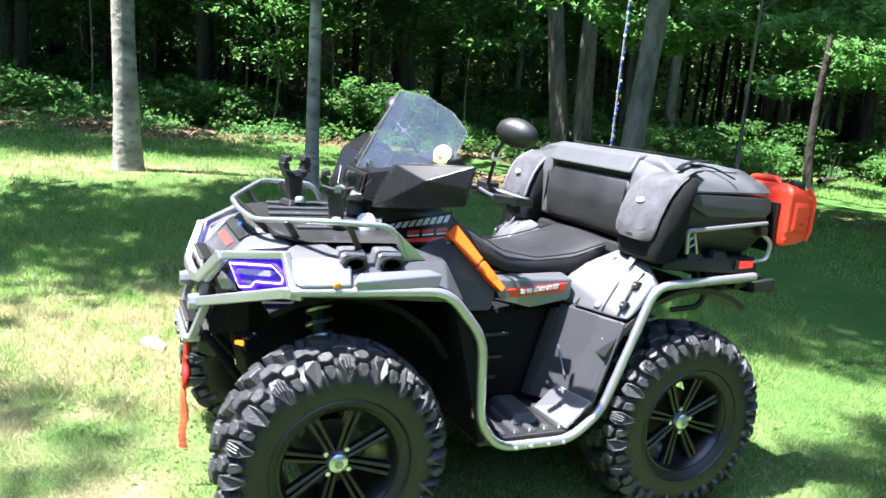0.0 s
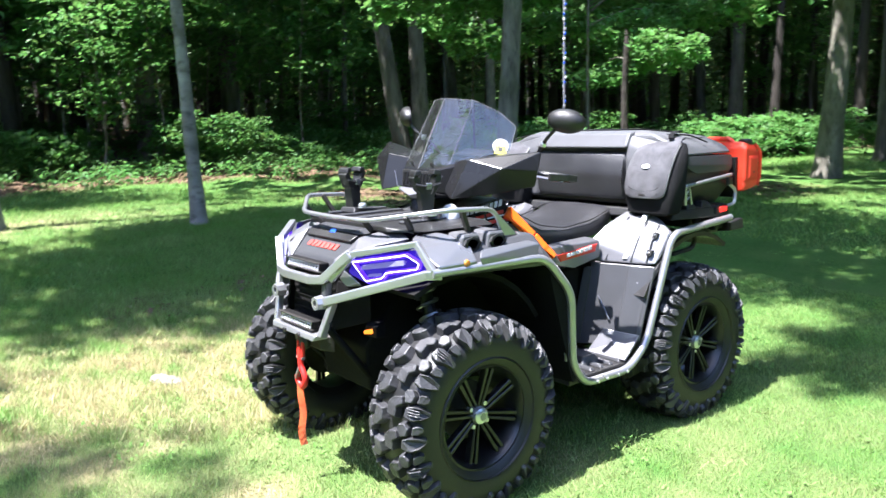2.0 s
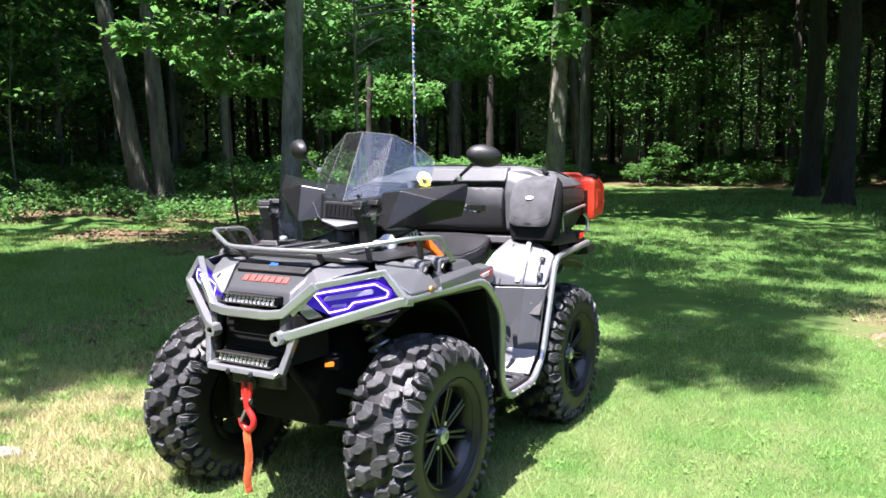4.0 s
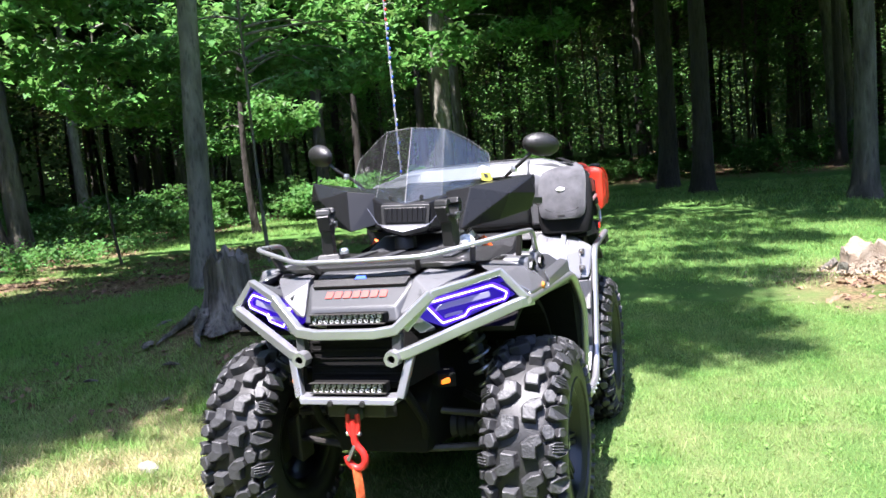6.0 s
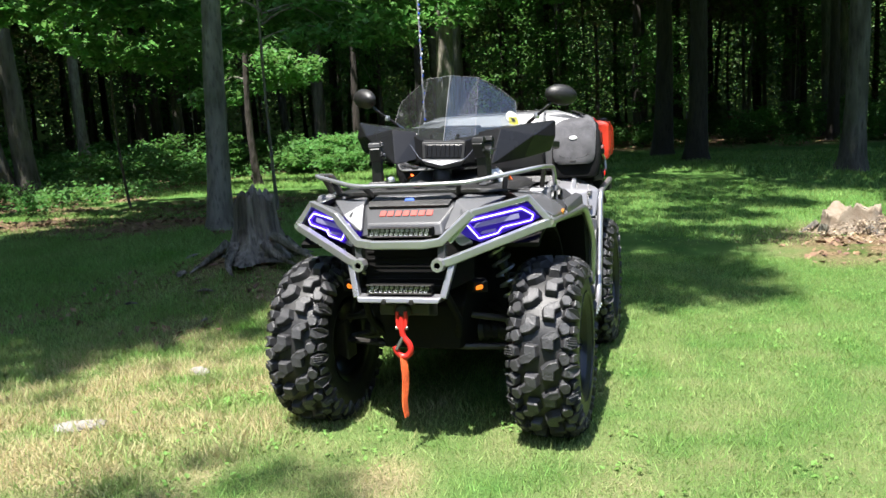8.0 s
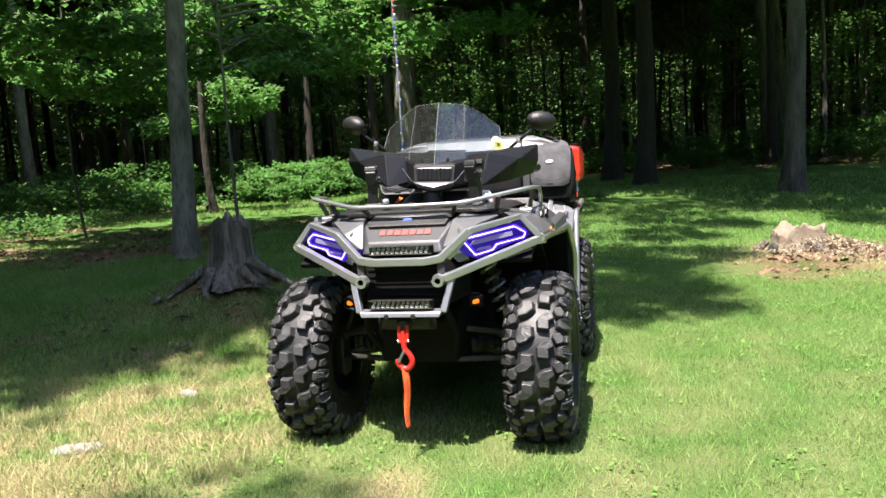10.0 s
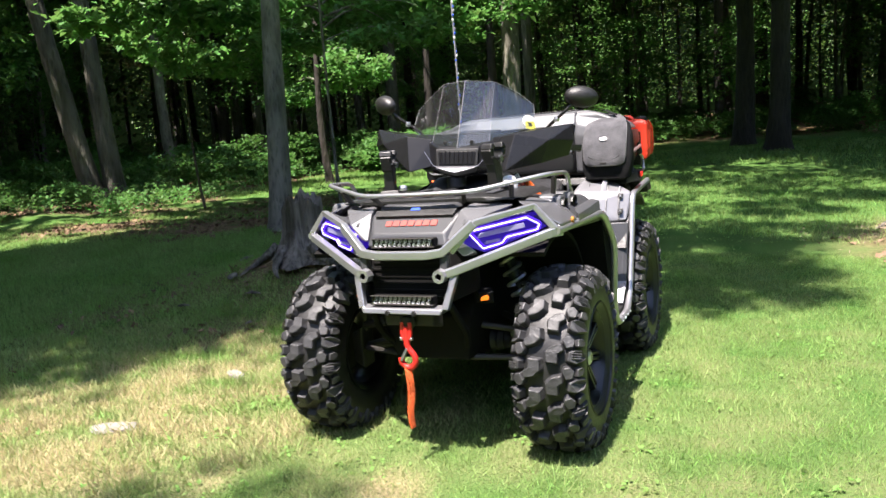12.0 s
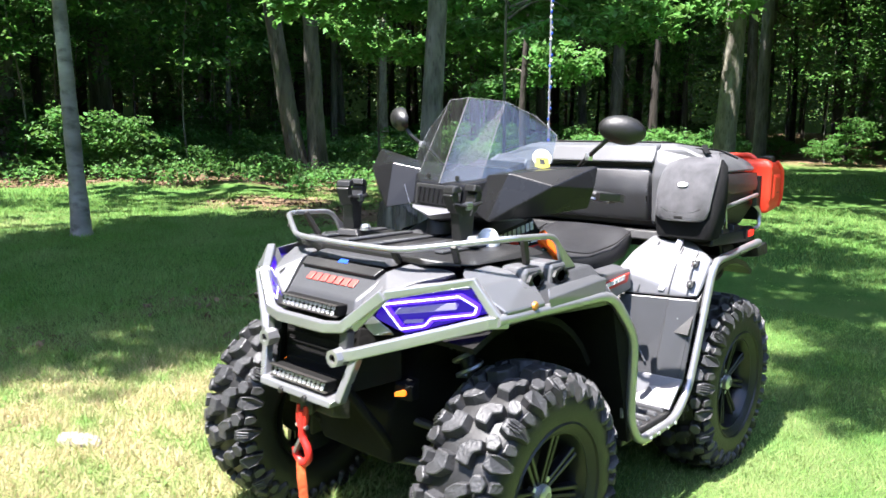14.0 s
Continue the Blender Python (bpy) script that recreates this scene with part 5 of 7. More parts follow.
def light_bar(parent, x, z, half, cells):
    """A slim LED light bar: finned housing, two rows of small lamps behind a clear lens."""
    lb = part("light_bar", box((x - 0.040, -half, z - 0.016), (x - 0.004, half, z + 0.016), 0.004), M_VOID, parent, "slim black LED light bar with two rows of lamps")
    for i in range(cells):
        for k in (-1, 1):
            y = -half + 0.010 + (i + 0.5 + 0.15 * k) * (2 * half - 0.020) / cells
            part("led_cell", lathe([(0.0, -0.001), (0.0035, -0.002), (0.0062, 0.004), (0.0066, 0.0)], 8, "X", (x - 0.004, y, z + 0.0072 * k)), M_LED, lb)
    part("lens", box((x + 0.003, -half + 0.006, z - 0.014), (x + 0.006, half - 0.006, z + 0.014), 0.001), M_LENS, lb).visible_shadow = False
    for zz in (-0.016, 0.016):
        part("bezel", box((x - 0.006, -half, z + zz - 0.0015), (x + 0.006, half, z + zz + 0.0015), 0.001), M_STEEL, lb)
    return lb


light_bar(atv, 1.036, 0.862, 0.130, 12)
light_bar(atv, 1.078, 0.652, 0.130, 12)
part("grille", slab([(1.0, -0.165, 0.63), (1.0, 0.165, 0.63), (0.985, 0.165, 0.82), (0.985, -0.165, 0.82)], 0.02), M_VOID, atv, "black radiator grille mesh, darkened for shade")
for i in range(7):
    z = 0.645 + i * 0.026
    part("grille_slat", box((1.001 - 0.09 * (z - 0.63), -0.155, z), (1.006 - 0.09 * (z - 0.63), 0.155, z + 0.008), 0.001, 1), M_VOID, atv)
# winch with its hook and pull strap
winch = part("winch_fairlead", hull([(1.035, -0.10, 0.545), (1.035, 0.10, 0.545), (1.035, -0.10, 0.588), (1.035, 0.10, 0.588), (0.98, -0.12, 0.53), (0.98, 0.12, 0.53), (0.98, -0.12, 0.60), (0.98, 0.12, 0.60)], 0.006), M_STEEL, atv, "black winch fairlead")
part("rope_stopper", lathe([(0.0, 0.0), (0.030, 0.0), (0.032, 0.014), (0.022, 0.026), (0.010, 0.028)], 20, "X", (1.036, 0.0, 0.562)), M_RUBBER, winch, smooth=True)
hookpath = [(1.062, 0.0, 0.548), (1.066, 0.0, 0.50), (1.068, 0.002, 0.470), (1.068, 0.028, 0.44), (1.068, 0.034, 0.415), (1.068, 0.018, 0.392), (1.068, -0.006, 0.390), (1.068, -0.026, 0.406), (1.068, -0.030, 0.428)]
hook = part("winch_hook", tube(hookpath, 0.0118, 0.02, 10), M_HOOK, atv, "red painted winch hook", True)
part("clevis", tube([(1.062, -0.016, 0.565), (1.064, -0.018, 0.53), (1.066, -0.013, 0.498), (1.066, 0.013, 0.498), (1.064, 0.018, 0.53), (1.062, 0.016, 0.565)], 0.008, 0.012, 8), M_HOOK, hook, smooth=True)
part("clevis_pin", lathe([(0.0, -0.024), (0.007, -0.024), (0.007, 0.024), (0.0, 0.024)], 12, "Y", (1.066, 0, 0.502)), M_CHROME, hook)
part("safety_latch", bar([(1.071, 0.004, 0.468), (1.074, -0.024, 0.418)], 0.011, 0.017, 0.002), M_MACHINED, hook)
def strap_ring(k):
    """A cross-section of the hanging strap, which twists a little on its way down."""
    a, cx, cy, z = radians(25 + 5 * k), 1.071 + 0.004 * math.sin(k * 0.9), 0.004 * math.sin(k * 0.55), 0.400 - k * 0.0226
    return [(cx - math.sin(a) * u + math.cos(a) * v, cy + math.cos(a) * u + math.sin(a) * v, z) for u, v in ((-0.0135, -0.003), (0.0135, -0.003), (0.0135, 0.003), (-0.0135, 0.003))]


part("pull_strap", loft([strap_ring(k) for k in range(12)]), M_STRAP, hook, "orange webbing pull strap")

# ---- bodywork: nose, fenders, front rack ----
nose = part("hood", hull([(1.005, -0.165, 0.845), (1.005, 0.165, 0.845), (0.985, -0.15, 0.89), (0.985, 0.15, 0.89), (0.90, -0.19, 0.955), (0.90, 0.19, 0.955), (0.44, -0.27, 0.995), (0.44, 0.27, 0.995), (0.44, -0.32, 0.86), (0.44, 0.32, 0.86), (0.90, -0.22, 0.82), (0.90, 0.22, 0.82)], 0.006), M_GREY, atv, "dark grey hood with red lettering strip")
for s in (1, -1):
    part("hood_side", hull(flip([(1.002, 0.165, 0.862), (0.992, 0.200, 0.868), (0.968, 0.258, 0.925), (0.905, 0.19, 0.966), (0.90, 0.305, 0.950), (0.80, 0.24, 0.992), (0.80, 0.37, 0.968), (0.76, 0.22, 0.992), (0.80, 0.30, 0.93), (0.95, 0.19, 0.86)], s), 0.004), M_LID, nose, "silver hood edge panel")
part("hood_slot", slab([(0.927, -0.165, 0.952), (0.927, 0.165, 0.952), (0.898, 0.175, 0.972), (0.898, -0.175, 0.972)], 0.02, 0.003), M_BLACK, nose)
part("hood_top", hull([(0.885, -0.17, 0.972), (0.885, 0.17, 0.972), (0.87, -0.15, 0.988), (0.87, 0.15, 0.988), (0.72, -0.17, 1.0), (0.72, 0.17, 1.0), (0.72, -0.2, 0.975), (0.72, 0.2, 0.975)], 0.004), M_GREY, nose)
part("hood_badge", slab([(0.905, -0.022, 0.969), (0.905, 0.022, 0.969), (0.893, 0.016, 0.980), (0.893, -0.016, 0.980)], 0.004, 0.001), M_BLUE, nose)
for i in range(7):
    y = -0.096 + i * 0.032
    q = Vector((0.992, y, 0.900))
    u, v = Vector((0, 1, 0)), (Vector((0.90, 0, 0.955)) - Vector((0.985, 0, 0.89))).normalized()
    n = u.cross(v) * -1
    o = Vector((0.9455, y, 0.9245))
    o = o + Vector((0.6, 0, 0.8)) * 0.001
    part("red_bar", slab([o - u * 0.012 - v * 0.014, o + u * 0.012 - v * 0.014, o + u * 0.012 + v * 0.014, o - u * 0.012 + v * 0.014], 0.004, 0.0005), M_FADED, nose)

for s in (1, -1):
    fender = part("front_fender", hull(flip([(0.80, 0.30, 0.95), (0.84, 0.47, 0.925), (0.80, 0.555, 0.875), (0.36, 0.605, 0.885), (0.30, 0.605, 0.84), (0.34, 0.52, 0.955), (0.28, 0.36, 0.93), (0.44, 0.26, 0.975), (0.62, 0.50, 0.945), (0.80, 0.53, 0.85), (0.34, 0.58, 0.85), (0.40, 0.28, 0.87)], s), 0.006), M_GREY, atv, "dark grey front fender")
    part("fender_cowl", hull(flip([(0.845, 0.463, 0.948), (0.815, 0.552, 0.888), (0.66, 0.572, 0.895), (0.645, 0.50, 0.966), (0.76, 0.36, 0.985), (0.82, 0.40, 0.972), (0.70, 0.40, 0.986), (0.80, 0.54, 0.865), (0.66, 0.565, 0.87)], s), 0.006), M_SILVER, fender, "silver plastic cowl behind the headlight")
    part("fender_edge", hull(flip([(0.655, 0.576, 0.905), (0.645, 0.578, 0.875), (0.40, 0.607, 0.885), (0.38, 0.60, 0.93), (0.42, 0.575, 0.944), (0.63, 0.555, 0.93)], s), 0.003), M_SILVER, fender)
    part("side_reflector", lathe([(0.0, 0.010), (0.010, 0.008), (0.013, 0.0)], 14, "Y", (0.703, 0.562, 0.892)), M_REFLECT, fender, "round amber reflector").matrix_basis = Matrix.Identity(4) if s > 0 else Matrix.Diagonal((1, -1, 1, 1))
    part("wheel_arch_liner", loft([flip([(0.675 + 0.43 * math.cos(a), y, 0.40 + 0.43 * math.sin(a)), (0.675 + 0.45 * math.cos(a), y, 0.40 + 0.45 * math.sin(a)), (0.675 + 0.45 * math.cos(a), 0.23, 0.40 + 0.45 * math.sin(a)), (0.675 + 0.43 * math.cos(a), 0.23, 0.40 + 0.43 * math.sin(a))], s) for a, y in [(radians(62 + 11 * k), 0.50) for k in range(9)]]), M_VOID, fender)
    # two moulded accessory sockets on the fender
    for x, y in ((0.64, 0.475), (0.525, 0.482)):
        mount = part("accessory_socket", hull(flip([(x + 0.05, y - 0.05, 0.93), (x - 0.05, y - 0.05, 0.93), (x + 0.052, y + 0.045, 0.915), (x - 0.052, y + 0.045, 0.915), (x + 0.034, y - 0.05, 0.986), (x - 0.034, y - 0.05, 0.986), (x + 0.040, y + 0.040, 0.984), (x - 0.040, y + 0.040, 0.984)], s), 0.010), M_SOCKET, fender, "grey moulded accessory socket")
        part("socket_rim", lathe([(0.024, 0.0), (0.035, 0.004), (0.034, 0.016), (0.025, 0.018), (0.022, 0.004)], 8, "Y", (0, 0, 0), True), M_BLACK, mount).matrix_basis = Matrix.Translation((x, (y + 0.040) * s, 0.948)) @ Matrix.Diagonal((1.15, s * 0.7, 0.72, 1))
        part("socket_bore", lathe([(0.0, 0.010), (0.024, 0.010)], 8, "Y"), M_SEAT, mount).matrix_basis = Matrix.Translation((x, (y + 0.040) * s, 0.948)) @ Matrix.Diagonal((1.15, s * 0.7, 0.72, 1))
    # tube guard round the fender, footwell and rear fender
    guard = [(0.835, 0.535, 0.868), (0.36, 0.605, 0.878), (0.232, 0.622, 0.725), (0.205, 0.605, 0.43), (0.125, 0.60, 0.330), (-0.165, 0.595, 0.325), (-0.292, 0.588, 0.415), (-0.462, 0.588, 0.872), (-0.92, 0.594, 0.905)]
    g = part("side_guard", tube(flip(guard, s), 0.0165, 0.06, 12), M_TUBE, atv, "silver-grey bent steel side guard", True)
    for x in (0.06, 0.0, -0.07, -0.13):
        part("guard_bolt", lathe([(0.0, 0.006), (0.006, 0.005), (0.007, 0.0)], 8, "Y", (x, 0.614, 0.327)), M_CHROME, g).matrix_basis = Matrix.Identity(4) if s > 0 else Matrix.Diagonal((1, -1, 1, 1))
    part("guard_strut", bar(flip([(0.245, 0.60, 0.72), (0.215, 0.585, 0.44)], s), 0.012, 0.02, 0.003), M_TUBE, g)

part("front_rack_deck", hull([(0.84, -0.28, 0.985), (0.84, 0.28, 0.985), (0.78, -0.40, 0.990), (0.78, 0.40, 0.990), (0.44, -0.42, 0.990), (0.44, 0.42, 0.990), (0.84, -0.26, 1.006), (0.84, 0.26, 1.006), (0.46, -0.38, 1.010), (0.46, 0.38, 1.010)], 0.005), M_BLACK, atv, "black moulded front rack deck")
for y in (-0.26, -0.13, 0.0, 0.13, 0.26):
    part("deck_rib", box((0.48, y - 0.018, 1.008), (0.80 - abs(y) * 0.15, y + 0.018, 1.017), 0.004), M_GREY, atv)
rack = part("front_rack", tube([(0.47, -0.50, 0.955), (0.515, -0.505, 1.062), (0.735, -0.492, 1.072), (0.895, -0.235, 1.030), (0.905, 0.0, 1.028), (0.895, 0.235, 1.030), (0.735, 0.492, 1.072), (0.515, 0.505, 1.062), (0.47, 0.50, 0.955)], 0.0092, 0.05, 10), M_TUBE, atv, "silver-grey tube rack rail", True)
for s in (1, -1):
    for x, y, z in ((0.885, 0.20, 1.028), (0.82, 0.37, 1.05), (0.66, 0.49, 1.068)):
        part("rail_foot", bar(flip([(x, y, z), (x - 0.045, y - 0.02, 0.985)], s), 0.018, 0.018, 0.003), M_STEEL, rack)
    part("rail_gusset", slab(flip([(0.515, 0.507, 1.055), (0.475, 0.503, 0.955), (0.40, 0.503, 0.955)], s), 0.008, 0.002), M_TUBE, rack)

# ---- tank, seat, side panels ----
tank = part("fuel_tank_cover", hull([(0.50, 0.17, 1.0), (0.50, -0.17, 1.0), (0.48, 0.23, 0.93), (0.48, -0.23, 0.93), (0.16, 0.14, 1.055), (0.16, -0.14, 1.055), (0.36, 0.14, 1.06), (0.36, -0.14, 1.06), (0.10, 0.19, 0.98), (0.10, -0.19, 0.98), (0.42, 0.27, 0.84), (0.42, -0.27, 0.84), (0.05, 0.26, 0.86), (0.05, -0.26, 0.86)], 0.012), M_GREY, atv, "dark grey tank cover with decals")
part("fuel_cap", lathe([(0.0, 0.05), (0.036, 0.048), (0.042, 0.04), (0.045, 0.0)], 18, "Z", (0.47, 0.0, 1.02)), M_BLACK, tank, smooth=True)
# Pale dome beside the tank, with no lamp in it.
dome = part("work_lamp", lathe([(0.0, 0.058), (0.018, 0.054), (0.032, 0.038), (0.038, 0.014), (0.038, 0.0)], 20, "Z", (0.525, 0.258, 1.006)), M_DOME, atv, "pale translucent dome", True)
part("lamp_foot", hull([(0.57, 0.22, 0.985), (0.48, 0.22, 0.985), (0.57, 0.30, 0.985), (0.48, 0.30, 0.985), (0.565, 0.225, 1.008), (0.485, 0.225, 1.008), (0.565, 0.295, 1.008), (0.485, 0.295, 1.008)], 0.003), M_BLACK, dome)
for s in (1, -1):
    side = part("side_panel", hull(flip([(0.40, 0.275, 0.90), (0.30, 0.27, 0.965), (0.17, 0.215, 0.99), (0.22, 0.34, 0.86), (0.02, 0.30, 0.80), (0.05, 0.26, 0.84), (0.06, 0.34, 0.73), (0.24, 0.38, 0.74), (0.36, 0.36, 0.82), (0.30, 0.2, 0.78), (0.05, 0.2, 0.74), (0.17, 0.16, 0.97)], s), 0.008), M_GREY, atv, "dark grey side panel with an orange flash")
    a, b = Vector((0.195, 0.218, 0.998)), Vector((0.012, 0.318, 0.795))
    n = Vector((0.05, 0.88, 0.46)).normalized()
    d = (b - a).normalized()
    w = n.cross(d).normalized()
    for t0, t1 in ((0.0, 0.54), (0.57, 1.0)):
        p0, p1 = a.lerp(b, t0), a.lerp(b, t1)
        k0, k1 = 0.030 * (1 - 0.5 * t0), 0.030 * (1 - 0.62 * t1)
        quad = [p0 - w * k0, p1 - w * k1, p1 + w * k1, p0 + w * k0]
        part("orange_flash", slab(flip([tuple(q + n * 0.022) for q in quad], s), 0.03, 0.002), M_ORANGE, side, "orange decal flash")
    # tank decals: plain bars for lettering, with a red sweep
    def on_tank(x, v):
        """A place on the tank's sloping side: x along, v from its lower to its upper edge."""
        lo, hi = Vector((x, 0.232 + 0.06 * (0.45 - x), 0.925 + 0.02 * (0.45 - x))), Vector((x, 0.170 - 0.07 * (0.48 - x), 1.005 + 0.17 * (0.48 - x)))
        return lo.lerp(hi, v) + Vector((0, 0.8, 0.6)) * 0.004

    def decal(name, x0, x1, v0, v1, mat, lean=0.02):
        quad = [on_tank(x0, v0), on_tank(x1, v0), on_tank(x1 - lean, v1), on_tank(x0 - lean, v1)]
        part(name, slab(flip([tuple(q) for q in quad], s)[::-s], 0.02, 0.0008), mat, tank)

    decal("dark_field", 0.455, 0.17, 0.10, 0.92, M_GLOSS, 0.0)
    for i in range(9):
        decal("white_bar", 0.432 - i * 0.027, 0.412 - i * 0.027, 0.66, 0.84, M_WHITE)
    decal("red_sweep", 0.40, 0.19, 0.18, 0.30, M_RED)
    for x0, x1 in ((0.36, 0.315), (0.305, 0.26), (0.25, 0.205)):
        decal("white_bar", x0, x1, 0.36, 0.41, M_WHITE, 0.004)
        decal("red_bar", x0, x1, 0.43, 0.54, M_RED, 0.008)
    decal("white_bar", 0.30, 0.22, 0.08, 0.15, M_WHITE)
    part("seat_side", hull(flip([(0.04, 0.315, 0.838), (0.02, 0.33, 0.765), (-0.28, 0.335, 0.842), (-0.27, 0.345, 0.765), (-0.10, 0.34, 0.735), (0.04, 0.25, 0.84), (-0.28, 0.25, 0.85), (-0.25, 0.25, 0.75)], s), 0.006), M_SILVER, atv, "grey side cover under the seat with a red badge")
    part("red_badge", slab(flip([(0.0, 0.3375, 0.805), (-0.02, 0.3385, 0.775), (-0.235, 0.3455, 0.795), (-0.255, 0.3425, 0.828)], s)[::s], 0.006, 0.001), M_RED, atv)
    for i in range(6):
        x = -0.055 - i * 0.028
        part("white_bar", slab(flip([(x, 0.3445 - 0.002 * (i == 0), 0.806 + i * 0.003), (x + 0.002, 0.3448, 0.790 + i * 0.003), (x - 0.018, 0.3458, 0.792 + i * 0.003), (x - 0.020, 0.3455, 0.808 + i * 0.003)], s)[::s], 0.004, 0.0005), M_WHITE, atv)

sections = []
for x, z, w, lo in ((0.135, 1.018, 0.085, 0.93), (0.10, 1.022, 0.115, 0.90), (0.02, 0.965, 0.145, 0.85), (-0.08, 0.912, 0.175, 0.815), (-0.20, 0.900, 0.205, 0.805), (-0.34, 0.918, 0.225, 0.812), (-0.44, 0.948, 0.228, 0.83), (-0.51, 0.972, 0.215, 0.87), (-0.535, 0.968, 0.20, 0.90)):
    ring = []
    for k in range(16):
        a = 2 * math.pi * k / 16
        c, sn = math.cos(a), math.sin(a)
        ring.append((x, w * math.copysign(abs(c) ** 0.55, c), (z + lo) / 2 + (z - lo) / 2 * math.copysign(abs(sn) ** 0.6, sn)))
    sections.append(ring)
seat = part("seat", loft(sections), M_SEAT, atv, "black vinyl saddle seat", True)
part("seat_seam", tube([(0.06, -0.118, 0.990), (-0.06, -0.165, 0.915), (-0.2, -0.194, 0.892), (-0.36, -0.215, 0.915), (-0.5, -0.21, 0.955)], 0.003, 0.03, 6), M_BLACK, seat)
part("seat_seam", tube([(0.06, 0.118, 0.990), (-0.06, 0.165, 0.915), (-0.2, 0.194, 0.892), (-0.36, 0.215, 0.915), (-0.5, 0.21, 0.955)], 0.003, 0.03, 6), M_BLACK, seat)

# ---- footwells and rear fenders ----
for s in (1, -1):
    well = part("footwell", box(*[tuple(q) for q in zip(*[sorted(c) for c in zip((-0.22, 0.24 * s, 0.325), (0.19, 0.575 * s, 0.350))])], 0.006), M_BLACK, atv, "black ribbed footwell")
    for i in range(6):
        x = -0.17 + i * 0.06
        part("foot_rib", hull(flip([(x, 0.34, 0.350), (x + 0.03, 0.34, 0.350), (x, 0.56, 0.350), (x + 0.03, 0.56, 0.350), (x + 0.006, 0.35, 0.364), (x + 0.024, 0.35, 0.364), (x + 0.006, 0.55, 0.362), (x + 0.024, 0.55, 0.362)], s), 0.002, 1), M_GREY, well)
    part("foot_peg", hull(flip([(0.02, 0.30, 0.35), (-0.10, 0.30, 0.35), (0.02, 0.50, 0.35), (-0.10, 0.50, 0.35), (0.0, 0.32, 0.392), (-0.08, 0.32, 0.392), (0.0, 0.48, 0.385), (-0.08, 0.48, 0.385)], s), 0.006), M_GREY, well)
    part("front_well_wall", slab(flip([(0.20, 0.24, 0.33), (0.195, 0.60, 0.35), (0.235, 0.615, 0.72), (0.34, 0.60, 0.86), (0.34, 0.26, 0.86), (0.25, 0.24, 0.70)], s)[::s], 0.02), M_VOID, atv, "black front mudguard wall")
    part("rear_mudguard", slab(flip([(-0.175, 0.30, 0.375), (-0.255, 0.56, 0.40), (-0.365, 0.565, 0.735), (-0.275, 0.30, 0.735)], s)[::-s], 0.02), M_GREY, atv, "dark grey rear mudguard panel")
    part("mudguard_edge", slab(flip([(-0.222, 0.475, 0.43), (-0.262, 0.575, 0.42), (-0.362, 0.578, 0.735), (-0.322, 0.475, 0.735)], s)[::-s], 0.012), M_GREY, atv)
    part("mudguard_toe", slab(flip([(-0.150, 0.38, 0.352), (-0.165, 0.575, 0.352), (-0.262, 0.578, 0.445), (-0.212, 0.42, 0.455)], s)[::-s], 0.014), M_FENDER, atv, "silver kick plate")
    part("inner_rib", hull(flip([(-0.13, 0.29, 0.38), (-0.16, 0.325, 0.38), (-0.22, 0.29, 0.72), (-0.245, 0.325, 0.72), (-0.20, 0.28, 0.38), (-0.27, 0.28, 0.72)], s), 0.006), M_BLACK, atv)
    # Silver bar drawing the bright highlight of a scratch on the panel.
    part("mudguard_rib", bar(flip([(-0.222, 0.375, 0.60), (-0.222, 0.44, 0.50)], s), 0.006, 0.008, 0.002), M_SILVER, atv)
    rear = part("rear_fender", hull(flip([(-0.272, 0.30, 0.742), (-0.368, 0.572, 0.742), (-0.285, 0.27, 0.83), (-0.475, 0.33, 0.955), (-0.50, 0.48, 0.945), (-0.455, 0.585, 0.885), (-0.36, 0.30, 0.90), (-0.52, 0.30, 0.93), (-0.50, 0.575, 0.86), (-0.40, 0.50, 0.745), (-0.40, 0.25, 0.75)], s), 0.008), M_FENDER, atv, "silver-grey rear fender")
    part("fender_crease", hull(flip([(-0.315, 0.43, 0.762), (-0.325, 0.455, 0.762), (-0.455, 0.44, 0.958), (-0.465, 0.465, 0.955), (-0.34, 0.44, 0.74), (-0.49, 0.45, 0.94)], s), 0.003), M_FENDER, rear)
    # Raised dark tubes paint the shade lines of the fender's ridges.
    for u in (0.22, 0.62, 0.86):
        low, top = Vector((-0.272, 0.30, 0.752)).lerp(Vector((-0.368, 0.572, 0.752)), u), Vector((-0.44, 0.32, 0.935)).lerp(Vector((-0.462, 0.56, 0.90)), u)
        mid = low.lerp(top, 0.55) + Vector((0.014, 0, 0.012))
        part("fender_groove", tube(flip([tuple(low + Vector((0.004, 0, 0))), tuple(mid), tuple(top + Vector((0.006, 0, 0.006)))], s), 0.0035, 0.02, 6), M_GREY, rear)
    part("fender_slot", hull(flip([(-0.318, 0.36, 0.80), (-0.322, 0.385, 0.80), (-0.375, 0.365, 0.872), (-0.378, 0.388, 0.87), (-0.34, 0.36, 0.79), (-0.39, 0.38, 0.86)], s), 0.002), M_GREY, rear)
    for x, y, z in ((-0.318, 0.522, 0.665), (-0.280, 0.522, 0.528), (-0.415, 0.535, 0.868), (-0.368, 0.540, 0.795)):
        bolt = part("guard_clip", hull(flip([(x + 0.014, y - 0.012, z - 0.013), (x + 0.011, y + 0.013, z - 0.013), (x + 0.004, y - 0.012, z + 0.013), (x + 0.001, y + 0.013, z + 0.013), (x - 0.02, y - 0.012, z - 0.01), (x - 0.02, y + 0.013, z + 0.01)], s), 0.002), M_BLACK, atv)
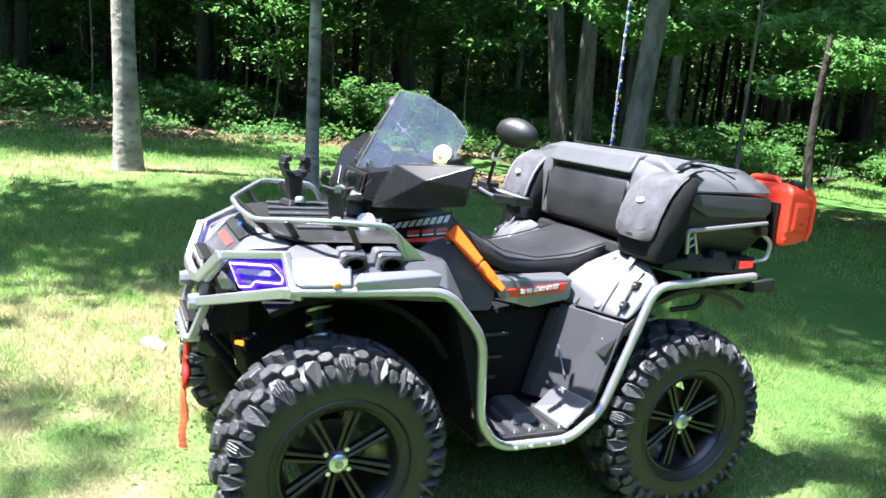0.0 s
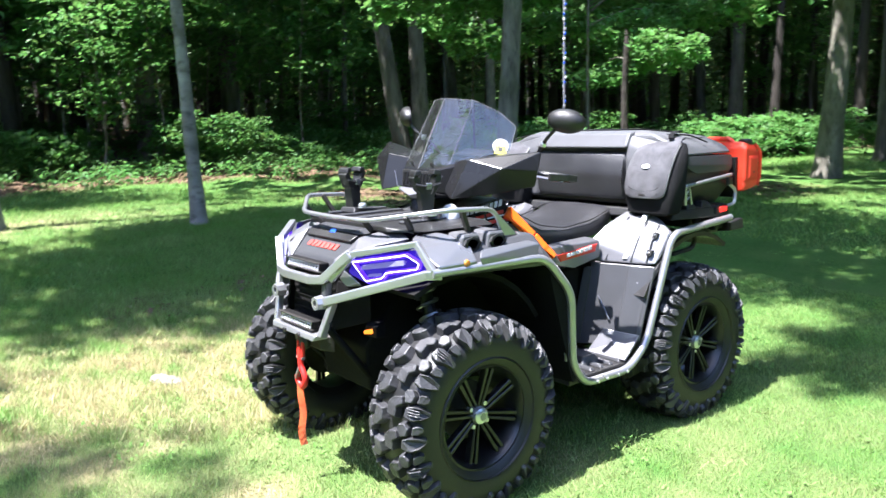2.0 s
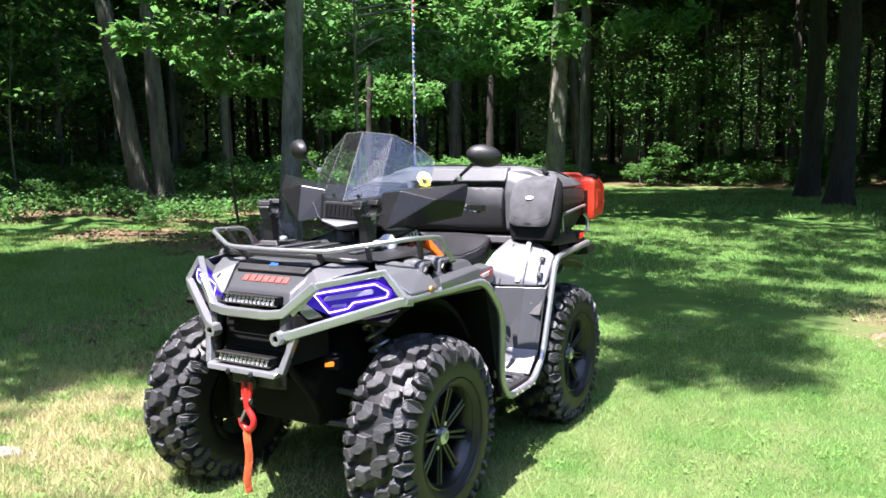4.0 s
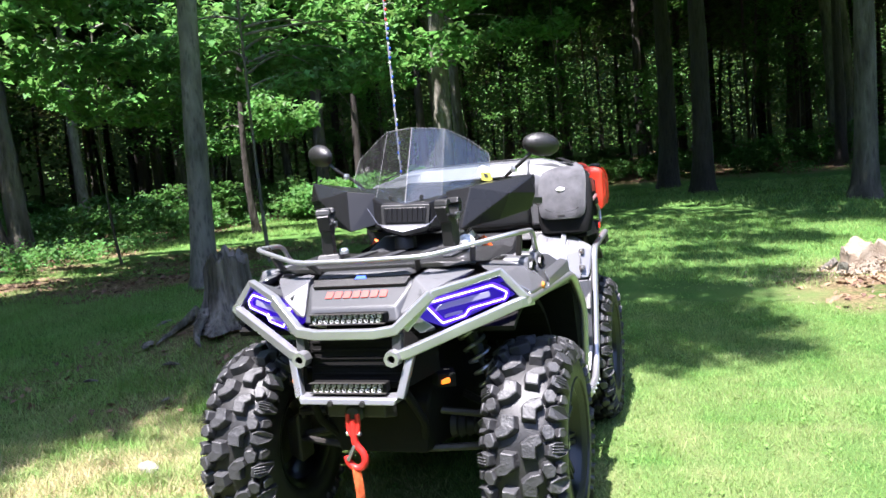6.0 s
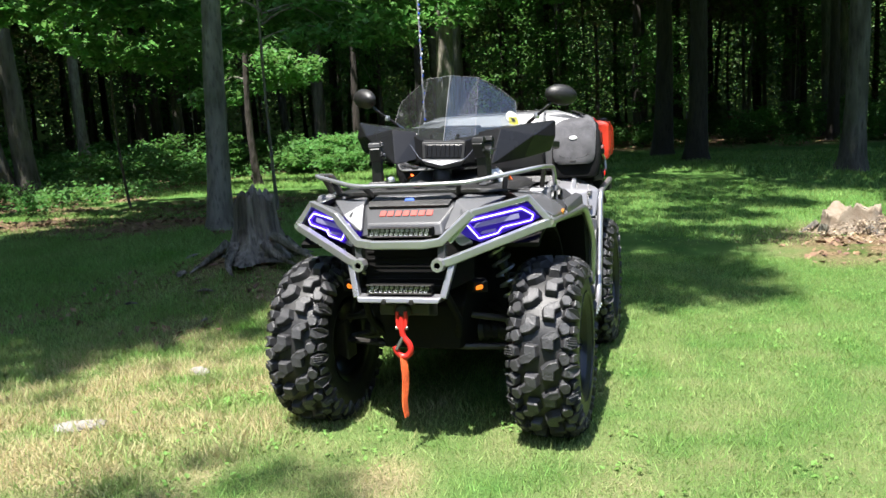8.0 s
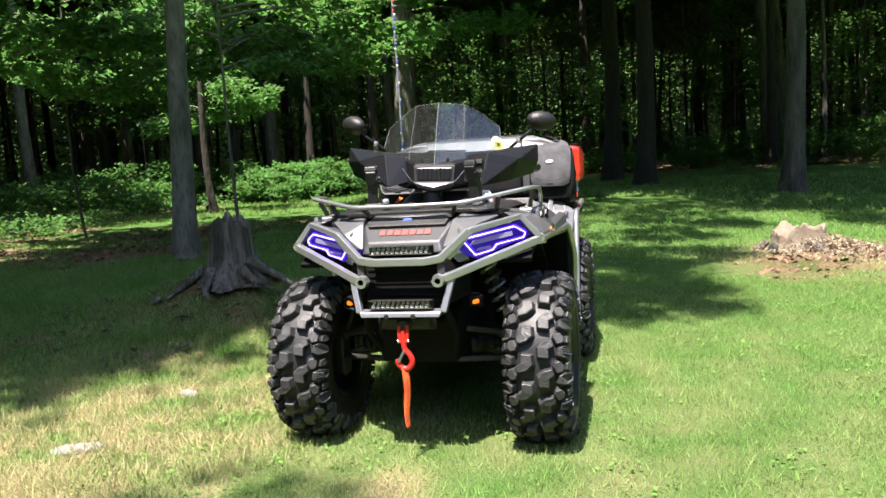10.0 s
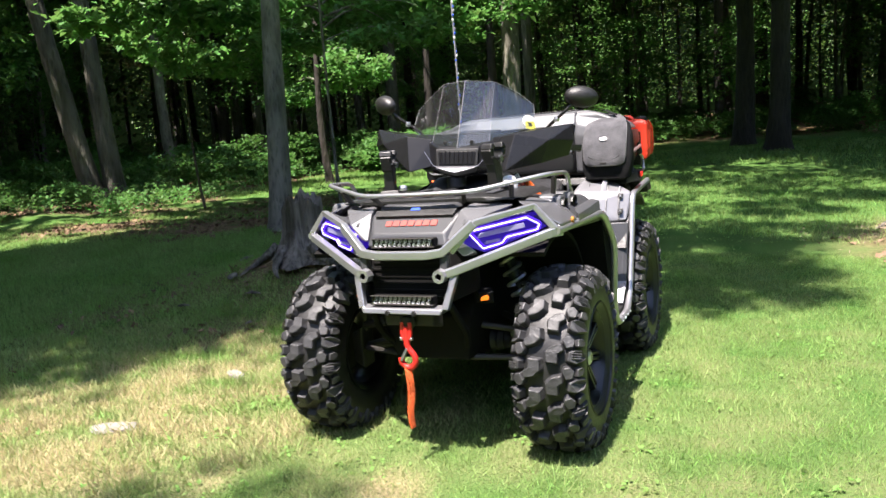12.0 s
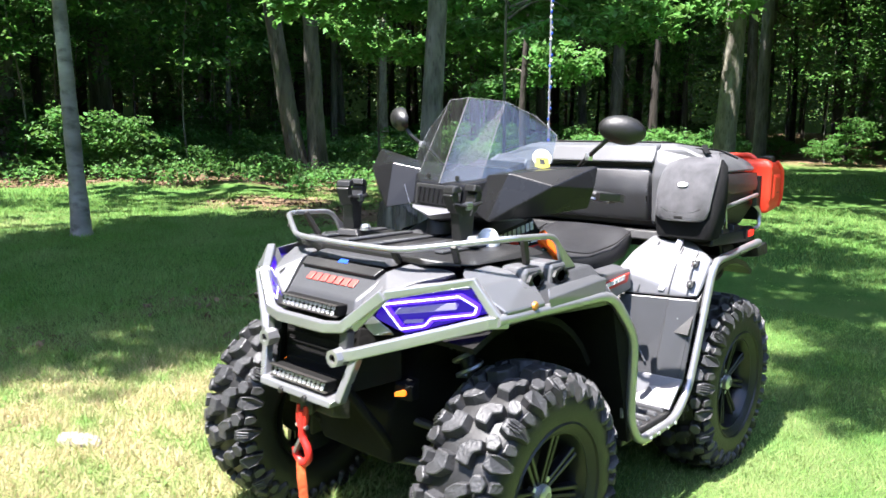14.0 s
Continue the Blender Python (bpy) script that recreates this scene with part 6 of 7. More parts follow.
        part("bolt_head", lathe([(0.0, 0.008), (0.005, 0.007), (0.006, 0.0)], 8, "X", (x + 0.006, y * s, z)), M_CHROME, bolt)
    part("rear_arch", loft([flip([(-0.675 + 0.42 * math.cos(a), 0.575, 0.40 + 0.44 * math.sin(a)), (-0.675 + 0.44 * math.cos(a), 0.575, 0.40 + 0.46 * math.sin(a)), (-0.675 + 0.44 * math.cos(a), 0.24, 0.40 + 0.46 * math.sin(a)), (-0.675 + 0.42 * math.cos(a), 0.24, 0.40 + 0.44 * math.sin(a))], s) for a in [radians(28 + 12 * k) for k in range(9)]]), M_BLACK, atv)
    lamp = part("tail_light", hull(flip([(-0.86, 0.575, 0.932), (-0.93, 0.57, 0.934), (-0.86, 0.575, 0.960), (-0.93, 0.57, 0.958), (-0.87, 0.54, 0.935), (-0.94, 0.54, 0.96)], s), 0.003), M_TAIL, atv, "red tail light")
    part("lamp_housing", hull(flip([(-0.84, 0.572, 0.925), (-0.945, 0.565, 0.925), (-0.84, 0.572, 0.966), (-0.945, 0.565, 0.966), (-0.84, 0.50, 0.925), (-0.95, 0.50, 0.966)], s), 0.004), M_BLACK, lamp)
rackr = part("rear_rack", hull([(-0.50, 0.56, 0.925), (-0.50, -0.56, 0.925), (-0.97, 0.565, 0.905), (-0.97, -0.565, 0.905), (-0.52, 0.55, 0.965), (-0.52, -0.55, 0.965), (-0.96, 0.555, 0.968), (-0.96, -0.555, 0.968)], 0.008), M_BLACK, atv, "black moulded rear rack")
for s in (1, -1):
    for x in (-0.66, -0.78):
        part("rack_cleat", hull(flip([(x + 0.04, 0.50, 0.965), (x - 0.04, 0.50, 0.965), (x + 0.04, 0.555, 0.965), (x - 0.04, 0.555, 0.965), (x + 0.025, 0.51, 0.992), (x - 0.025, 0.51, 0.992), (x + 0.025, 0.545, 0.990), (x - 0.025, 0.545, 0.990)], s), 0.004), M_BLACK, rackr)
    part("rear_bracket", tube(flip([(-0.72, 0.50, 0.905), (-0.78, 0.50, 0.80), (-0.75, 0.50, 0.765), (-0.66, 0.46, 0.745)], s), 0.011, 0.03, 8), M_STEEL, atv, smooth=True)
    part("rack_loop", tube(flip([(-0.93, 0.56, 0.955), (-1.00, 0.565, 0.965), (-1.015, 0.56, 1.03), (-0.975, 0.55, 1.06)], s), 0.008, 0.02, 8), M_TUBE, rackr, smooth=True)
part("exhaust", tube([(-0.78, 0.46, 0.86), (-1.0, 0.47, 0.862)], 0.045, 0, 16), M_STEEL, atv, "dark exhaust end", True)
part("rear_panel", hull([(-0.88, 0.54, 0.84), (-0.88, -0.54, 0.84), (-1.0, 0.56, 0.865), (-1.0, -0.56, 0.865), (-0.88, 0.56, 0.905), (-0.88, -0.56, 0.905), (-0.99, 0.55, 0.905), (-0.99, -0.55, 0.905)], 0.006), M_BLACK, atv)
for s in (1, -1):
    part("bumper_corner", hull(flip([(-0.93, 0.52, 0.83), (-1.03, 0.54, 0.835), (-0.93, 0.595, 0.84), (-1.035, 0.60, 0.845), (-0.93, 0.52, 0.885), (-1.03, 0.54, 0.89), (-0.93, 0.59, 0.88), (-1.035, 0.595, 0.895)], s), 0.005), M_BLACK, atv)
part("hitch", box((-1.05, -0.03, 0.38), (-0.83, 0.03, 0.44), 0.005), M_STEEL, atv)

# ---- handlebar, fairing, windshield, mirrors ----
part("steering_post", tube([(0.30, 0, 0.98), (0.17, 0, 1.14)], 0.03, 0, 12), M_BLACK, atv, smooth=True)
bars = part("handlebar", tube([(0.03, -0.40, 1.155), (0.10, -0.24, 1.175), (0.17, -0.08, 1.15), (0.17, 0.08, 1.15), (0.10, 0.24, 1.175), (0.03, 0.40, 1.155)], 0.012, 0.05, 10), M_BLACK, atv, "black handlebar", True)
for s in (1, -1):
    part("grip", tube(flip([(0.065, 0.30, 1.165), (0.02, 0.42, 1.152)], s), 0.018, 0, 12), M_RUBBER, bars, smooth=True)
    part("brake_lever", tube(flip([(0.12, 0.25, 1.17), (0.115, 0.30, 1.16), (0.075, 0.42, 1.145)], s), 0.007, 0.03, 8), M_MACHINED, bars, smooth=True)
    part("switch_box", hull(flip([(0.12, 0.22, 1.15), (0.07, 0.21, 1.15), (0.10, 0.28, 1.145), (0.05, 0.27, 1.145), (0.12, 0.22, 1.20), (0.07, 0.21, 1.20), (0.10, 0.28, 1.195), (0.05, 0.27, 1.195)], s), 0.006), M_BLACK, bars)
    part("hand_guard_arm", bar(flip([(0.17, 0.42, 1.17), (0.10, 0.46, 1.165), (0.03, 0.445, 1.155)], s), 0.022, 0.028), M_BLACK, bars)
fairing = part("fairing", hull([(0.490, 0.095, 1.195), (0.490, -0.095, 1.195), (0.505, 0.10, 1.10), (0.505, -0.10, 1.10), (0.51, 0.0, 1.062), (0.42, 0.19, 1.085), (0.42, -0.19, 1.085), (0.34, 0.25, 1.248), (0.34, -0.25, 1.248), (0.20, 0.19, 1.225), (0.20, -0.19, 1.225), (0.24, 0.16, 1.11), (0.24, -0.16, 1.11), (0.40, 0.17, 1.215), (0.40, -0.17, 1.215)], 0.008), M_GLOSS, atv, "faceted black handlebar fairing")
part("lamp_recess", hull([(0.500, 0.098, 1.186), (0.500, -0.098, 1.186), (0.514, 0.092, 1.108), (0.514, -0.092, 1.108), (0.47, 0.07, 1.18), (0.47, -0.07, 1.18), (0.47, 0.07, 1.11), (0.47, -0.07, 1.11)], 0.003), M_BLACK, fairing)
pod = part("pod_headlight", hull([(0.506, 0.086, 1.176), (0.506, -0.086, 1.176), (0.517, 0.080, 1.118), (0.517, -0.080, 1.118), (0.49, 0.06, 1.17), (0.49, -0.06, 1.17), (0.49, 0.06, 1.12), (0.49, -0.06, 1.12)], 0.003), M_GLOSS, fairing, "dark headlight pod with a ribbed reflector")
for i in range(8):
    y = -0.07 + i * 0.02
    part("reflector_rib", hull([(0.514, y - 0.002, 1.128), (0.514, y + 0.002, 1.128), (0.505, y - 0.002, 1.174), (0.505, y + 0.002, 1.174), (0.521, y, 1.127), (0.512, y, 1.175)], 0), M_STEEL, pod)
part("pod_lip", hull([(0.534, 0.088, 1.106), (0.534, -0.088, 1.106), (0.552, 0.0, 1.086), (0.505, 0.098, 1.114), (0.505, -0.098, 1.114), (0.495, 0.08, 1.085), (0.495, -0.08, 1.085), (0.53, 0, 1.070)], 0.003), M_FENDER, fairing, "grey chin lip")
for s in (1, -1):
    wing = part("fairing_wing", hull(flip([(0.425, 0.14, 1.228), (0.475, 0.13, 1.11), (0.455, 0.245, 1.242), (0.275, 0.465, 1.278), (0.412, 0.385, 1.212), (0.300, 0.468, 1.205), (0.285, 0.445, 1.140), (0.41, 0.345, 1.112), (0.520, 0.215, 1.088), (0.235, 0.28, 1.235), (0.26, 0.26, 1.13), (0.34, 0.20, 1.245)], s), 0.003), M_GLOSS, fairing, "faceted black hand-guard wing")
    # Thin pale tube painting the edge highlight of the chin.
    part("trim_line", tube(flip([(0.500, 0.150, 1.175), (0.525, 0.104, 1.118), (0.528, 0.080, 1.108)], s), 0.0011, 0.004, 6), M_MACHINED, fairing, smooth=True)
    mir = part("mirror", lathe([(0.0, -0.038), (0.04, -0.035), (0.070, -0.018), (0.080, 0.004), (0.078, 0.016), (0.0, 0.016)], 24, "X"), M_BLACK, atv, "black round-backed mirror", True)
    mir.matrix_basis = pose(0.150, 0.480 * s, 1.392, 8, -180 + 4, 24 if s > 0 else -36) @ Matrix.Diagonal((0.92, 0.98, 0.60, 1))
    part("mirror_glass", lathe([(0.0, 0.0175), (0.072, 0.0172)], 24, "X"), M_MIRROR, mir)
    arm = part("mirror_stem", tube(flip([(0.165, 0.452, 1.372), (0.165, 0.40, 1.325), (0.12, 0.32, 1.265), (0.10, 0.27, 1.195)], s), 0.0075, 0.02, 8), M_BLACK, atv, smooth=True)
    part("stem_collar", lathe([(0.012, -0.012), (0.014, 0.0), (0.012, 0.012)], 12, "Z", (0.145, 0.365 * s, 1.298)), M_CHROME, arm)
part("dash", hull([(0.22, 0.09, 1.24), (0.22, -0.09, 1.24), (0.12, 0.10, 1.26), (0.12, -0.10, 1.26), (0.08, 0.09, 1.21), (0.08, -0.09, 1.21), (0.20, 0.1, 1.18), (0.20, -0.1, 1.18)], 0.008), M_BLACK, fairing, "black instrument pod")

# three creases: one down the middle, one down each side
outline = [(0.497, 0.0, 1.190), (0.446, 0.130, 1.215), (0.345, 0.235, 1.245), (0.262, 0.290, 1.275), (0.212, 0.275, 1.365), (0.235, 0.20, 1.425), (0.300, 0.118, 1.470), (0.352, 0.0, 1.478)]
bm = bmesh.new()
foot, head = bm.verts.new(outline[0]), bm.verts.new(outline[-1])
for s in (1, -1):
    rim = [bm.verts.new((x, y * s, z)) for x, y, z in outline[1:-1]]
    bm.faces.new((foot, rim[0], rim[5], head))
    for a, b in ((1, 2), (2, 3)):
        bm.faces.new((rim[0], rim[a], rim[b]))
    bm.faces.new((rim[0], rim[3], rim[5]))
    bm.faces.new((rim[3], rim[4], rim[5]))
bmesh.ops.recalc_face_normals(bm, faces=bm.faces)
bmesh.ops.solidify(bm, geom=bm.faces[:], thickness=0.003)
shield = part("windshield", bm, M_SHIELD, fairing, "tinted transparent windshield")
shield.visible_shadow = False
# Pale tubes paint the light caught along the shield's creases and edges.
part("shield_crease", tube([(0.499, 0.0, 1.192), (0.439, 0.0, 1.315), (0.354, 0.0, 1.476)], 0.0016, 0, 6), M_PIPING, shield, "pale line drawn for the light on the shield's crease")
for s in (1, -1):
    part("shield_edge", tube(flip([q for q in outline[3:]], s), 0.0010, 0.01, 5), M_PIPING, shield)
    part("shield_crease", tube(flip([outline[1], outline[6]], s), 0.0007, 0, 5), M_PIPING, shield)
    part("shield_screw", lathe([(0.0, 0.006), (0.008, 0.005), (0.009, 0.0)], 10, "X", (0.478, 0.06 * s, 1.212)), M_BLACK, shield)
stk = part("shield_sticker", lathe([(0.0, 0.0), (0.028, 0.0), (0.028, 0.0012), (0.0, 0.0012)], 20, "Z"), M_STICKER, shield, "white and yellow round sticker")
stk.matrix_basis = pose(0.300, 0.272, 1.290, 0, 62, 42) @ Matrix.Diagonal((1.15, 1.15, 1, 1))
yel = part("sticker_lower", hull([(0.0, -0.018, 0.0014), (0.028, -0.022, 0.0014), (0.034, 0.0, 0.0014), (0.028, 0.022, 0.0014), (0.0, 0.018, 0.0014), (0.0, -0.018, 0.003), (0.034, 0.0, 0.003), (0.0, 0.018, 0.003)], 0), material("yellow_decal", (0.5, 0.47, 0.04), 0.5, second=(0.12, 0.12, 0.03), scale=70), stk)
part("sticker_mark", hull([(0.004, -0.008, 0.003), (0.02, -0.006, 0.003), (0.02, 0.008, 0.003), (0.006, 0.006, 0.003), (0.004, -0.008, 0.004), (0.02, 0.008, 0.004)], 0), M_BLACK, stk)

# the bars stand turned a little to the left
TURNED = Matrix.Translation((0.22, 0, 1.15)) @ Matrix.Rotation(radians(4.5), 4, "Z") @ Matrix.Rotation(radians(-2.6), 4, "X") @ Matrix.Translation((-0.22, 0, -1.15))
for ob in atv.children:
    if ob.name.split(".")[0] in ("handlebar", "fairing", "mirror", "mirror_stem"):
        ob.matrix_basis = TURNED @ ob.matrix_basis

# ---- rack clamps ----
def rack_clamp(x, y, turn, label):
    """An upright rubber-jawed tool holder on the rack."""
    ob = thing("rack_clamp", label, "tool holder", (x, y, 1.012), "tool holders on the front rack", turn)
    part("foot_plate", hull([(0.045, 0.04, 0), (0.045, -0.04, 0), (-0.045, 0.04, 0), (-0.045, -0.04, 0), (0.035, 0.03, 0.022), (0.035, -0.03, 0.022), (-0.035, 0.03, 0.022), (-0.035, -0.03, 0.022)], 0.004), M_BLACK, ob)
    part("knob", lathe([(0.0, 0.04), (0.014, 0.038), (0.018, 0.03), (0.018, 0.018)], 12, "Z", (0.05, 0.0, 0)), M_CHROME, ob)
    part("post", hull([(0.022, 0.022, 0.015), (0.022, -0.022, 0.015), (-0.022, 0.022, 0.015), (-0.022, -0.022, 0.015), (0.018, 0.034, 0.13), (0.018, -0.034, 0.13), (-0.018, 0.034, 0.13), (-0.018, -0.034, 0.13)], 0.004), M_BLACK, ob)
    for s in (1, -1):
        jaw = part("jaw", hull([(0.022, 0.012 * s, 0.09), (-0.022, 0.012 * s, 0.09), (0.022, 0.04 * s, 0.11), (-0.022, 0.04 * s, 0.11), (0.022, 0.040 * s, 0.175), (-0.022, 0.040 * s, 0.175), (0.022, 0.062 * s, 0.16), (-0.022, 0.062 * s, 0.16)], 0.004), M_RUBBER, ob)
        for k in range(3):
            part("jaw_rib", box(*[tuple(q) for q in zip(*[sorted(c) for c in zip((-0.02, 0.030 * s, 0.11 + k * 0.02), (0.02, 0.036 * s, 0.12 + k * 0.02))])], 0.001, 1), M_BLACK, jaw)
        part("jaw_pad", hull([(0.026, 0.022 * s, 0.170), (-0.026, 0.022 * s, 0.170), (0.026, 0.058 * s, 0.165), (-0.026, 0.058 * s, 0.165), (0.024, 0.030 * s, 0.190), (-0.024, 0.030 * s, 0.190), (0.024, 0.052 * s, 0.186), (-0.024, 0.052 * s, 0.186)], 0.004), M_RUBBER, jaw)
    part("strap", tube([(0.024, 0.052, 0.135), (0.032, 0.0, 0.125), (0.024, -0.052, 0.135)], 0.006, 0.02, 6), M_RUBBER, ob, smooth=True)
    part("buckle", box((0.026, -0.012, 0.115), (0.036, 0.012, 0.14), 0.003), M_MACHINED, ob)
    ob.scale = (1.05, 1.0, 1.0)
    return ob


rack_clamp(0.625, 0.235, 78, "black rubber-jawed tool holder, clamped upright on the front rack")
rack_clamp(0.665, -0.225, 105, "black rubber-jawed tool holder, clamped upright on the front rack")

# ---- cargo box ----
cargo = thing("cargo_box", "black moulded cargo box with padded backrest on the rear rack", "cargo box", (-0.70, 0, 0.968))
def C(pts):
    return [(x + 0.70, y, z - 0.968) for x, y, z in pts]


body = part("box_body", hull(C([(-0.56, 0.48, 0.972), (-0.56, -0.48, 0.972), (-0.95, 0.50, 0.972), (-0.95, -0.50, 0.972), (-0.56, 0.53, 1.06), (-0.56, -0.53, 1.06), (-1.00, 0.535, 1.06), (-1.00, -0.535, 1.06), (-0.56, 0.525, 1.195), (-0.56, -0.525, 1.195), (-1.01, 0.53, 1.200), (-1.01, -0.53, 1.200)]), 0.012), M_BLACK, cargo, "black lower box body")
lid = part("lid", hull(C([(-0.56, 0.53, 1.204), (-0.56, -0.53, 1.204), (-1.015, 0.535, 1.208), (-1.015, -0.535, 1.208), (-0.57, 0.42, 1.300), (-0.57, -0.42, 1.300), (-0.60, 0.34, 1.325), (-0.60, -0.34, 1.325), (-0.95, 0.42, 1.292), (-0.95, -0.42, 1.292), (-1.01, 0.50, 1.245), (-1.01, -0.50, 1.245), (-0.57, 0.50, 1.264), (-0.57, -0.50, 1.264)]), 0.010), M_LID, cargo, "dark grey faceted lid")
part("lid_recess", slab(C([(-0.64, -0.28, 1.3265), (-0.64, 0.28, 1.3265), (-0.90, 0.32, 1.3055), (-0.90, -0.32, 1.3055)])[::-1], 0.006, 0.002), M_BLACK, lid)
for s in (1, -1):
    part("lid_panel", hull(C(flip([(-0.58, 0.36, 1.314), (-0.60, 0.46, 1.285), (-0.90, 0.45, 1.284), (-0.88, 0.36, 1.304), (-0.60, 0.36, 1.300), (-0.90, 0.44, 1.275)], s)), 0.003), M_LID, lid)
    part("front_arm", hull(C(flip([(-0.525, 0.29, 0.995), (-0.525, 0.52, 0.995), (-0.515, 0.29, 1.19), (-0.515, 0.525, 1.18), (-0.56, 0.28, 1.305), (-0.57, 0.50, 1.262), (-0.53, 0.29, 1.255), (-0.545, 0.505, 1.225), (-0.60, 0.26, 0.98), (-0.60, 0.53, 0.98), (-0.60, 0.535, 1.18), (-0.58, 0.25, 1.30)], s)), 0.010), M_LID, cargo, "grey forward arm of the box")
    rail = part("side_rail", tube(C(flip([(-0.615, 0.548, 0.985), (-0.598, 0.556, 1.070), (-0.68, 0.557, 1.078), (-0.985, 0.552, 1.104)], s)), 0.0085, 0.02, 8), M_TUBE, cargo, "silver side rail with a small truss", True)
    part("truss", tube(C(flip([(-0.66, 0.552, 0.985), (-0.632, 0.556, 1.062)], s)), 0.005, 0, 6), M_TUBE, rail)
    for q in (0.25, 0.6):
        part("truss", tube(C(flip([(-0.612 + 0.012 * q, 0.552, 0.985 + 0.075 * q), (-0.655 + 0.026 * q, 0.552, 1.005 + 0.075 * q)], s)), 0.004, 0, 6), M_TUBE, rail)
    part("lid_facet", hull(C(flip([(-0.60, 0.538, 1.205), (-1.0, 0.54, 1.20), (-0.60, 0.546, 1.165), (-1.0, 0.548, 1.15), (-0.70, 0.548, 1.12), (-0.98, 0.548, 1.125), (-0.60, 0.52, 1.16), (-1.0, 0.52, 1.15)], s)), 0.003), M_GREY, cargo)
    part("box_latch", hull(C(flip([(-0.95, 0.545, 1.05), (-0.99, 0.545, 1.05), (-0.95, 0.545, 1.10), (-0.99, 0.545, 1.10), (-0.955, 0.565, 1.06), (-0.985, 0.565, 1.06), (-0.955, 0.562, 1.09), (-0.985, 0.562, 1.09)], s)), 0.003), M_BLACK, cargo)
    part("side_crease", hull(C(flip([(-0.62, 0.53, 1.155), (-0.98, 0.535, 1.165), (-0.62, 0.54, 1.16), (-0.98, 0.543, 1.17), (-0.62, 0.53, 1.17), (-0.98, 0.535, 1.18)], s)), 0.002), M_BLACK, cargo)
part("backrest", hull(C([(-0.515, 0.285, 1.00), (-0.515, -0.285, 1.00), (-0.50, 0.28, 1.12), (-0.50, -0.28, 1.12), (-0.53, 0.285, 1.225), (-0.53, -0.285, 1.225), (-0.59, 0.29, 1.00), (-0.59, -0.29, 1.00), (-0.59, 0.29, 1.225), (-0.59, -0.29, 1.225)]), 0.02, 3), M_SEAT, cargo, "black padded backrest", True)
part("backrest_cap", hull(C([(-0.512, 0.29, 1.245), (-0.512, -0.29, 1.245), (-0.55, 0.285, 1.312), (-0.55, -0.285, 1.312), (-0.60, 0.29, 1.322), (-0.60, -0.29, 1.322), (-0.60, 0.29, 1.235), (-0.60, -0.29, 1.235)]), 0.008), M_LID, cargo)
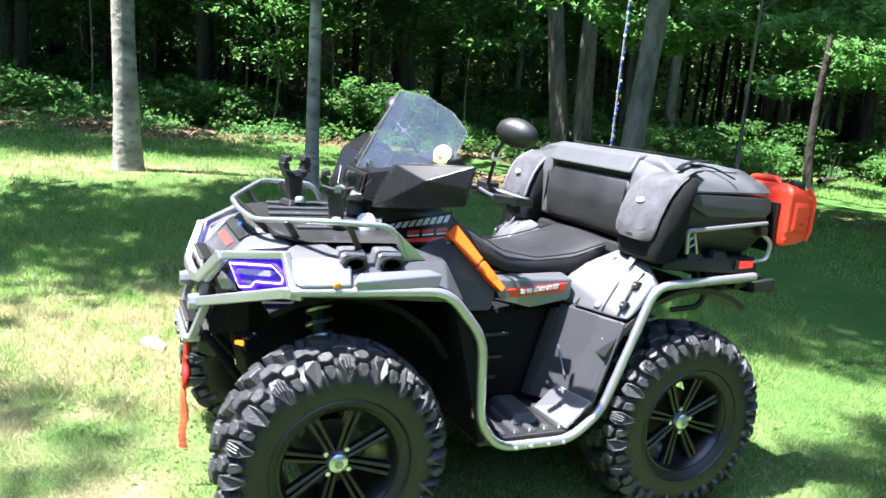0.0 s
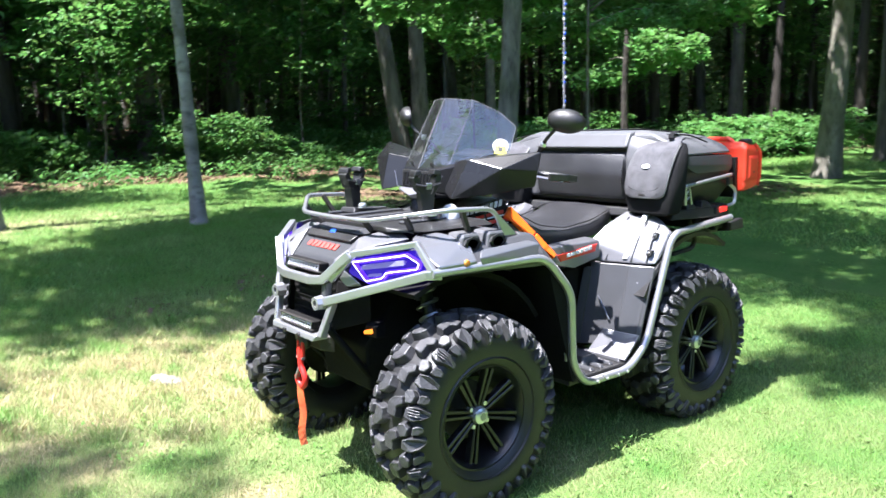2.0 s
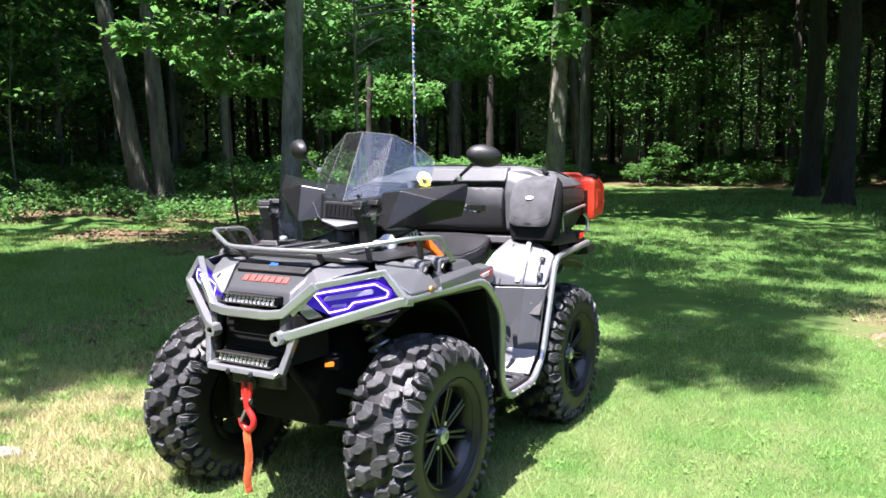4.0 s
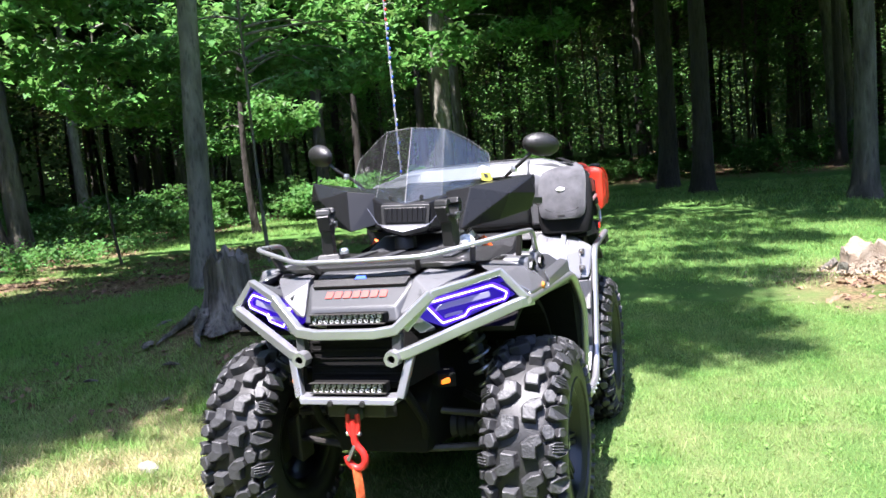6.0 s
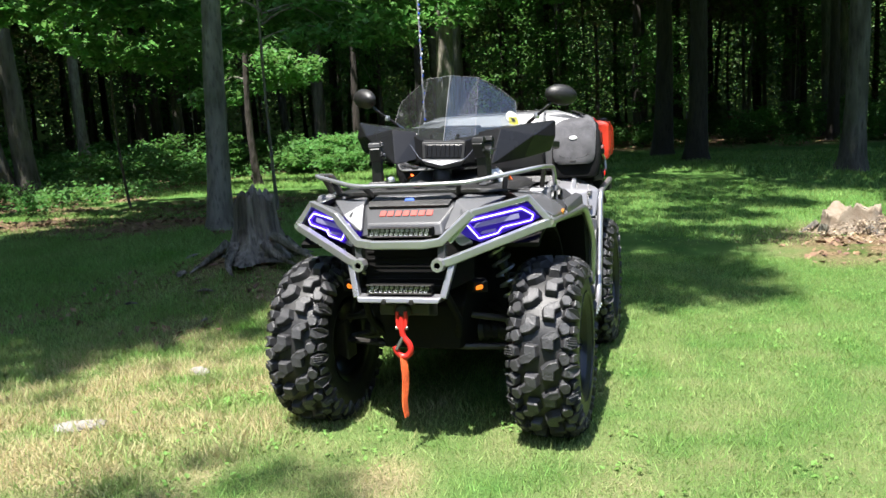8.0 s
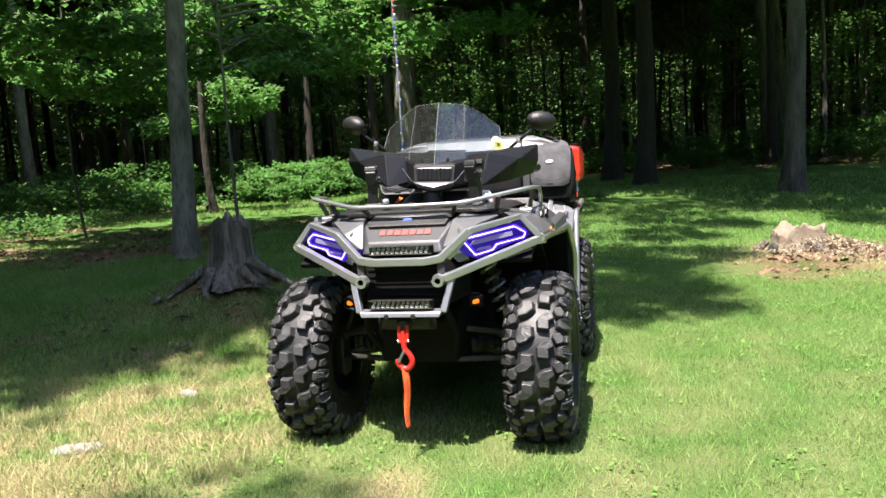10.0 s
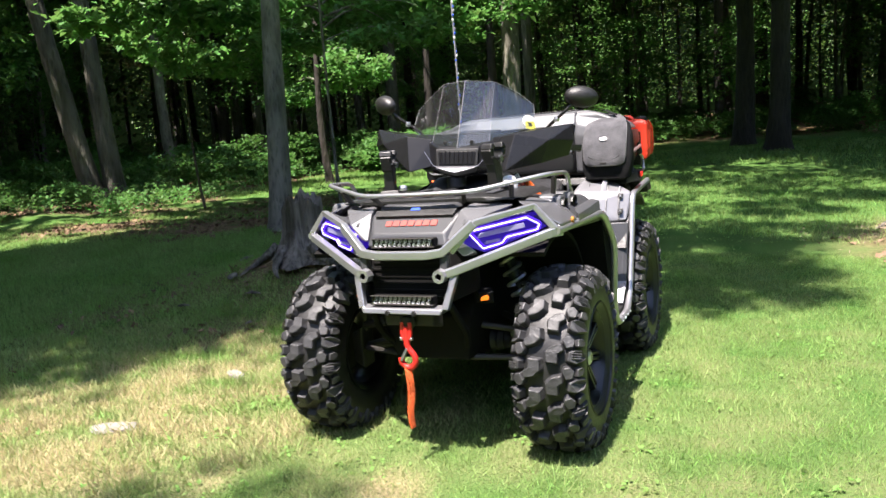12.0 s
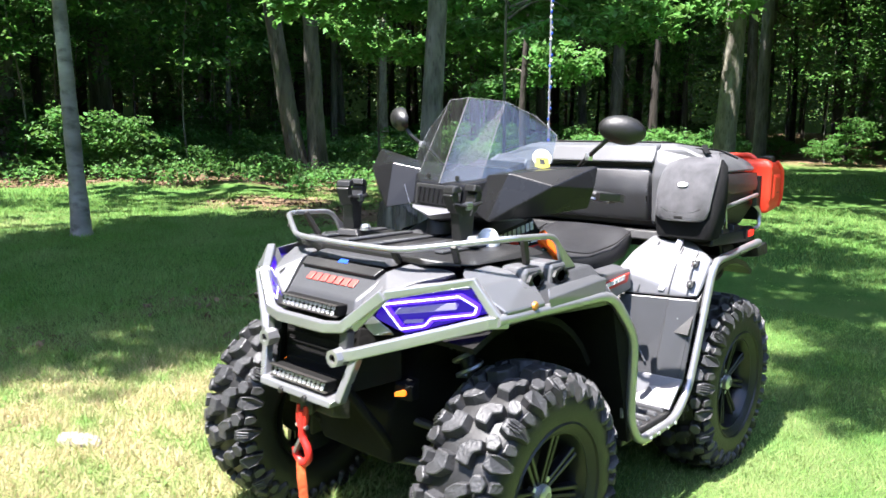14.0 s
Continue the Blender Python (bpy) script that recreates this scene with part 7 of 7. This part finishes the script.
# ---- saddle bags ----
def saddle_bag(s):
    ob = thing("saddle_bag", "grey and black soft saddle bag, strapped to the cargo box", "bag", (-0.47, 0.46 * s, 1.0), "saddle bags")
    def B(p):
        return [(x + 0.47 - 0.07 - 0.12 * (z - 1.0), (y - 0.46) * s, z - 1.0) for x, y, z in p]
    secs = []
    for z, x0, x1, y0, y1 in ((0.945, -0.41, -0.47, 0.37, 0.54), (0.958, -0.380, -0.495, 0.342, 0.575), (1.02, -0.362, -0.505, 0.33, 0.590), (1.10, -0.368, -0.505, 0.328, 0.592), (1.18, -0.392, -0.51, 0.332, 0.585), (1.235, -0.435, -0.52, 0.345, 0.570), (1.262, -0.49, -0.53, 0.37, 0.54)):
        cx, cy, hx, hy = (x0 + x1) / 2, (y0 + y1) / 2, abs(x1 - x0) / 2, (y1 - y0) / 2
        secs.append(B([(cx + hx * math.copysign(abs(math.cos(a)) ** 0.5, math.cos(a)), cy + hy * math.copysign(abs(math.sin(a)) ** 0.5, math.sin(a)), z) for a in [2 * math.pi * k / 24 for k in range(24)]]))
    part("bag_body", loft(secs), M_BAGBLACK, ob, "black fabric bag body", True)
    # the flap follows the front of the bag
    rows = []
    prof = [(1.030, -0.354), (1.042, -0.352), (1.07, -0.352), (1.12, -0.358), (1.17, -0.372), (1.21, -0.393), (1.24, -0.422), (1.262, -0.460), (1.275, -0.51), (1.282, -0.56)]
    for i, (z, x) in enumerate(prof):
        half = (0.080, 0.098, 0.107, 0.109, 0.110, 0.108, 0.101, 0.088, 0.06, 0.045)[i]
        rows.append([(x + 0.010 * (abs(t) > 0.9) * -1 - 0.004 * abs(t) ** 3, 0.455 + half * t + 0.008 * (z - 1.1), z) for t in (-1, -0.75, -0.5, -0.25, 0, 0.25, 0.5, 0.75, 1)])
    bm = bmesh.new()
    vs = [[bm.verts.new(q) for q in B(r)] for r in rows]
    for r0, r1 in zip(vs, vs[1:]):
        for i in range(len(r0) - 1):
            bm.faces.new((r0[i], r0[i + 1], r1[i + 1], r1[i]))
    bmesh.ops.recalc_face_normals(bm, faces=bm.faces)
    bmesh.ops.solidify(bm, geom=bm.faces[:], thickness=-0.008 if s > 0 else 0.008)
    flap = part("flap", bm, M_FABRIC, ob, "grey fabric flap", True)
    edge = [r[0] for r in rows[:8]][::-1] + rows[0][1:-1] + [r[-1] for r in rows[:8]]
    part("piping", tube([(x + 0.003, y, z) for x, y, z in B(edge)], 0.005, 0.006, 6), M_PIPING, flap, smooth=True)
    seam = [(-0.349, 0.375, 1.075), (-0.348, 0.40, 1.062), (-0.348, 0.455, 1.056), (-0.348, 0.51, 1.062), (-0.349, 0.535, 1.075)]
    part("pocket_seam", tube([(x + 0.002, y, z) for x, y, z in B(seam)], 0.0022, 0.012, 5), M_BAGBLACK, flap)
    part("bag_badge", lathe([(0.0, 0.004), (0.02, 0.003), (0.022, 0.0)], 16, "X"), M_WHITE, flap, "small white oval badge").matrix_basis = pose(*B([(-0.358, 0.452, 1.166)])[0], 0, -14, 0) @ Matrix.Diagonal((1, 1, 0.5, 1))
    part("buckle", box(*[tuple(q) for q in zip(*[sorted(c) for c in zip(B([(-0.353, 0.435, 1.034)])[0], B([(-0.343, 0.470, 1.046)])[0])])], 0.002), M_BLACK, flap)
    part("strap", tube(B([(-0.46, 0.50, 1.285), (-0.50, 0.47, 1.300), (-0.60, 0.42, 1.316), (-0.66, 0.40, 1.316)]), 0.012, 0.03, 8, 0.25), M_BAGBLACK, ob)
    part("cord", tube(B([(-0.56, 0.40, 1.302), (-0.66, 0.46, 1.298), (-0.72, 0.52, 1.262)]), 0.004, 0.03, 6), M_BAGBLACK, ob)
    return ob


saddle_bag(1)
saddle_bag(-1)

# ---- fuel cans ----
def fuel_can(y, label):
    ob = thing("fuel_can", label, "fuel can", (-1.110, y, 1.016), "fuel cans behind the box")
    ob.scale = (0.72, 1.0, 0.93)
    can = part("can_body", hull([(0.075, 0.12, 0.0), (0.075, -0.12, 0.0), (-0.075, 0.13, 0.02), (-0.075, -0.13, 0.02), (0.08, 0.13, 0.05), (0.08, -0.13, 0.05), (-0.082, 0.135, 0.06), (-0.082, -0.135, 0.06), (0.08, 0.13, 0.235), (0.08, -0.13, 0.235), (-0.082, 0.135, 0.215), (-0.082, -0.135, 0.215), (0.05, 0.10, 0.262), (0.05, -0.12, 0.262), (-0.05, 0.10, 0.245), (-0.05, -0.12, 0.25)], 0.014, 3), M_CANRED, ob, "moulded red plastic can")
    part("panel_ridge", hull([(-0.083, -0.09, 0.06), (-0.083, 0.09, 0.06), (-0.083, -0.09, 0.19), (-0.083, 0.09, 0.19), (-0.089, -0.075, 0.075), (-0.089, 0.075, 0.075), (-0.089, -0.075, 0.175), (-0.089, 0.075, 0.175)], 0.004), M_CANRED, can)
    part("side_ridge", hull([(-0.06, 0.135, 0.06), (0.05, 0.13, 0.06), (-0.06, 0.135, 0.19), (0.05, 0.13, 0.19), (-0.045, 0.143, 0.08), (0.035, 0.14, 0.08), (-0.045, 0.143, 0.17), (0.035, 0.14, 0.17)], 0.004), M_CANRED, can)
    part("shoulder", hull([(0.07, 0.02, 0.235), (-0.07, 0.02, 0.222), (0.07, 0.125, 0.225), (-0.07, 0.13, 0.212), (0.05, 0.035, 0.262), (-0.055, 0.035, 0.256), (0.05, 0.115, 0.246), (-0.055, 0.12, 0.240)], 0.006), M_CANRED, can)
    for sy in (-1, 1):
        part("corner_rib", tube([(-0.078, 0.128 * sy, 0.03), (-0.086, 0.138 * sy, 0.07), (-0.086, 0.138 * sy, 0.205), (-0.06, 0.118 * sy, 0.245)], 0.009, 0.02, 8), M_CANRED, can, smooth=True)
    part("handle", tube([(0.045, -0.11, 0.235), (0.045, -0.095, 0.272), (0.045, 0.03, 0.275), (0.045, 0.055, 0.24)], 0.013, 0.03, 10), M_CANRED, can, smooth=True)
    part("cap", lathe([(0.0, 0.035), (0.026, 0.033), (0.030, 0.026), (0.030, 0.0)], 16, "Z", (-0.02, 0.085, 0.240)), M_BLACK, ob, "black screw cap")
    for i in range(10):
        a = 2 * math.pi * i / 10
        part("cap_ridge", box((-0.02 + 0.029 * math.cos(a) - 0.003, 0.085 + 0.029 * math.sin(a) - 0.003, 0.243), (-0.02 + 0.029 * math.cos(a) + 0.003, 0.085 + 0.029 * math.sin(a) + 0.003, 0.268), 0, 1), M_BLACK, ob)
    part("mount_bracket", box((0.070, -0.09, -0.03), (0.105, 0.09, 0.18), 0.004), M_BLACK, ob)
    part("mount_strap", tube([(0.09, -0.05, 0.10), (0.0, -0.142, 0.10), (-0.092, -0.10, 0.11), (-0.095, 0.0, 0.11), (-0.092, 0.10, 0.11), (0.0, 0.146, 0.10), (0.09, 0.05, 0.10)], 0.008, 0.03, 6, 0.4), M_BLACK, ob)
    return ob


fuel_can(0.455, "red plastic fuel can with black cap behind the cargo box")
fuel_can(-0.30, "red plastic fuel can with black cap behind the cargo box")

# ---- whip antenna ----
whip = thing("whip_light", "tall thin whip with a spiral of red, white and blue lights", "whip light", (-1.075, -0.60, 0.93))
part("base_mount", lathe([(0.0, 0.0), (0.02, 0.0), (0.02, 0.05), (0.014, 0.06), (0.012, 0.10), (0.0, 0.11)], 16, "Z"), M_BLACK, whip, smooth=True)
part("bracket", box((0.0, 0.0, 0.0), (0.17, 0.06, 0.012), 0.003), M_STEEL, whip)
part("rod", tube([(0, 0, 0.10), (0.005, 0, 0.8), (-0.005, -0.01, 1.5), (-0.02, -0.02, 2.1)], 0.0055, 0, 8), M_ROD, whip, "pale translucent rod", True)
for i in range(66):
    z = 0.12 + i * 0.028
    colour = (M_BLUE, M_WHITE, M_BLUE, M_ROD)[i % 4] if i < 42 else (M_RED, M_ROD)[i % 2]
    part("led", lathe([(0.0055, -0.008), (0.0075, -0.004), (0.0075, 0.004), (0.0055, 0.008)], 8, "Z", (0.004 * math.cos(i * 1.3), 0.004 * math.sin(i * 1.3), z)), colour, whip)
